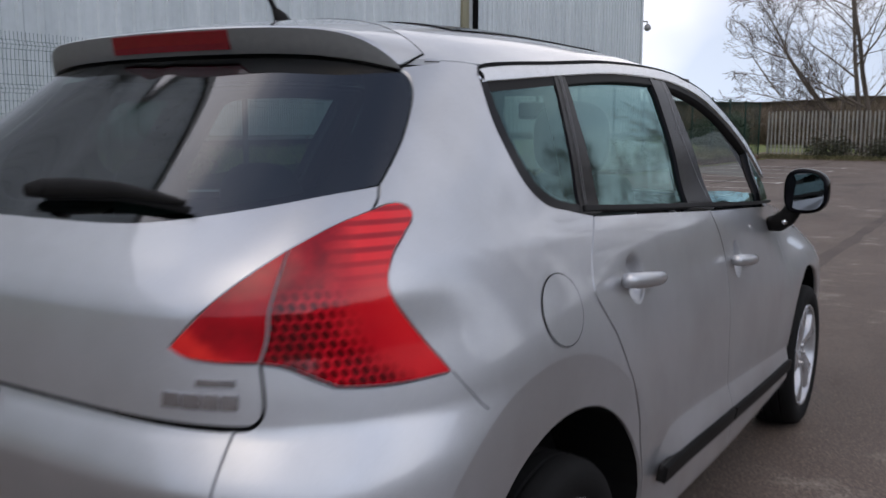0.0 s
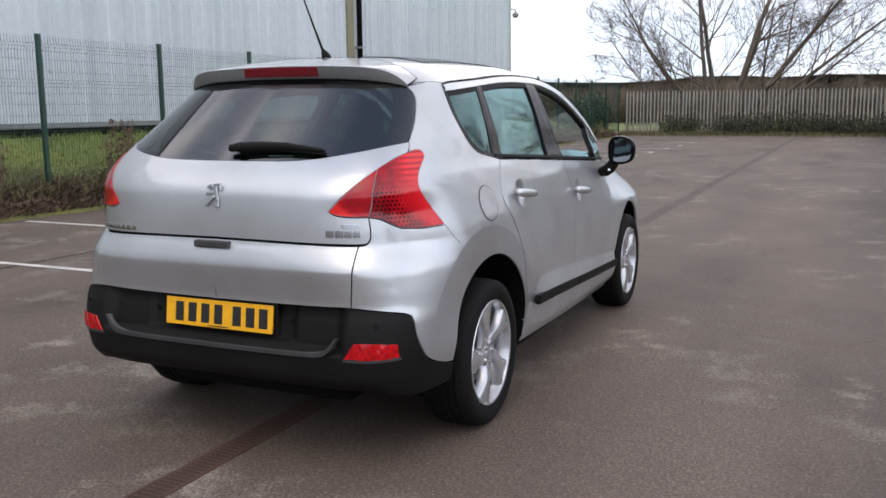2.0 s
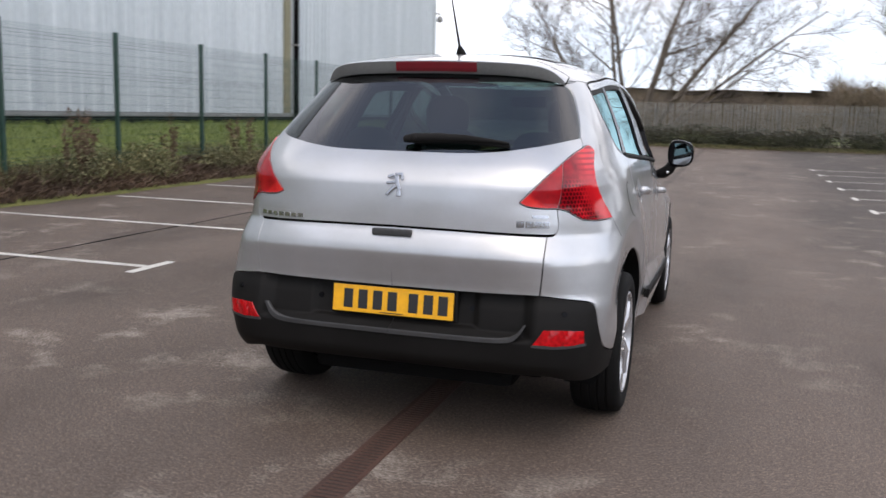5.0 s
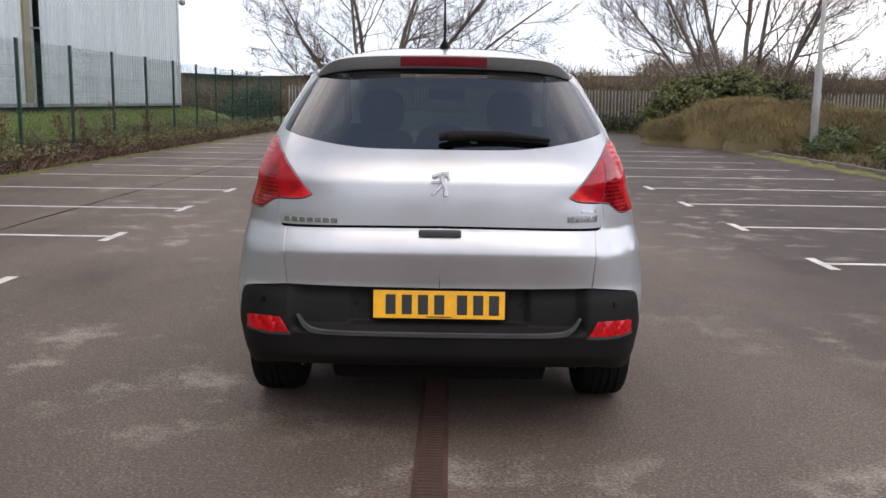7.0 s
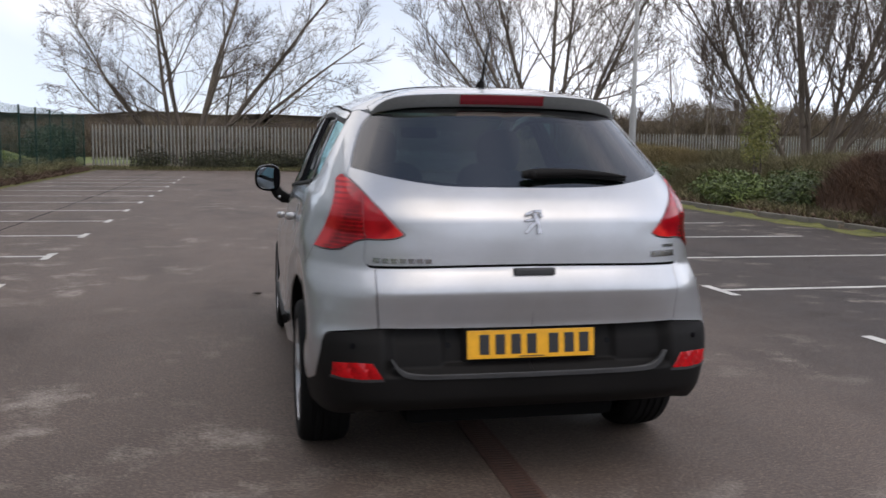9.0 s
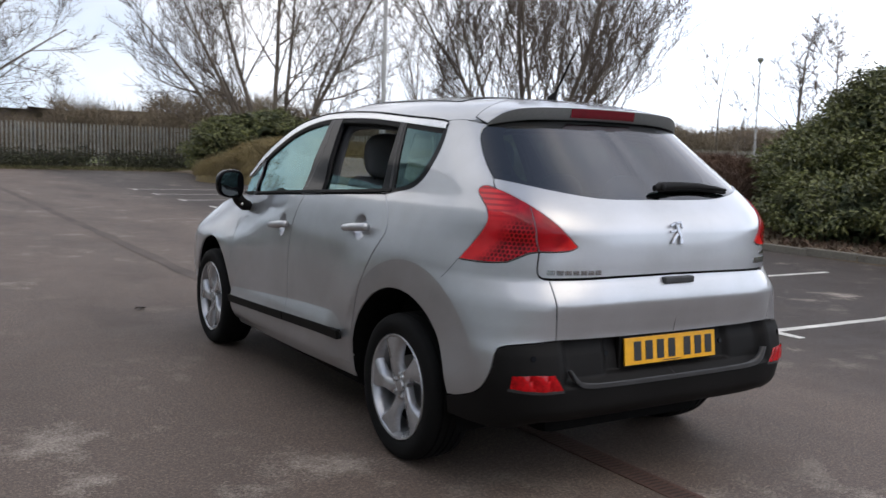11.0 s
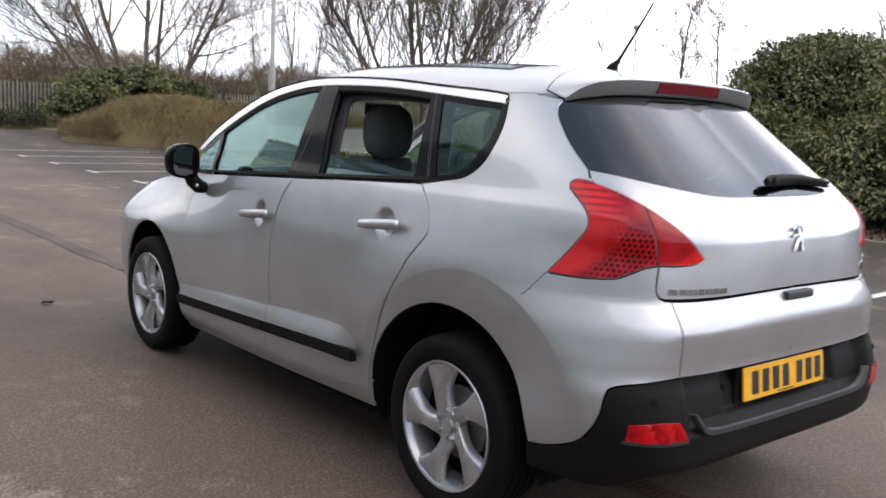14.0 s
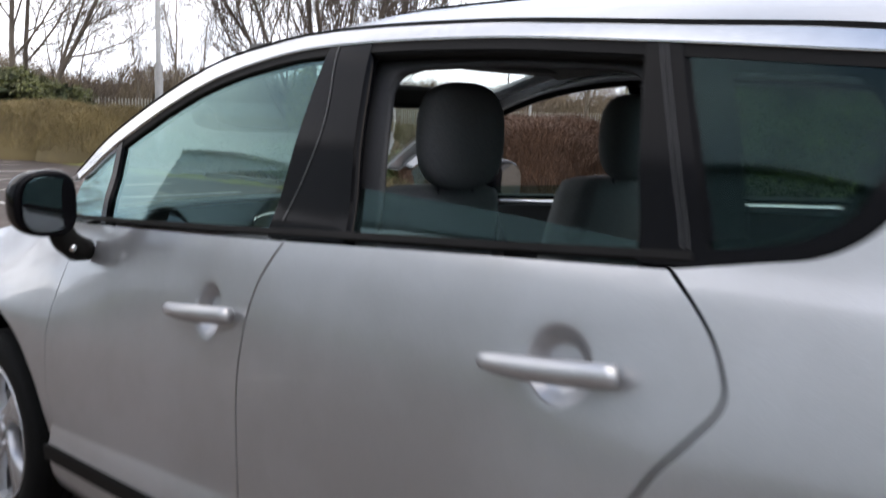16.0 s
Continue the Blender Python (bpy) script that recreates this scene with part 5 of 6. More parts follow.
# doors, wings and quarters on both flanks
for mir in (False, True):
    hand = "left" if mir else "right"
    rd = part("rear_door", skin(loop(side(*DOOR_REAR), side((1.29, .335), (1.7, .32), (2.056, .305)), side(*DOOR_MID[::-1]), side((1.965, 1.113), (1.5, 1.142), (1.095, 1.165))), mirror=mir, h=.02, gap=.0038, bulge=door_shape(REAR_BOWL[0]), extra=REAR_BOWL[1] + crease_points(1.33, 2.05)), PAINT, car, sharp=40)
    fd = part("front_door", skin(loop(side(*DOOR_MID), side((2.056, .305), (2.5, .285), (3.0, .262)), side(*DOOR_FRONT[::-1]), side((3.0, 1.05), (2.5, 1.082), (1.965, 1.113))), mirror=mir, h=.02, gap=.0038, bulge=door_shape(FRONT_BOWL[0]), extra=FRONT_BOWL[1] + crease_points(2.06, 3.02)), PAINT, car, sharp=40)
    quarter = loop(side(*DOOR_REAR), side((1.29, .335), (1.263, .335)), side(*ARCH_REAR), side((.417, .394), (.36, .400)), black_line,
                   tail((.602, .665), (.612, .78), (.613, .892)), tail((.613, .893), (.636, .897), (.648, .912), (.650, .94), (.641, .999)), tail(*LAMP_LOWER), lamp_foot, lamp_back, lamp_crown[::-1],
                   tail((.690, 1.229), (.683, 1.25), (.672, 1.270)), tail(*GLASS_SIDE_LINE), spline([(u_rear(.552, 1.492), 1.492), (u_rear(.585, 1.508), 1.508), (u_side(.70, 1.5115), 1.5115), (u_side(.80, 1.5115), 1.5115), (u_side(.85, 1.507), 1.507)]), side((.85, 1.507), (.823, 1.478)),
                   side((.823, 1.478), (.798, 1.41), (.792, 1.345), (.815, 1.262), (.88, 1.208), (.98, 1.186), (1.095, 1.165)))
    part("quarter_panel", skin(quarter, gap=.0034, mirror=mir, extra=ARCH_CREASE), PAINT, car, sharp=40)
    wing = loop(side(*DOOR_FRONT), side((3.0, .262), (3.045, .262)), side(*[(3.46 - (p[0] - 3.46), p[1]) for p in ARCH_FRONT if p[1] > .30]), side((3.88, .33), (4.0, .50), (4.16, .66)),
                side((4.16, .66), (4.18, .78), (4.08, .89), (3.85, .943), (3.5, 1.0), (3.2, 1.037), (3.0, 1.05)))
    part("front_wing", skin(wing, mirror=mir), PAINT, car, sharp=40)
    part("sill", skin(loop(side((1.275, .332), (2.056, .302), (3.04, .258)), side((3.04, .258), (3.04, .215)), side((3.04, .215), (2.1, .235), (1.275, .262)), side((1.275, .262), (1.275, .332))), mirror=mir, lift=-.004), PAINT, car, sharp=40)
    part("sill_skirt", skin(loop(side((1.275, .262), (2.1, .235), (3.04, .215)), [(u_side(3.04, .2), .2)], [(u_side(1.275, .2), .2)]), mirror=mir, lift=-.03, gap=0, depth=.05), GAP, car)
    for dr, y0, y1, z0, z1 in ((rd, 1.335, 2.05, .468, .438), (fd, 2.062, 3.02, .437, .388)):
        part("rubbing_strip", skin(loop(side((y0, z0 - .022), (y1, z1 - .022)), side((y1, z1 - .022), (y1, z1 + .022)), side((y1, z1 + .022), (y0, z0 + .022)), side((y0, z0 + .022), (y0, z0 - .022))), mirror=mir, lift=.038, gap=.001, depth=.026, roll=.005), BLACK_TRIM, dr, "black rubbing strip", sharp=50)
    groove = spline([(u_side(.412, .944), .944), (u_side(.455, .89), .89), (u_side(.482, .862), .862)])
    part("bumper_joint", skin(loop(groove, [(a + .0016, b + .0010) for a, b in groove[::-1]]), h=.05, gap=0, depth=0, lift=.0006, mirror=mir), GAP, car, "thin joint line", smooth=True)
    # tail lamp on the quarter
    lamp = part("tail_lamp", skin(loop(tail(*LAMP_SPLIT), tail(*LAMP_LOWER), lamp_foot, lamp_back, lamp_crown[::-1], tail(*LAMP_TOP[::-1])), h=.012, mirror=mir, lift=.006, gap=.0028, depth=.022, roll=.005), RED_COMB, car, "red tail lamp lens with honeycomb reflectors", sharp=50)
    part("lamp_seal", skin(loop(tail(*LAMP_LOWER_IN[::-1]), tail(*LAMP_LOWER), lamp_foot, lamp_back, lamp_crown[::-1], tail(*LAMP_TOP[::-1]), tail(*LAMP_UPPER_IN[::-1])), h=.02, mirror=mir, lift=-.001, gap=0, depth=0), SEAL_GREY, car, "grey lamp seal", smooth=True)
    hl = part("hatch_lamp", skin(loop(tail(*LAMP_UPPER_IN), tail(*LAMP_SPLIT), tail(*LAMP_LOWER_IN)), h=.012, mirror=mir, lift=.006, gap=.0028, depth=.022, roll=.005), RED, car, "red lamp lens on the tailgate", sharp=50)
    # windows: black pillars, panes and the bright strip over them
    cp = [(1.045, 1.192), (1.11, 1.35), (1.175, 1.497)]
    cq = [(1.155, 1.188), (1.20, 1.35), (1.243, 1.505)]
    bp = [(1.795, 1.150), (1.86, 1.34), (1.915, 1.524)]
    bq = [(2.035, 1.132), (2.045, 1.34), (2.052, 1.518)]
    ap = [(2.828, 1.075), (2.857, 1.18), (2.885, 1.283)]
    aq = [(2.862, 1.073), (2.89, 1.175), (2.915, 1.268)]
    WT = [(.828, 1.470), (1.19, 1.498), (1.55, 1.522), (1.95, 1.527), (2.229, 1.508), (2.539, 1.436), (2.919, 1.275), (3.12, 1.165)]
    top = curve(WT)
    WB = [(3.14, 1.048), (2.85, 1.065), (2.02, 1.118), (1.45, 1.152), (1.10, 1.172), (1.02, 1.183), (.92, 1.207), (.85, 1.248), (.815, 1.32), (.812, 1.40), (.828, 1.470)]

    def pane(name, front, rear, lo, lift, material=GLASS_SIDE, owner=car, low=None):
        """A pane between two upright lines, up to the bright strip."""
        base = [(front[0][0], front[0][1] - .012), (rear[0][0], rear[0][1] - .012)] if low is None else low
        line_top = [(front[-1][0] + (rear[-1][0] - front[-1][0]) * k / 6, top(front[-1][0] + (rear[-1][0] - front[-1][0]) * k / 6)) for k in range(7)]
        o = loop(side(*front[::-1]) if low is None else [], side(*base), side(*rear), side(*line_top[::-1]))
        return part(name, skin(o, h=.05, gap=0, depth=0, mirror=mir, lift=lift), material, owner, smooth=True)
    part("quarter_glass", skin(loop(side(*[q for q in WB if q[0] < 1.09][::1]), side((.828, 1.470), (1.0, 1.484), (1.175, 1.497)), side(*cp[::-1]), side((1.045, 1.192), (1.02, 1.183))), h=.04, gap=.010, depth=0, mirror=mir, lift=-.005), GLASS_QUARTER, car, smooth=True)
    part("quarter_seal", skin(loop(side((1.14, 1.168), (1.10, 1.172)), side((1.10, 1.169), (.98, 1.186), (.88, 1.208), (.815, 1.262), (.792, 1.345), (.798, 1.41), (.823, 1.478)), side((.823, 1.478), (.846, 1.472)), side((.846, 1.472), (.828, 1.40), (.831, 1.323), (.864, 1.255), (.93, 1.216), (1.03, 1.196), (1.14, 1.184)), side((1.14, 1.184), (1.14, 1.168))), h=.03, gap=.0, depth=.006, mirror=mir, lift=-.003, roll=0), BLACK_GLOSS, car, smooth=True)
    part("quarter_border", skin(loop(side((1.14, 1.168), (1.10, 1.172)), side(*[q for q in WB if q[0] < 1.11]), side((.828, 1.470), (1.185, 1.499)), side((1.185, 1.499), (1.125, 1.34), (1.065, 1.200)), side((1.065, 1.200), (.987, 1.214)), side((.987, 1.214), (1.025, 1.33), (1.075, 1.447)), side((1.075, 1.447), (.900, 1.440)), side((.900, 1.440), (.858, 1.395), (.855, 1.335), (.880, 1.278), (.925, 1.238), (.984, 1.2145)), side((.984, 1.2145), (1.062, 1.198)), side((1.062, 1.198), (1.14, 1.168))), h=.03, gap=.004, depth=0, mirror=mir, lift=-.009), BLACK_GLOSS, car, "black printed glass border", smooth=True)
    open_rear, open_front = mir, not mir
    if open_rear:
        rg = skin(loop(side((1.14, 1.172), (1.80, 1.142)), side((1.80, 1.142), (1.815, 1.235)), side((1.815, 1.235), (1.5, 1.222), (1.165, 1.200)), side((1.165, 1.200), (1.14, 1.172))), h=.05, gap=0, depth=0, mirror=mir, lift=-.022)
    else:
        rg = skin(loop(side((1.14, 1.172), (1.80, 1.142)), side(*bp), side((1.915, 1.524), (1.55, 1.520), (1.243, 1.503)), side(*cq[::-1])), h=.05, gap=0, depth=0, mirror=mir, lift=-.012)
    part("rear_door_glass", rg, GLASS_SIDE, rd, "half lowered window glass" if open_rear else "", smooth=True)
    if open_front:
        fg = skin(loop(side((2.03, 1.12), (2.84, 1.066)), side((2.84, 1.066), (2.845, 1.115)), side((2.845, 1.115), (2.4, 1.155), (2.035, 1.175)), side((2.035, 1.175), (2.03, 1.12))), h=.05, gap=0, depth=0, mirror=mir, lift=-.022)
    else:
        fg = skin(loop(side((2.03, 1.12), (2.84, 1.066)), side(*ap), side((2.885, 1.288), (2.7, 1.37), (2.539, 1.434), (2.229, 1.506), (2.052, 1.520)), side(*bq[::-1])), h=.05, gap=0, depth=0, mirror=mir, lift=-.012)
    part("front_door_glass", fg, GLASS_SIDE, fd, "lowered window glass" if open_front else "", smooth=True)
    part("mirror_corner_glass", skin(loop(side((2.86, 1.064), (3.13, 1.048)), side((3.13, 1.048), (3.12, 1.163)), side((3.12, 1.163), (3.0, 1.235), (2.915, 1.27)), side(*aq[::-1])), h=.05, gap=.004, depth=0, mirror=mir, lift=-.010), GLASS_SIDE, fd, smooth=True)
    for nm, f, r, ow in (("rear_pillar", cp, cq, rd), ("centre_pillar", bp, bq, fd), ("front_bar", ap, aq, fd)):
        part(nm, skin(loop(side((f[0][0] - .006, f[0][1] - .02), (r[0][0] - .006, r[0][1] - .02)), side(*r), side((r[-1][0], top(r[-1][0])), (f[-1][0], top(f[-1][0]))), side(*f[::-1])), h=.03, gap=0, depth=.03, mirror=mir, lift=-.002, roll=.003), BLACK_GLOSS, ow, "black window pillar", sharp=40)
    for nm, ln, off in (("pillar_seam", cp, .026), ("pillar_seam", cp, .036), ("pillar_seam", bp, .105)):
        lf = [(a + off * (1.9 if ln is bp and k == 0 else 1), b) for k, (a, b) in enumerate(ln)]
        part(nm, skin(loop(side(*lf), side(*[(a + .0025, b) for a, b in lf[::-1]])), h=.03, gap=0, depth=0, mirror=mir, lift=.0006), SEAM_GREY, rd, "thin grey rubber seam", smooth=True)
    if mir:
        part("inner_frame", skin(loop(side((1.84, 1.11), (1.91, 1.34), (1.965, 1.545)), side((1.965, 1.545), (1.58, 1.545), (1.18, 1.52)), side((1.18, 1.52), (1.15, 1.35), (1.10, 1.17)), side((1.10, 1.17), (1.165, 1.168)),
                                      side((1.165, 1.168), (1.222, 1.35), (1.262, 1.470)), side((1.262, 1.470), (1.33, 1.492), (1.58, 1.506), (1.80, 1.504)), side((1.80, 1.504), (1.852, 1.486), (1.862, 1.45)), side((1.862, 1.45), (1.822, 1.33), (1.76, 1.12)), side((1.76, 1.12), (1.84, 1.11))), h=.04, gap=0, depth=.02, mirror=mir, lift=-.05, roll=0), PLASTIC, rd, "dark inner door frame", smooth=True)
    part("belt_seal", skin(loop(side((3.13, 1.052), (2.85, 1.067), (2.02, 1.119), (1.45, 1.153), (1.06, 1.177)), side((1.06, 1.177), (1.065, 1.190)), side((1.065, 1.190), (1.45, 1.166), (2.02, 1.132), (2.85, 1.080), (3.13, 1.065)), side((3.13, 1.065), (3.13, 1.052))), h=.04, gap=.0005, depth=.02, mirror=mir, lift=.003, roll=.003), BLACK_TRIM, car, "black rubber window seal", sharp=40)
    strip_lo = side(*WT)
    strip_hi = side((3.16, 1.178), (2.95, 1.305), (2.57, 1.468), (2.26, 1.537), (1.97, 1.556), (1.55, 1.548), (1.19, 1.524), (.86, 1.500), (.828, 1.470))
    part("window_strip", skin(loop(strip_lo, strip_hi), h=.03, gap=.001, depth=.012, mirror=mir, lift=.003, roll=.004), SATIN, car, "bright metal window strip", sharp=40)
    part("roof_joint", skin(loop(strip_hi, [(a, b + .009) for a, b in strip_hi[::-1]]), h=.04, gap=0, depth=0, mirror=mir, lift=.004), GAP, car, "black joint line above the window strip", smooth=True)
    part("upper_seal", skin(loop(side(*[(y_, z_ - .02) for y_, z_ in WT[:-1]]), side(*WT[-2::-1])), h=.03, gap=0, depth=.03, mirror=mir, lift=-.004, roll=0), BLACK_TRIM, car, "black window seal", sharp=40)

# tailgate, lower tailgate, rear window
HATCH_LOW = [(0, 1.2), (.26, 1.202), (.40, 1.213), (.54, 1.236), (.63, 1.258), (.672, 1.270)]
hatch = part("tailgate", skin(loop([(0, .905), (0, 1.05), (0, 1.2)], tail(*HATCH_LOW), tail(*HATCH_SIDE), tail(*LAMP_TOP[::-1]), tail(*LAMP_UPPER_IN[::-1]), tail(*LAMP_LOWER_IN[::-1]), tail((.641, .999), (.650, .94), (.648, .912), (.636, .899), (.613, .897)), tail((.613, .897), (.3, .902), (0, .904))), both=True, gap=.0034), PAINT, car, sharp=40)
lower_hatch = part("lower_tailgate", skin(loop(tail((0, .901), (.3, .899), (.613, .893)), tail((.613, .891), (.612, .78), (.602, .665)), tail((.602, .665), (.3, .660), (0, .658))), both=True, h=.014, gap=.0034), PAINT, car, sharp=40)
rear_glass = part("rear_window", skin(loop(tail((0, 1.196), (.26, 1.199), (.40, 1.210), (.54, 1.233), (.63, 1.255), (.672, 1.270)), tail(*GLASS_SIDE_LINE), tail((.552, 1.492), (.3, 1.535), (0, 1.542))), both=True, h=.03, gap=.002, depth=0, lift=-.004), GLASS_REAR, hatch, "dark privacy rear window", smooth=True)
part("window_border", skin(loop(tail((0, 1.196), (.26, 1.199), (.40, 1.210), (.54, 1.233), (.63, 1.255), (.672, 1.270)), tail(*GLASS_SIDE_LINE), tail((.552, 1.492), (.500, 1.492)), tail((.500, 1.492), (.545, 1.44), (.585, 1.35), (.600, 1.278), (.53, 1.254), (.40, 1.231), (.26, 1.219), (0, 1.217))), both=True, h=.03, gap=.001, depth=0, lift=-.012), BLACK_GLOSS, hatch, "black printed window border", smooth=True)
part("hatch_grip", box(-.083, .083, -.004, .03, .866, .893, .006), TRIM_LIP, lower_hatch, "black grip notch")

# the black bumper with the plate recess


def recess(u, z):
    x = body(u, z)[0]
    w = 1 - step(.535, .60, x)
    v = step(.484, .510, z) * (1 - step(.668, .70, z))
    deep = .020 * (1 - step(.33, .37, x)) * step(.515, .53, z)
    under = -.05 * (1 - step(.26, .40, z)) * (1 - step(.62, .80, x))
    return -.040 * w * v - deep + under


bumper = part("rear_bumper", skin(loop(tail((0, .655), (.3, .657), (.602, .664)), black_line[::-1], side((.36, .400), (.425, .383)), side((.425, .383), (.43, .31)),
                                       spline([(u_side(.43, .31), .31), (u_rear(.78, .305), .305), (u_rear(.6, .31), .31), (u_rear(.3, .315), .315), (0, .315)])), both=True, h=.016, bulge=recess), BLACK_TRIM, car, "black grained plastic bumper", sharp=60)


def fog_cells(u, z):
    """Three rounded reflector cells side by side."""
    x = body(u, z)[0] - .35 * (z - .51)
    return .007 * abs(math.sin(math.pi * min(max((x - .585) / .062, 0), 3.05))) ** .6


for sg in (False, True):
    fog = part("fog_lamp", skin(loop(tail((.590, .481), (.68, .478), (.773, .484)), tail((.773, .484), (.769, .534)), tail((.769, .534), (.69, .540), (.628, .539)), tail((.628, .539), (.590, .481))), h=.010, mirror=sg, lift=.002, gap=.001, depth=.012, roll=.003, bulge=fog_cells), FOG, bumper, "red fog lamp lens", sharp=50)
    part("lamp_rim", skin(loop(tail((.583, .470), (.68, .467), (.778, .474)), tail((.778, .474), (.777, .483)), tail((.777, .483), (.68, .477), (.588, .480)), tail((.588, .480), (.583, .470))), h=.015, mirror=sg, lift=.005, gap=.0, depth=.008, roll=.002), TRIM_LIP, fog, "grey lamp rim", sharp=50)
    for sx in (.33, .70):
        bm = bmesh.new()
        pz = .60
        up_ = u_rear(sx, pz)
        p = Vector(body(up_, pz)) + skin_normal(body, up_, pz) * (recess(up_, pz) + .002)
        nn = skin_normal(body, up_, pz)
        if sg:
            p.x, nn.x = -p.x, -nn.x
        bmesh.ops.create_cone(bm, cap_ends=True, segments=16, radius1=.012, radius2=.010, depth=.006, matrix=Matrix.Translation(p) @ nn.to_track_quat("Z", "Y").to_matrix().to_4x4())
        part("parking_sensor", bm, BLACK_GLOSS, bumper, smooth=False)

lip = tail((0, .472), (.30, .474), (.47, .479), (.526, .500), (.560, .552))
lip_in = tail((.555, .554), (.518, .512), (.462, .494), (.30, .489), (0, .488))
part("bumper_lip", skin(loop(lip, lip_in), h=.012, both=True, lift=.009, gap=0, depth=.03, roll=.004), TRIM_LIP, bumper, "scuffed black bumper lip", sharp=50)

# roof, windscreen and bonnet as surfaces over the plan
roof_mid = curve([(.40, 1.565), (.60, 1.597), (.877, 1.630), (1.4, 1.648), (1.9, 1.643), (2.25, 1.600), (2.5, 1.52), (2.87, 1.372), (3.25, 1.150)])
roof_edge = curve([(.40, 1.49), (.62, 1.5095), (.78, 1.512), (.86, 1.5085), (1.19, 1.526), (1.55, 1.550), (1.97, 1.558), (2.26, 1.539), (2.57, 1.470), (2.95, 1.307), (3.16, 1.18), (3.3, 1.08)])
bonnet_mid = curve([(3.0, 1.10), (3.3, 1.075), (3.7, 1.03), (4.0, .975), (4.2, .90), (4.33, .76)])
bonnet_edge = curve([(3.0, 1.052), (3.2, 1.037), (3.5, 1.002), (3.85, .945), (4.08, .892), (4.18, .78), (4.33, .62)])


def over(mid, edge, power):
    def fn(t, y):
        """t runs -1..1 across the car."""
        ze = edge(y)
        xe = body(u_side(y, ze), ze)[0]
        return (t * xe, y, mid(y) - (mid(y) - ze) * abs(t) ** power)
    return fn


roof_fn = over(roof_mid, roof_edge, 3.6)
bonnet_fn = over(bonnet_mid, bonnet_edge, 3.0)


def sheet(fn, t0, t1, y0, y1, nt, ny, thick=.012, dip=0.0):
    bm = bmesh.new()
    g = [[bm.verts.new(Vector(fn(t0 + (t1 - t0) * i / nt, (y0(i / nt) if callable(y0) else y0) + ((y1(i / nt) if callable(y1) else y1) - (y0(i / nt) if callable(y0) else y0)) * j / ny)) - Vector((0, 0, dip))) for j in range(ny + 1)] for i in range(nt + 1)]
    for i in range(nt):
        for j in range(ny):
            bm.faces.new((g[i][j], g[i + 1][j], g[i + 1][j + 1], g[i][j + 1]))
    if thick:
        rim = [e for e in bm.edges if len(e.link_faces) == 1]
        ext = bmesh.ops.extrude_edge_only(bm, edges=rim)
        for v in (q for q in ext["geom"] if isinstance(q, bmesh.types.BMVert)):
            v.co.z -= thick
    return bm


roof_rear = lambda f: .80 - .11 * abs(2 * f - 1) ** 3 - .075 * abs(2 * f - 1) ** 14
roof = part("roof", sheet(roof_fn, -1, 1, roof_rear, lambda f: 2.30 + .06 * (1 - abs(2 * f - 1) ** 2), 48, 40), PAINT, car, sharp=40)
part("sunroof", sheet(roof_fn, -.70, .70, 1.02, 2.16, 24, 20, .004, -.004), BLACK_GLOSS, car, "dark glass roof panel", sharp=40)
windscreen = part("windscreen", sheet(roof_fn, -.89, .89, lambda f: 2.31 + .05 * (1 - abs(2 * f - 1) ** 2), 3.22, 30, 20, 0), GLASS_FRONT, car, smooth=True)
for a, b in ((-1, -.89), (.89, 1)):
    part("screen_pillar", sheet(roof_fn, a, b, 2.302, 3.18, 5, 22), PAINT, car, sharp=40)
part("bonnet", sheet(bonnet_fn, -.97, .97, 3.12, 4.325, 30, 28), PAINT, car, sharp=40)
part("cowl", sheet(bonnet_fn, -.97, .97, 3.02, 3.118, 20, 3, .012, .01), BLACK_TRIM, car)
for sg in (False, True):
    part("headlamp", skin(loop(side((4.09, .885), (4.185, .78), (4.165, .665)), side((4.165, .665), (4.31, .68)), side((4.31, .68), (4.28, .80), (4.16, .875)), side((4.16, .875), (4.09, .885))), mirror=sg, h=.03, gap=.002, depth=.02), CHROME, car, "clear headlamp", sharp=40)
for sg in (False, True):
    part("bumper_corner", skin(loop(side((3.90, .30), (4.0, .48), (4.16, .655)), side((4.16, .655), (4.31, .67)), [(u_side(4.36, .55), .55)], [(u_side(4.34, .36), .36)], side((4.25, .26), (4.1, .26), (3.90, .30))), mirror=sg, h=.04, gap=.002), PAINT, car, "silver front bumper corner", sharp=40)
def front_face(wide, z0, z1, out):
    """The rounded front of the car between two heights, over a share of its width."""
    bm = bmesh.new()
    rows = []
    for k in range(13):
        z = z0 + (z1 - z0) * k / 12
        half = body(u_side(4.12, z), z)[0] * wide
        row = []
        for i in range(33):
            x = half * (-1 + i / 16)
            lo, hi = 3.6, nose_y(z) - .0005
            for _ in range(30):
                y = (lo + hi) / 2
                lo, hi = (y, hi) if body(u_side(y, z), z)[0] > abs(x) else (lo, y)
            row.append(bm.verts.new((x, lo + out, z)))
        rows.append(row)
    for r0, r1 in zip(rows, rows[1:]):
        for i in range(32):
            bm.faces.new((r0[i], r0[i + 1], r1[i + 1], r1[i]))
    bmesh.ops.recalc_face_normals(bm, faces=bm.faces[:])
    return bm


part("front_bumper", front_face(1.0, .24, .80, -.016), PAINT, car, "silver front bumper", smooth=True)
part("grille", front_face(.55, .36, .58, .004), BLACK_TRIM, car, "dark front grille", smooth=True)

# spoiler over the rear window


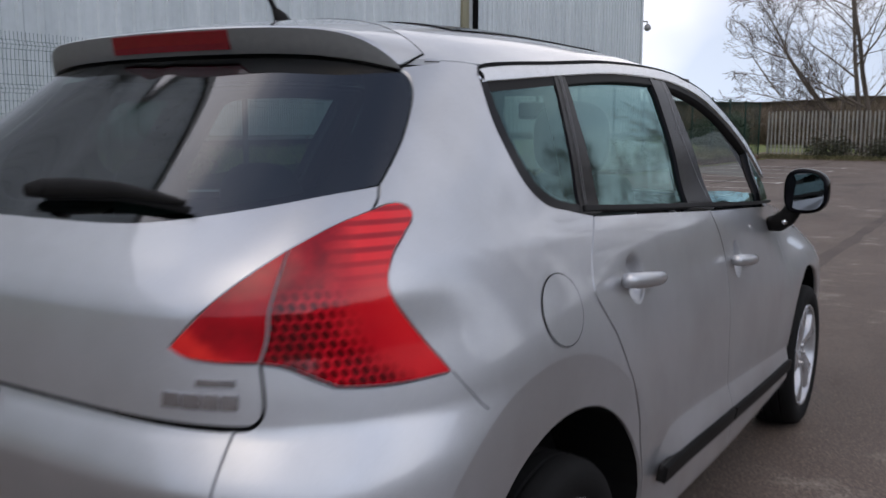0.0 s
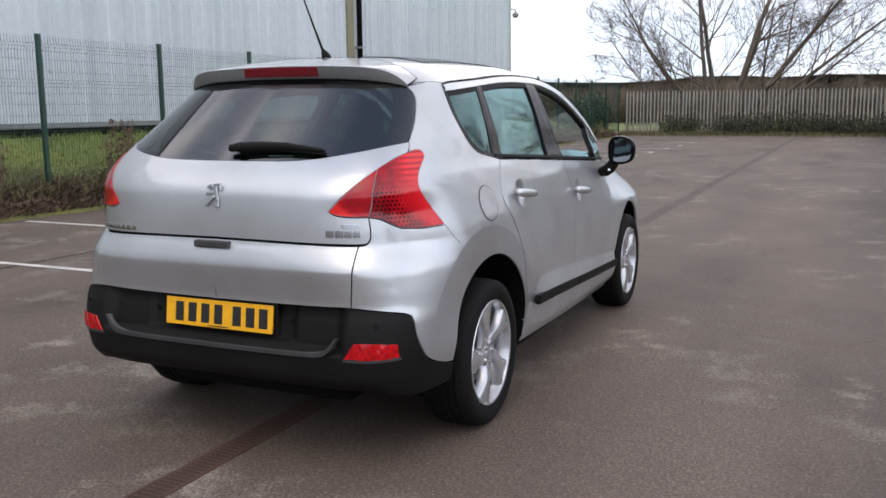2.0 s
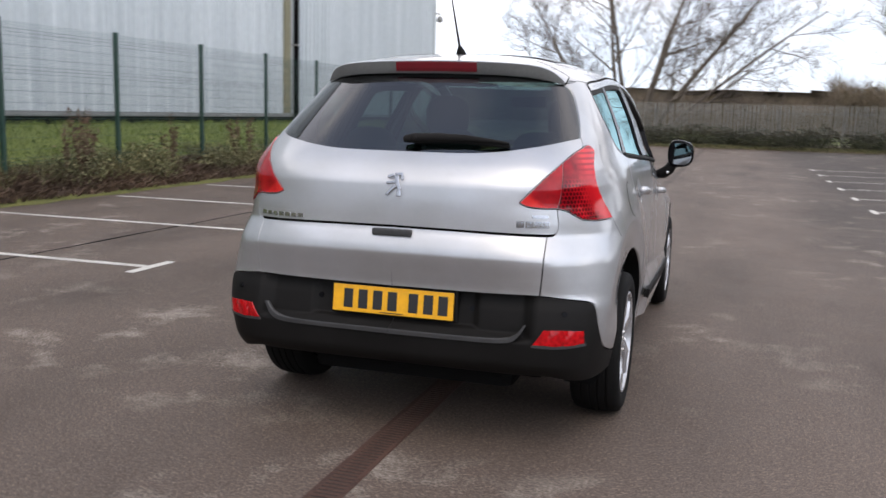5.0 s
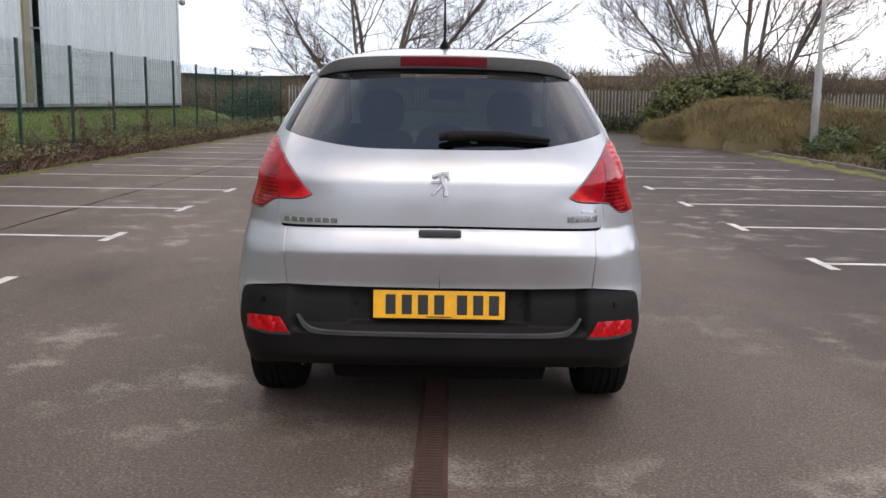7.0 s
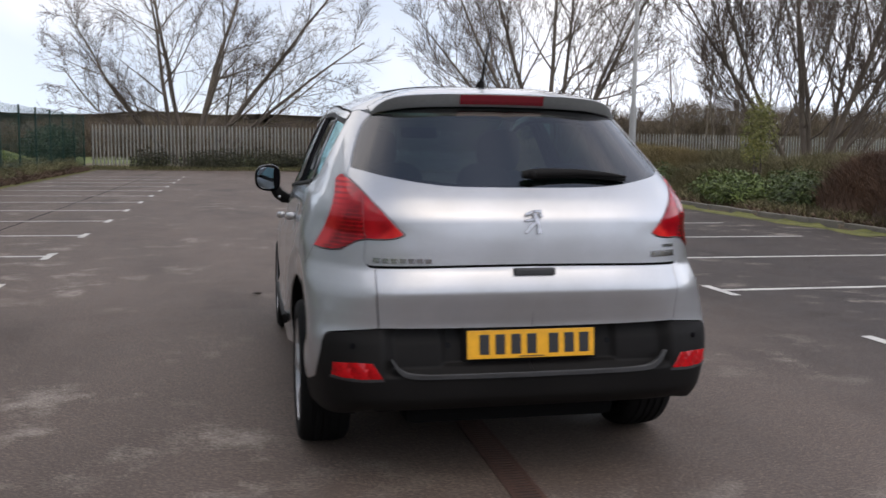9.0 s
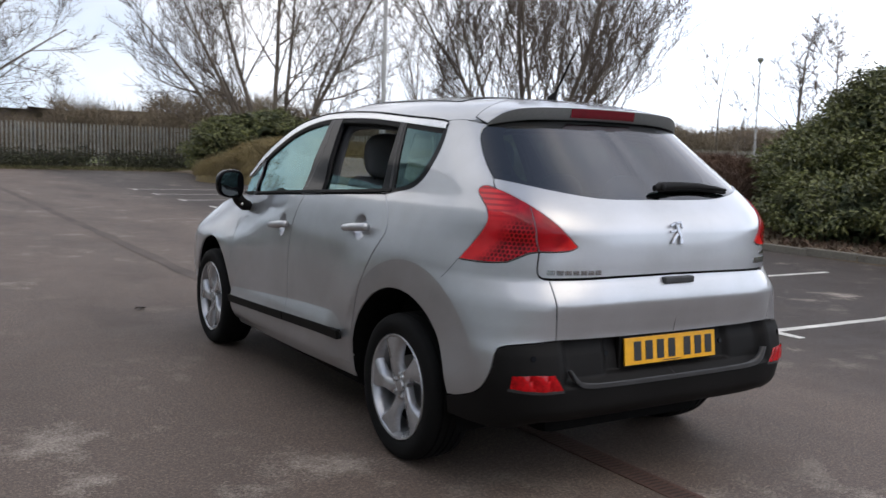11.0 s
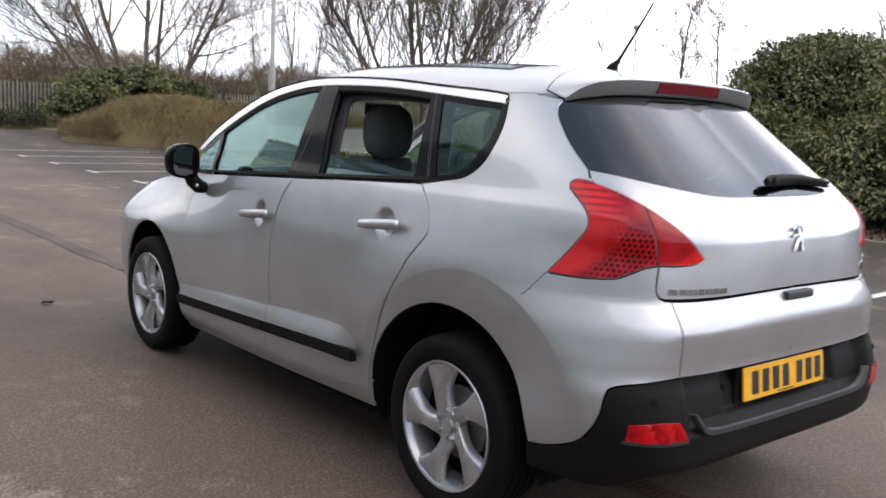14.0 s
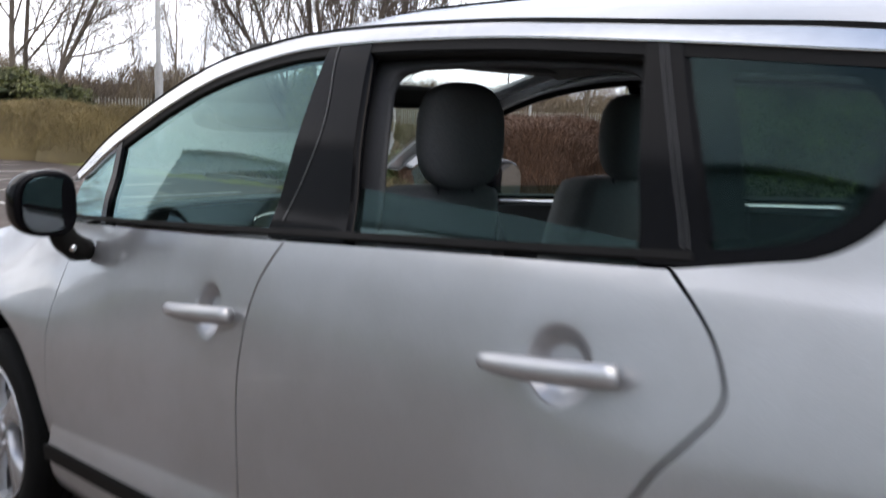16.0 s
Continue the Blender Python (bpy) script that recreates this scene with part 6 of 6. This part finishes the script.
def spoiler_edges(t):
    """Upper lip and lower edge of the spoiler's rear face, for t from -1 to 1 across the car."""
    a = abs(t)
    zb = 1.527 - .015 * a ** 2 - .024 * a ** 6
    yb = body(u_rear(max(.558 * a, .001), zb), zb)[1] - .003
    zt = 1.583 - .022 * a ** 2 - .062 * a ** 12
    return (yb - .020 * (1 - a ** 8), zt), (yb, zb)


def spoiler(face):
    bm = bmesh.new()
    rows = []
    n = 48
    for i in range(n + 1):
        t = math.sin(math.pi / 2 * (-1 + 2 * i / n))
        x, a = .558 * t, abs(t)
        front_y = .798 - .09 * a ** 3
        tx = min(1, abs(x) / body(u_side(front_y, roof_edge(front_y)), roof_edge(front_y))[0])
        front_z = roof_mid(front_y) - (roof_mid(front_y) - roof_edge(front_y)) * tx ** 3.6 + .003
        (ty, tz), (by, bz) = spoiler_edges(t)
        prof = []
        for k in range(6):
            f = k / 5
            prof.append((front_y + (ty + .014 - front_y) * f, front_z + (tz + .003 - front_z) * f + .004 * math.sin(math.pi * f) * (1 - a ** 4)))
        h = tz - bz
        prof += [(ty + .004, tz + .001), (ty, tz - .003)]
        if face:
            prof = [(ty, tz - .003), (ty + (by - ty) * .30, tz - .52 * h), (ty + (by - ty) * .70, tz - .86 * h), (by, bz), (by + .03, bz + .004)]
        rows.append([bm.verts.new((x, yy, zz)) for yy, zz in prof])
    for r0, r1 in zip(rows, rows[1:]):
        for k in range(len(r0) - 1):
            bm.faces.new((r0[k], r1[k], r1[k + 1], r0[k + 1]))
    if not face:
        bm.faces.new(rows[0])
        bm.faces.new(rows[-1][::-1])
    bmesh.ops.recalc_face_normals(bm, faces=bm.faces[:])
    return bm


sp = part("roof_spoiler", spoiler(False), PAINT, car, "silver roof spoiler", sharp=32)
part("spoiler_face", spoiler(True), SPOILER_GREY, sp, "grey rear face of the spoiler", sharp=32)
bm = bmesh.new()
rows = []
for i in range(17):
    t = (-1 + i / 8) * .187 / .558
    (ty, tz), (by, bz) = spoiler_edges(t)
    out = Vector((0, -.5, -.5)).normalized()
    row = []
    for f, o in ((.06, 0), (.10, .004), (.50, .009), (.74, .009), (.80, .002)):
        row.append(bm.verts.new(Vector((.558 * t, ty + (by - ty) * f * .9, tz + (bz - tz) * f)) + out * (o - .001)))
    rows.append(row)
for r0, r1 in zip(rows, rows[1:]):
    for k in range(4):
        bm.faces.new((r0[k], r1[k], r1[k + 1], r0[k + 1]))
bm.faces.new(rows[0])
bm.faces.new(rows[-1][::-1])
bmesh.ops.recalc_face_normals(bm, faces=bm.faces[:])
part("brake_light", bm, RED_DARK, sp, "dark red high brake light")

joint = []
for i in range(49):
    t = math.sin(math.pi / 2 * (-1 + i / 24))
    a = abs(t)
    fy = .798 - .09 * a ** 3
    tx = min(1, .558 * a / body(u_side(fy, roof_edge(fy)), roof_edge(fy))[0])
    joint.append(Vector((.558 * t, fy + .002, roof_mid(fy) - (roof_mid(fy) - roof_edge(fy)) * tx ** 3.6 + .0015)))
ends = [Vector((sg * .558, *spoiler_edges(1)[1])) + Vector((sg * .002, .004, .003)) for sg in (-1, 1)]
bm = bmesh.new()
add_tube(bm, [ends[0]] + joint + [ends[1]], .0024, 6)
part("spoiler_joint", bm, GAP, sp, "thin dark joint line")

# aerial
aerial = bmesh.new()
add_tube(aerial, [(0, .90, 1.622), (0, .885, 1.650), (0, .865, 1.668)], [.030, .018, .007], 10)
base = part("aerial", aerial, BLACK_TRIM, car, "black roof aerial", smooth=True)
bm = bmesh.new()
add_tube(bm, [(0, .868, 1.664), (0, .80, 1.76), (0, .715, 1.885)], [.0065, .005, .0035], 6)
part("mast", bm, BLACK_TRIM, base, smooth=True)

# wiper
bm = bmesh.new()
pw = [Vector(body(u_rear(max(x, .001), z), z)) + Vector((0, -.020, .010)) for x, z in ((-.005, 1.236), (.03, 1.241), (.12, 1.245), (.24, 1.246), (.36, 1.238), (.43, 1.231))]
pw[0].x = -.012
rows = []
for p, hh, dd in zip(pw, (.014, .020, .019, .015, .010, .005), (.011, .016, .014, .011, .008, .004)):
    rows.append([bm.verts.new(p + Vector((0, -dd * c, hh * s))) for c, s in ((math.cos(k * math.tau / 12), math.sin(k * math.tau / 12)) for k in range(12))])
for r0, r1 in zip(rows, rows[1:]):
    for k in range(12):
        bm.faces.new((r0[k], r0[(k + 1) % 12], r1[(k + 1) % 12], r1[k]))
bm.faces.new(rows[0][::-1])
bm.faces.new(rows[-1])
bmesh.ops.recalc_face_normals(bm, faces=bm.faces[:])
wiper = part("rear_wiper", bm, BLACK_TRIM, hatch, "black rear wiper arm", sharp=50)
bm = bmesh.new()
add_lathe(bm, [(-.022, .0), (-.022, .012), (-.018, .016), (.012, .018)], 16, pw[1], "y")
part("pivot_cap", bm, BLACK_TRIM, wiper, smooth=True)
bm = bmesh.new()
add_tube(bm, [p + Vector((0, .006, -.019 + .008 * k / 5)) for k, p in enumerate(pw[1:])], [.008] * 5, 6)
part("blade", bm, RUBBER, wiper, smooth=True)

# number plate with plain bars for its characters
plate = part("number_plate", box(-.26, .26, -.004, .004, -.0555, .0555, .002), YELLOW, bumper, "yellow rear number plate")
plate.matrix_world = Matrix.Translation((0, .026, .593)) @ Matrix.Rotation(radians(-7), 4, "X")
for x0 in (-.212, -.148, -.084, -.020, .070, .134, .196):
    part("character_bar", box(x0 + .001, x0 + .041, -.0058, -.0035, -.039, .039, .002), INK, plate)
part("plate_caption", box(-.05, .05, -.0055, -.0035, -.0505, -.0465), INK, plate)
part("plate_plinth", box(-.275, .275, .040, .066, .522, .662, .008), BLACK_TRIM, bumper)

# badges: plain shapes
bm = bmesh.new()
for shape in ([(-.004, .046), (.030, .049), (.036, .020), (.027, .016), (.022, .036), (-.002, .037)], [(-.036, .034), (-.006, .046), (-.006, .034), (-.030, .024)],
              [(-.006, .037), (.012, .037), (.020, .004), (.030, -.020), (.018, -.026), (.002, .002)], [(-.038, .010), (-.002, .016), (.000, .005), (-.036, .000)],
              [(.012, -.022), (.026, -.020), (.030, -.046), (.010, -.048)], [(-.002, .002), (.010, -.008), (-.014, -.030), (-.026, -.044), (-.038, -.044), (-.024, -.022)]):
    f = bm.faces.new([bm.verts.new((x, 0, z)) for x, z in shape])
    ex = bmesh.ops.extrude_face_region(bm, geom=[f])
    bmesh.ops.translate(bm, vec=(0, -.008, 0), verts=[g for g in ex["geom"] if isinstance(g, bmesh.types.BMVert)])
bmesh.ops.recalc_face_normals(bm, faces=bm.faces[:])
bmesh.ops.bevel(bm, geom=[e for e in bm.edges if e.calc_face_angle(0) > .8], offset=.002, segments=1, affect="EDGES")
emblem = part("emblem", bm, BADGE, hatch, "chrome emblem")
emblem.matrix_world = Matrix.Translation((0, .034, 1.068)) @ Matrix.Rotation(radians(-12), 4, "X")
for x0, x1, z0, z1, nm in ((.497, .527, .925, .950, "model_badge"), (.531, .561, .925, .950, "model_badge"), (.564, .590, .925, .950, "model_badge"), (.593, .617, .925, .950, "model_badge"), (.553, .612, .962, .974, "trim_badge")):
    um = u_rear((x0 + x1) / 2, (z0 + z1) / 2)
    o = loop(tail((x0, z0), (x1, z0)), tail((x1, z0), (x1, z1)), tail((x1, z1), (x0, z1)), tail((x0, z1), (x0, z0)))
    part(nm, skin(o, h=.01, gap=0, depth=.005, lift=.004, roll=.002), BADGE, hatch, "chrome badge bar", sharp=40)
for k in range(7):
    x0 = .402 + k * .032
    o = loop(tail((x0, .912), (x0 + .026, .912)), tail((x0 + .026, .912), (x0 + .026, .930)), tail((x0 + .026, .930), (x0, .930)), tail((x0, .930), (x0, .912)))
    part("name_badge", skin(o, h=.01, gap=0, depth=.004, lift=.003, roll=.0015, mirror=True), BADGE, hatch, "chrome badge bar", sharp=40)

# fuel flap on the right quarter
ring = [(.797 + .088 * math.cos(t), .993 + .075 * math.sin(t)) for t in np.linspace(0, math.tau, 33)[:-1]]
o_out = loop([(u_side(y_, z_), z_) for y_, z_ in ring])
flap = part("fuel_flap", skin(o_out, h=.02, gap=.0015, depth=0, lift=.0022), PAINT, car, smooth=True)
part("flap_joint", skin(o_out, h=.03, gap=-.0012, depth=0, lift=.0012), GAP, flap, "dark joint round the flap", smooth=True)

# door handles
for mir in (False, True):
    sg = -1 if mir else 1
    for y0, y1, z0, dn in ((1.125, 1.375, .997, "rear_door"), (2.085, 2.345, .928, "front_door")):
        own = [o for o in car.children if o.name.startswith(dn)][1 if mir else 0]
        ym = (y0 + y1) / 2
        bm = bmesh.new()
        n = 14
        pts, rad = [], []
        for i in range(n + 1):
            f = i / n
            yy = y0 + (y1 - y0) * f
            zz = z0 + .012 - .024 * f
            q = Vector(body(u_side(yy, zz), zz))
            lift = .010 + .030 * math.sin(math.pi * min(max(f * .94 + .03, 0), 1)) ** .45
            pts.append(Vector((sg * (q.x + lift), yy, zz)))
            rad.append(.0195 * (.55 + .45 * math.sin(math.pi * (f * .97 + .015)) ** .2) * (.88 + .18 * (1 - f)))
        add_tube(bm, pts, rad, 12)
        for v in bm.verts:
            v.co.z = (v.co.z - z0) * 1.05 + z0
        hd = part("door_handle", bm, PAINT, own, "silver pull handle", smooth=True)
        if mir and dn == "front_door":
            q = pts[2] + Vector((sg * .0125, 0, 0))
            bm = bmesh.new()
            bmesh.ops.create_cone(bm, cap_ends=True, segments=16, radius1=.008, radius2=.007, depth=.008, matrix=Matrix.Translation(q) @ Matrix.Rotation(math.pi / 2, 4, "Y"))
            part("key_lock", bm, GAP, hd, "dark key lock")

# door mirrors
for sg in (1, -1):
    bm = bmesh.new()
    bmesh.ops.create_uvsphere(bm, u_segments=28, v_segments=18, radius=1)
    for v in bm.verts:
        x, yv, z = v.co
        ax = math.copysign(abs(x) ** .72, x) * .084
        az = math.copysign(abs(z) ** .72, z) * .088
        ay = yv * .085 if yv > 0 else max(yv, -.35) * .11
        v.co = Vector((sg * (.943 + ax), 2.84 + ay, 1.126 + az * (1 - .08 * ax / .084)))
    if sg < 0:
        bmesh.ops.reverse_faces(bm, faces=bm.faces[:])
    mi = part("door_mirror", bm, BLACK_GLOSS, car, "black door mirror housing", smooth=True)
    bm = bmesh.new()
    face = [bm.verts.new((sg * (.943 + .070 * math.copysign(abs(math.cos(t)) ** .7, math.cos(t))), 2.797 - .12 * .070 * math.cos(t), 1.126 + .072 * math.copysign(abs(math.sin(t)) ** .75, math.sin(t)))) for t in np.linspace(0, math.tau, 33)[:-1]]
    bm.faces.new(face if sg > 0 else face[::-1])
    part("mirror_glass", bm, MIRROR, mi, "mirror glass")
    bm = bmesh.new()
    foot = [(sg * .80, 2.885, .985), (sg * .835, 2.875, .993), (sg * .872, 2.86, 1.02), (sg * .90, 2.85, 1.065)]
    add_tube(bm, foot, [.030, .037, .036, .034], 12)
    part("mirror_foot", bm, BLACK_TRIM, mi, sharp=40)
    # Small round silver reflector on the mirror foot; it gives no light.
    bm = bmesh.new()
    bmesh.ops.create_uvsphere(bm, u_segments=14, v_segments=8, radius=.011, matrix=Matrix.Translation((sg * .866, 2.832, 1.002)))
    part("puddle_lamp", bm, CHROME, mi, "small round chrome reflector", smooth=True)

# wheels


def wheel(sg, y):
    hub = new("wheel")
    hub.parent = car
    hub.location = (sg * .758, y, .326)
    hub.rotation_euler = (0, 0, 0 if sg > 0 else math.pi)
    tagged(hub, "alloy wheel with a black tyre")
    bm = bmesh.new()
    prof = [(.082, .228), (.096, .234), (.1065, .250), (.111, .274), (.109, .298), (.099, .314), (.086, .3215), (.060, .3255), (.058, .319), (.051, .319), (.049, .3265), (.022, .3275), (.020, .320), (.012, .320), (.010, .3275), (0, .3275)]
    full = prof + [(-a, r) for a, r in prof[::-1][1:]]
    add_lathe(bm, full, 72)
    bmesh.ops.recalc_face_normals(bm, faces=bm.faces[:])
    part("tyre", bm, RUBBER, hub, "black road tyre", sharp=35)
    rim = bmesh.new()
    add_lathe(rim, [(.100, .2355), (.1045, .2325), (.102, .2245), (.090, .218), (.070, .210), (.03, .203), (-.06, .200), (-.10, .225)], 72)
    bmesh.ops.recalc_face_normals(rim, faces=rim.faces[:])
    rim_ob = part("rim", rim, ALLOY, hub, "silver alloy rim", sharp=35)
    sp_ = bmesh.new()
    n = 12
    rows = []
    for i in range(n + 1):
        f = i / n
        r = .045 + (.221 - .045) * f
        half = .034 - .007 * math.sin(math.pi * min(1, f * 1.25)) + .046 * max(0, f - .30) ** 1.7 / .70 ** 1.7
        xo = .078 + .020 * math.sin(math.pi * (f * .6 + .1)) + .004 * f
        cut = .010 * step(.25, .8, f)
        sw = .050 * f ** 1.6 - .012
        rows.append([sp_.verts.new((a, b + sw, r)) for a, b in ((xo - .034, -half * 1.10), (xo - .005, -half), (xo, -half * .86), (xo - cut * .4, 0), (xo, half * .60), (xo - .012, half), (xo - .040, half * 1.20))])
    for r0, r1 in zip(rows, rows[1:]):
        for k in range(6):
            sp_.faces.new((r0[k], r0[k + 1], r1[k + 1], r1[k]))
    bmesh.ops.recalc_face_normals(sp_, faces=sp_.faces[:])
    me = mesh_from("spoke", sp_, ALLOY, sharp=50)
    for k in range(5):
        o = new("spoke", me)
        o.parent = rim_ob
        o.rotation_euler = (k * math.tau / 5 + .35, 0, 0)
    cap = bmesh.new()
    add_lathe(cap, [(.060, .068), (.080, .066), (.086, .056), (.080, .036), (.079, .030), (.087, .027), (.090, .014), (.0905, .0005)], 40)
    bmesh.ops.recalc_face_normals(cap, faces=cap.faces[:])
    part("hub_cap", cap, ALLOY, rim_ob, sharp=35)
    for k in range(5):
        b = bmesh.new()
        t = k * math.tau / 5 + .35 + math.pi / 5
        bmesh.ops.create_cone(b, cap_ends=True, segments=6, radius1=.010, radius2=.009, depth=.016, matrix=Matrix.Translation((.086, -math.sin(t) * .045, math.cos(t) * .045)) @ Matrix.Rotation(math.pi / 2, 4, "Y"))
        part("wheel_bolt", b, SATIN, rim_ob)
    disc = bmesh.new()
    add_lathe(disc, [(.02, .02), (.022, .135), (.008, .135), (.006, .02)], 40)
    part("brake_disc", disc, GALV, hub, "steel brake disc")
    # Dark disc added to stand for the shade between the spokes.
    shade_disc = bmesh.new()
    add_lathe(shade_disc, [(.004, .02), (.004, .199), (-.004, .201)], 40)
    part("dust_shield", shade_disc, GAP, hub, "dark disc added as shade behind the spokes")
    part("backing", box(-.06, .0, -.10, .10, -.10, .10, .02), GAP, hub)


for yw in (.818, 3.46):
    for sg in (1, -1):
        wheel(sg, yw)
# wheel housings and dark underside
for yw, ra in ((.838, .425), (3.46, .42)):
    for sg in (1, -1):
        bm = bmesh.new()
        ro = []
        for i in range(21):
            t = math.pi * (i / 20 * 1.16 - .08)
            c_, s_ = math.cos(t) * (ra + .004), .33 + math.sin(t) * (ra + .004)
            zz = max(s_, .215)
            xo = body(u_side(yw + c_, zz), zz)[0] - .006
            ro.append((bm.verts.new((sg * xo, yw + c_, s_)), bm.verts.new((sg * .645, yw + c_, s_))))
        for (a, b), (c, d) in zip(ro, ro[1:]):
            bm.faces.new((a, b, d, c))
        bm.faces.new([q[1] for q in ro])
        part("wheel_housing", bm, GAP, car, "dark wheel housing")
bm = bmesh.new()
add_box(bm, -.62, .62, .55, 4.1, .21, .27, .02)
add_box(bm, -.60, .60, .16, .56, .30, .36, .02)
part("underside", bm, GAP, car, "dark underside")
# Box added under the tail to keep light off the ground there.
part("spare_wheel_well", box(-.46, .46, .26, .86, .205, .36, .05), GAP, car, "dark box added under the tail to block light")

# lining behind the panels
for mir in (False, True):
    part("inner_panel", skin(loop(side((1.30, .30), (2.1, .27), (3.0, .24)), side((3.0, .24), (3.0, 1.045)), side((3.0, 1.045), (2.0, 1.105), (1.15, 1.155)), side((1.15, 1.155), (.98, 1.15), (.90, 1.12)), side((.90, 1.12), (.95, .80), (1.27, .78)), side((1.27, .78), (1.30, .30))), h=.08, gap=.0, depth=0, lift=-.05, mirror=mir), PLASTIC, car, "dark inner lining", smooth=True)
    part("tail_lining", skin(loop([(.001, .70), (.001, 1.19)], tail((.001, 1.19), (.4, 1.205), (.655, 1.25)), side((.43, 1.25), (.47, 1.27)), side((.50, 1.30), (.50, .80)), tail((.70, .75), (.3, .70), (.001, .70))), h=.07, gap=.0, depth=0, lift=-.03, mirror=mir), GAP, car, "dark tail lining", smooth=True)
    part("pillar_lining", skin(loop(side((.52, 1.30), (.60, 1.42), (.70, 1.50)), side((.70, 1.50), (.84, 1.49)), side((.84, 1.49), (.79, 1.40), (.78, 1.33), (.80, 1.26), (.88, 1.20)), side((.88, 1.20), (.6, 1.18), (.52, 1.30))), h=.07, gap=.0, depth=0, lift=-.03, mirror=mir), PLASTIC, car, "dark pillar lining", smooth=True)
part("headlining", sheet(roof_fn, -.95, .95, .72, 2.30, 20, 20, 0, .035), LINING, car, "pale grey roof lining", smooth=True)

# cabin


def seat(x, y, name, wide=.50, back=.62, rest=True, low=.0):
    s = new(name)
    s.parent = car
    tagged(s, "grey cloth car seat")
    part("cushion", box(x - wide / 2, x + wide / 2, y, y + .50, .38 + low, .56 + low, .05), CLOTH, s, smooth=True)
    bm = box(x - wide / 2 + .01, x + wide / 2 - .01, y - .14, y + .0, .50 + low, .50 + low + back, .05)
    for v in bm.verts:
        k = (v.co.z - .5 - low) / back
        v.co.y -= .16 * k
        v.co.x = x + (v.co.x - x) * (1 - .36 * k ** 3)
    part("backrest", bm, CLOTH, s, smooth=True)
    if rest:
        bm = bmesh.new()
        bmesh.ops.create_uvsphere(bm, u_segments=24, v_segments=16, radius=1)
        for v in bm.verts:
            a, b, c = v.co
            v.co = Vector((x + math.copysign(abs(a) ** .7, a) * .132, y - .30 + math.copysign(abs(b) ** .8, b) * .055, .50 + low + back + .115 + math.copysign(abs(c) ** .72, c) * .125))
        part("headrest", bm, CLOTH, s, smooth=True)
        for d in (-.06, .06):
            bm = bmesh.new()
            add_tube(bm, [(x + d, y - .28, .48 + low + back), (x + d, y - .295, .50 + low + back + .06)], .007, 8)
            part("headrest_post", bm, CHROME, s, smooth=True)


for x in (-.37, .37):
    seat(x, 2.18, "front_seat", .52, .735, True, -.02)
for x in (-.42, 0, .42):
    seat(x, 1.10, "rear_seat", .42, .58, True, -.04)
bm = box(-.74, .74, 2.62, 3.05, .62, .98, .06)
part("dashboard", bm, PLASTIC, car, "dark dashboard", smooth=True)
bm = bmesh.new()
ringp = [(.37 + .19 * math.cos(t), 2.55 - .055 * math.sin(t), .93 + .175 * math.sin(t)) for t in np.linspace(0, math.tau, 33)]
add_tube(bm, ringp, .016, 8, False)
wh = part("steering_wheel", bm, PLASTIC, car, smooth=True)
part("spokes", box(.20, .54, 2.54, 2.565, .91, .95, .01), PLASTIC, wh)
part("boss", box(.31, .43, 2.535, 2.575, .87, .99, .02), PLASTIC, wh)
part("cabin_floor", box(-.70, .70, .30, 3.1, .27, .36), PLASTIC, car, "dark cabin floor")
part("load_cover", box(-.66, .66, .34, .90, 1.00, 1.02, .004), PLASTIC, car, "black parcel shelf")
bm = box(-.115, .115, 2.42, 2.45, 1.40, 1.47, .015)
part("interior_mirror", bm, BLACK_TRIM, car, "black interior mirror")
for sg in (-1, 1):
    part("sun_visor", box(sg * .40 - .2, sg * .40 + .2, 2.26, 2.40, 1.525, 1.545, .008), LINING, car, "grey folded sun visor")
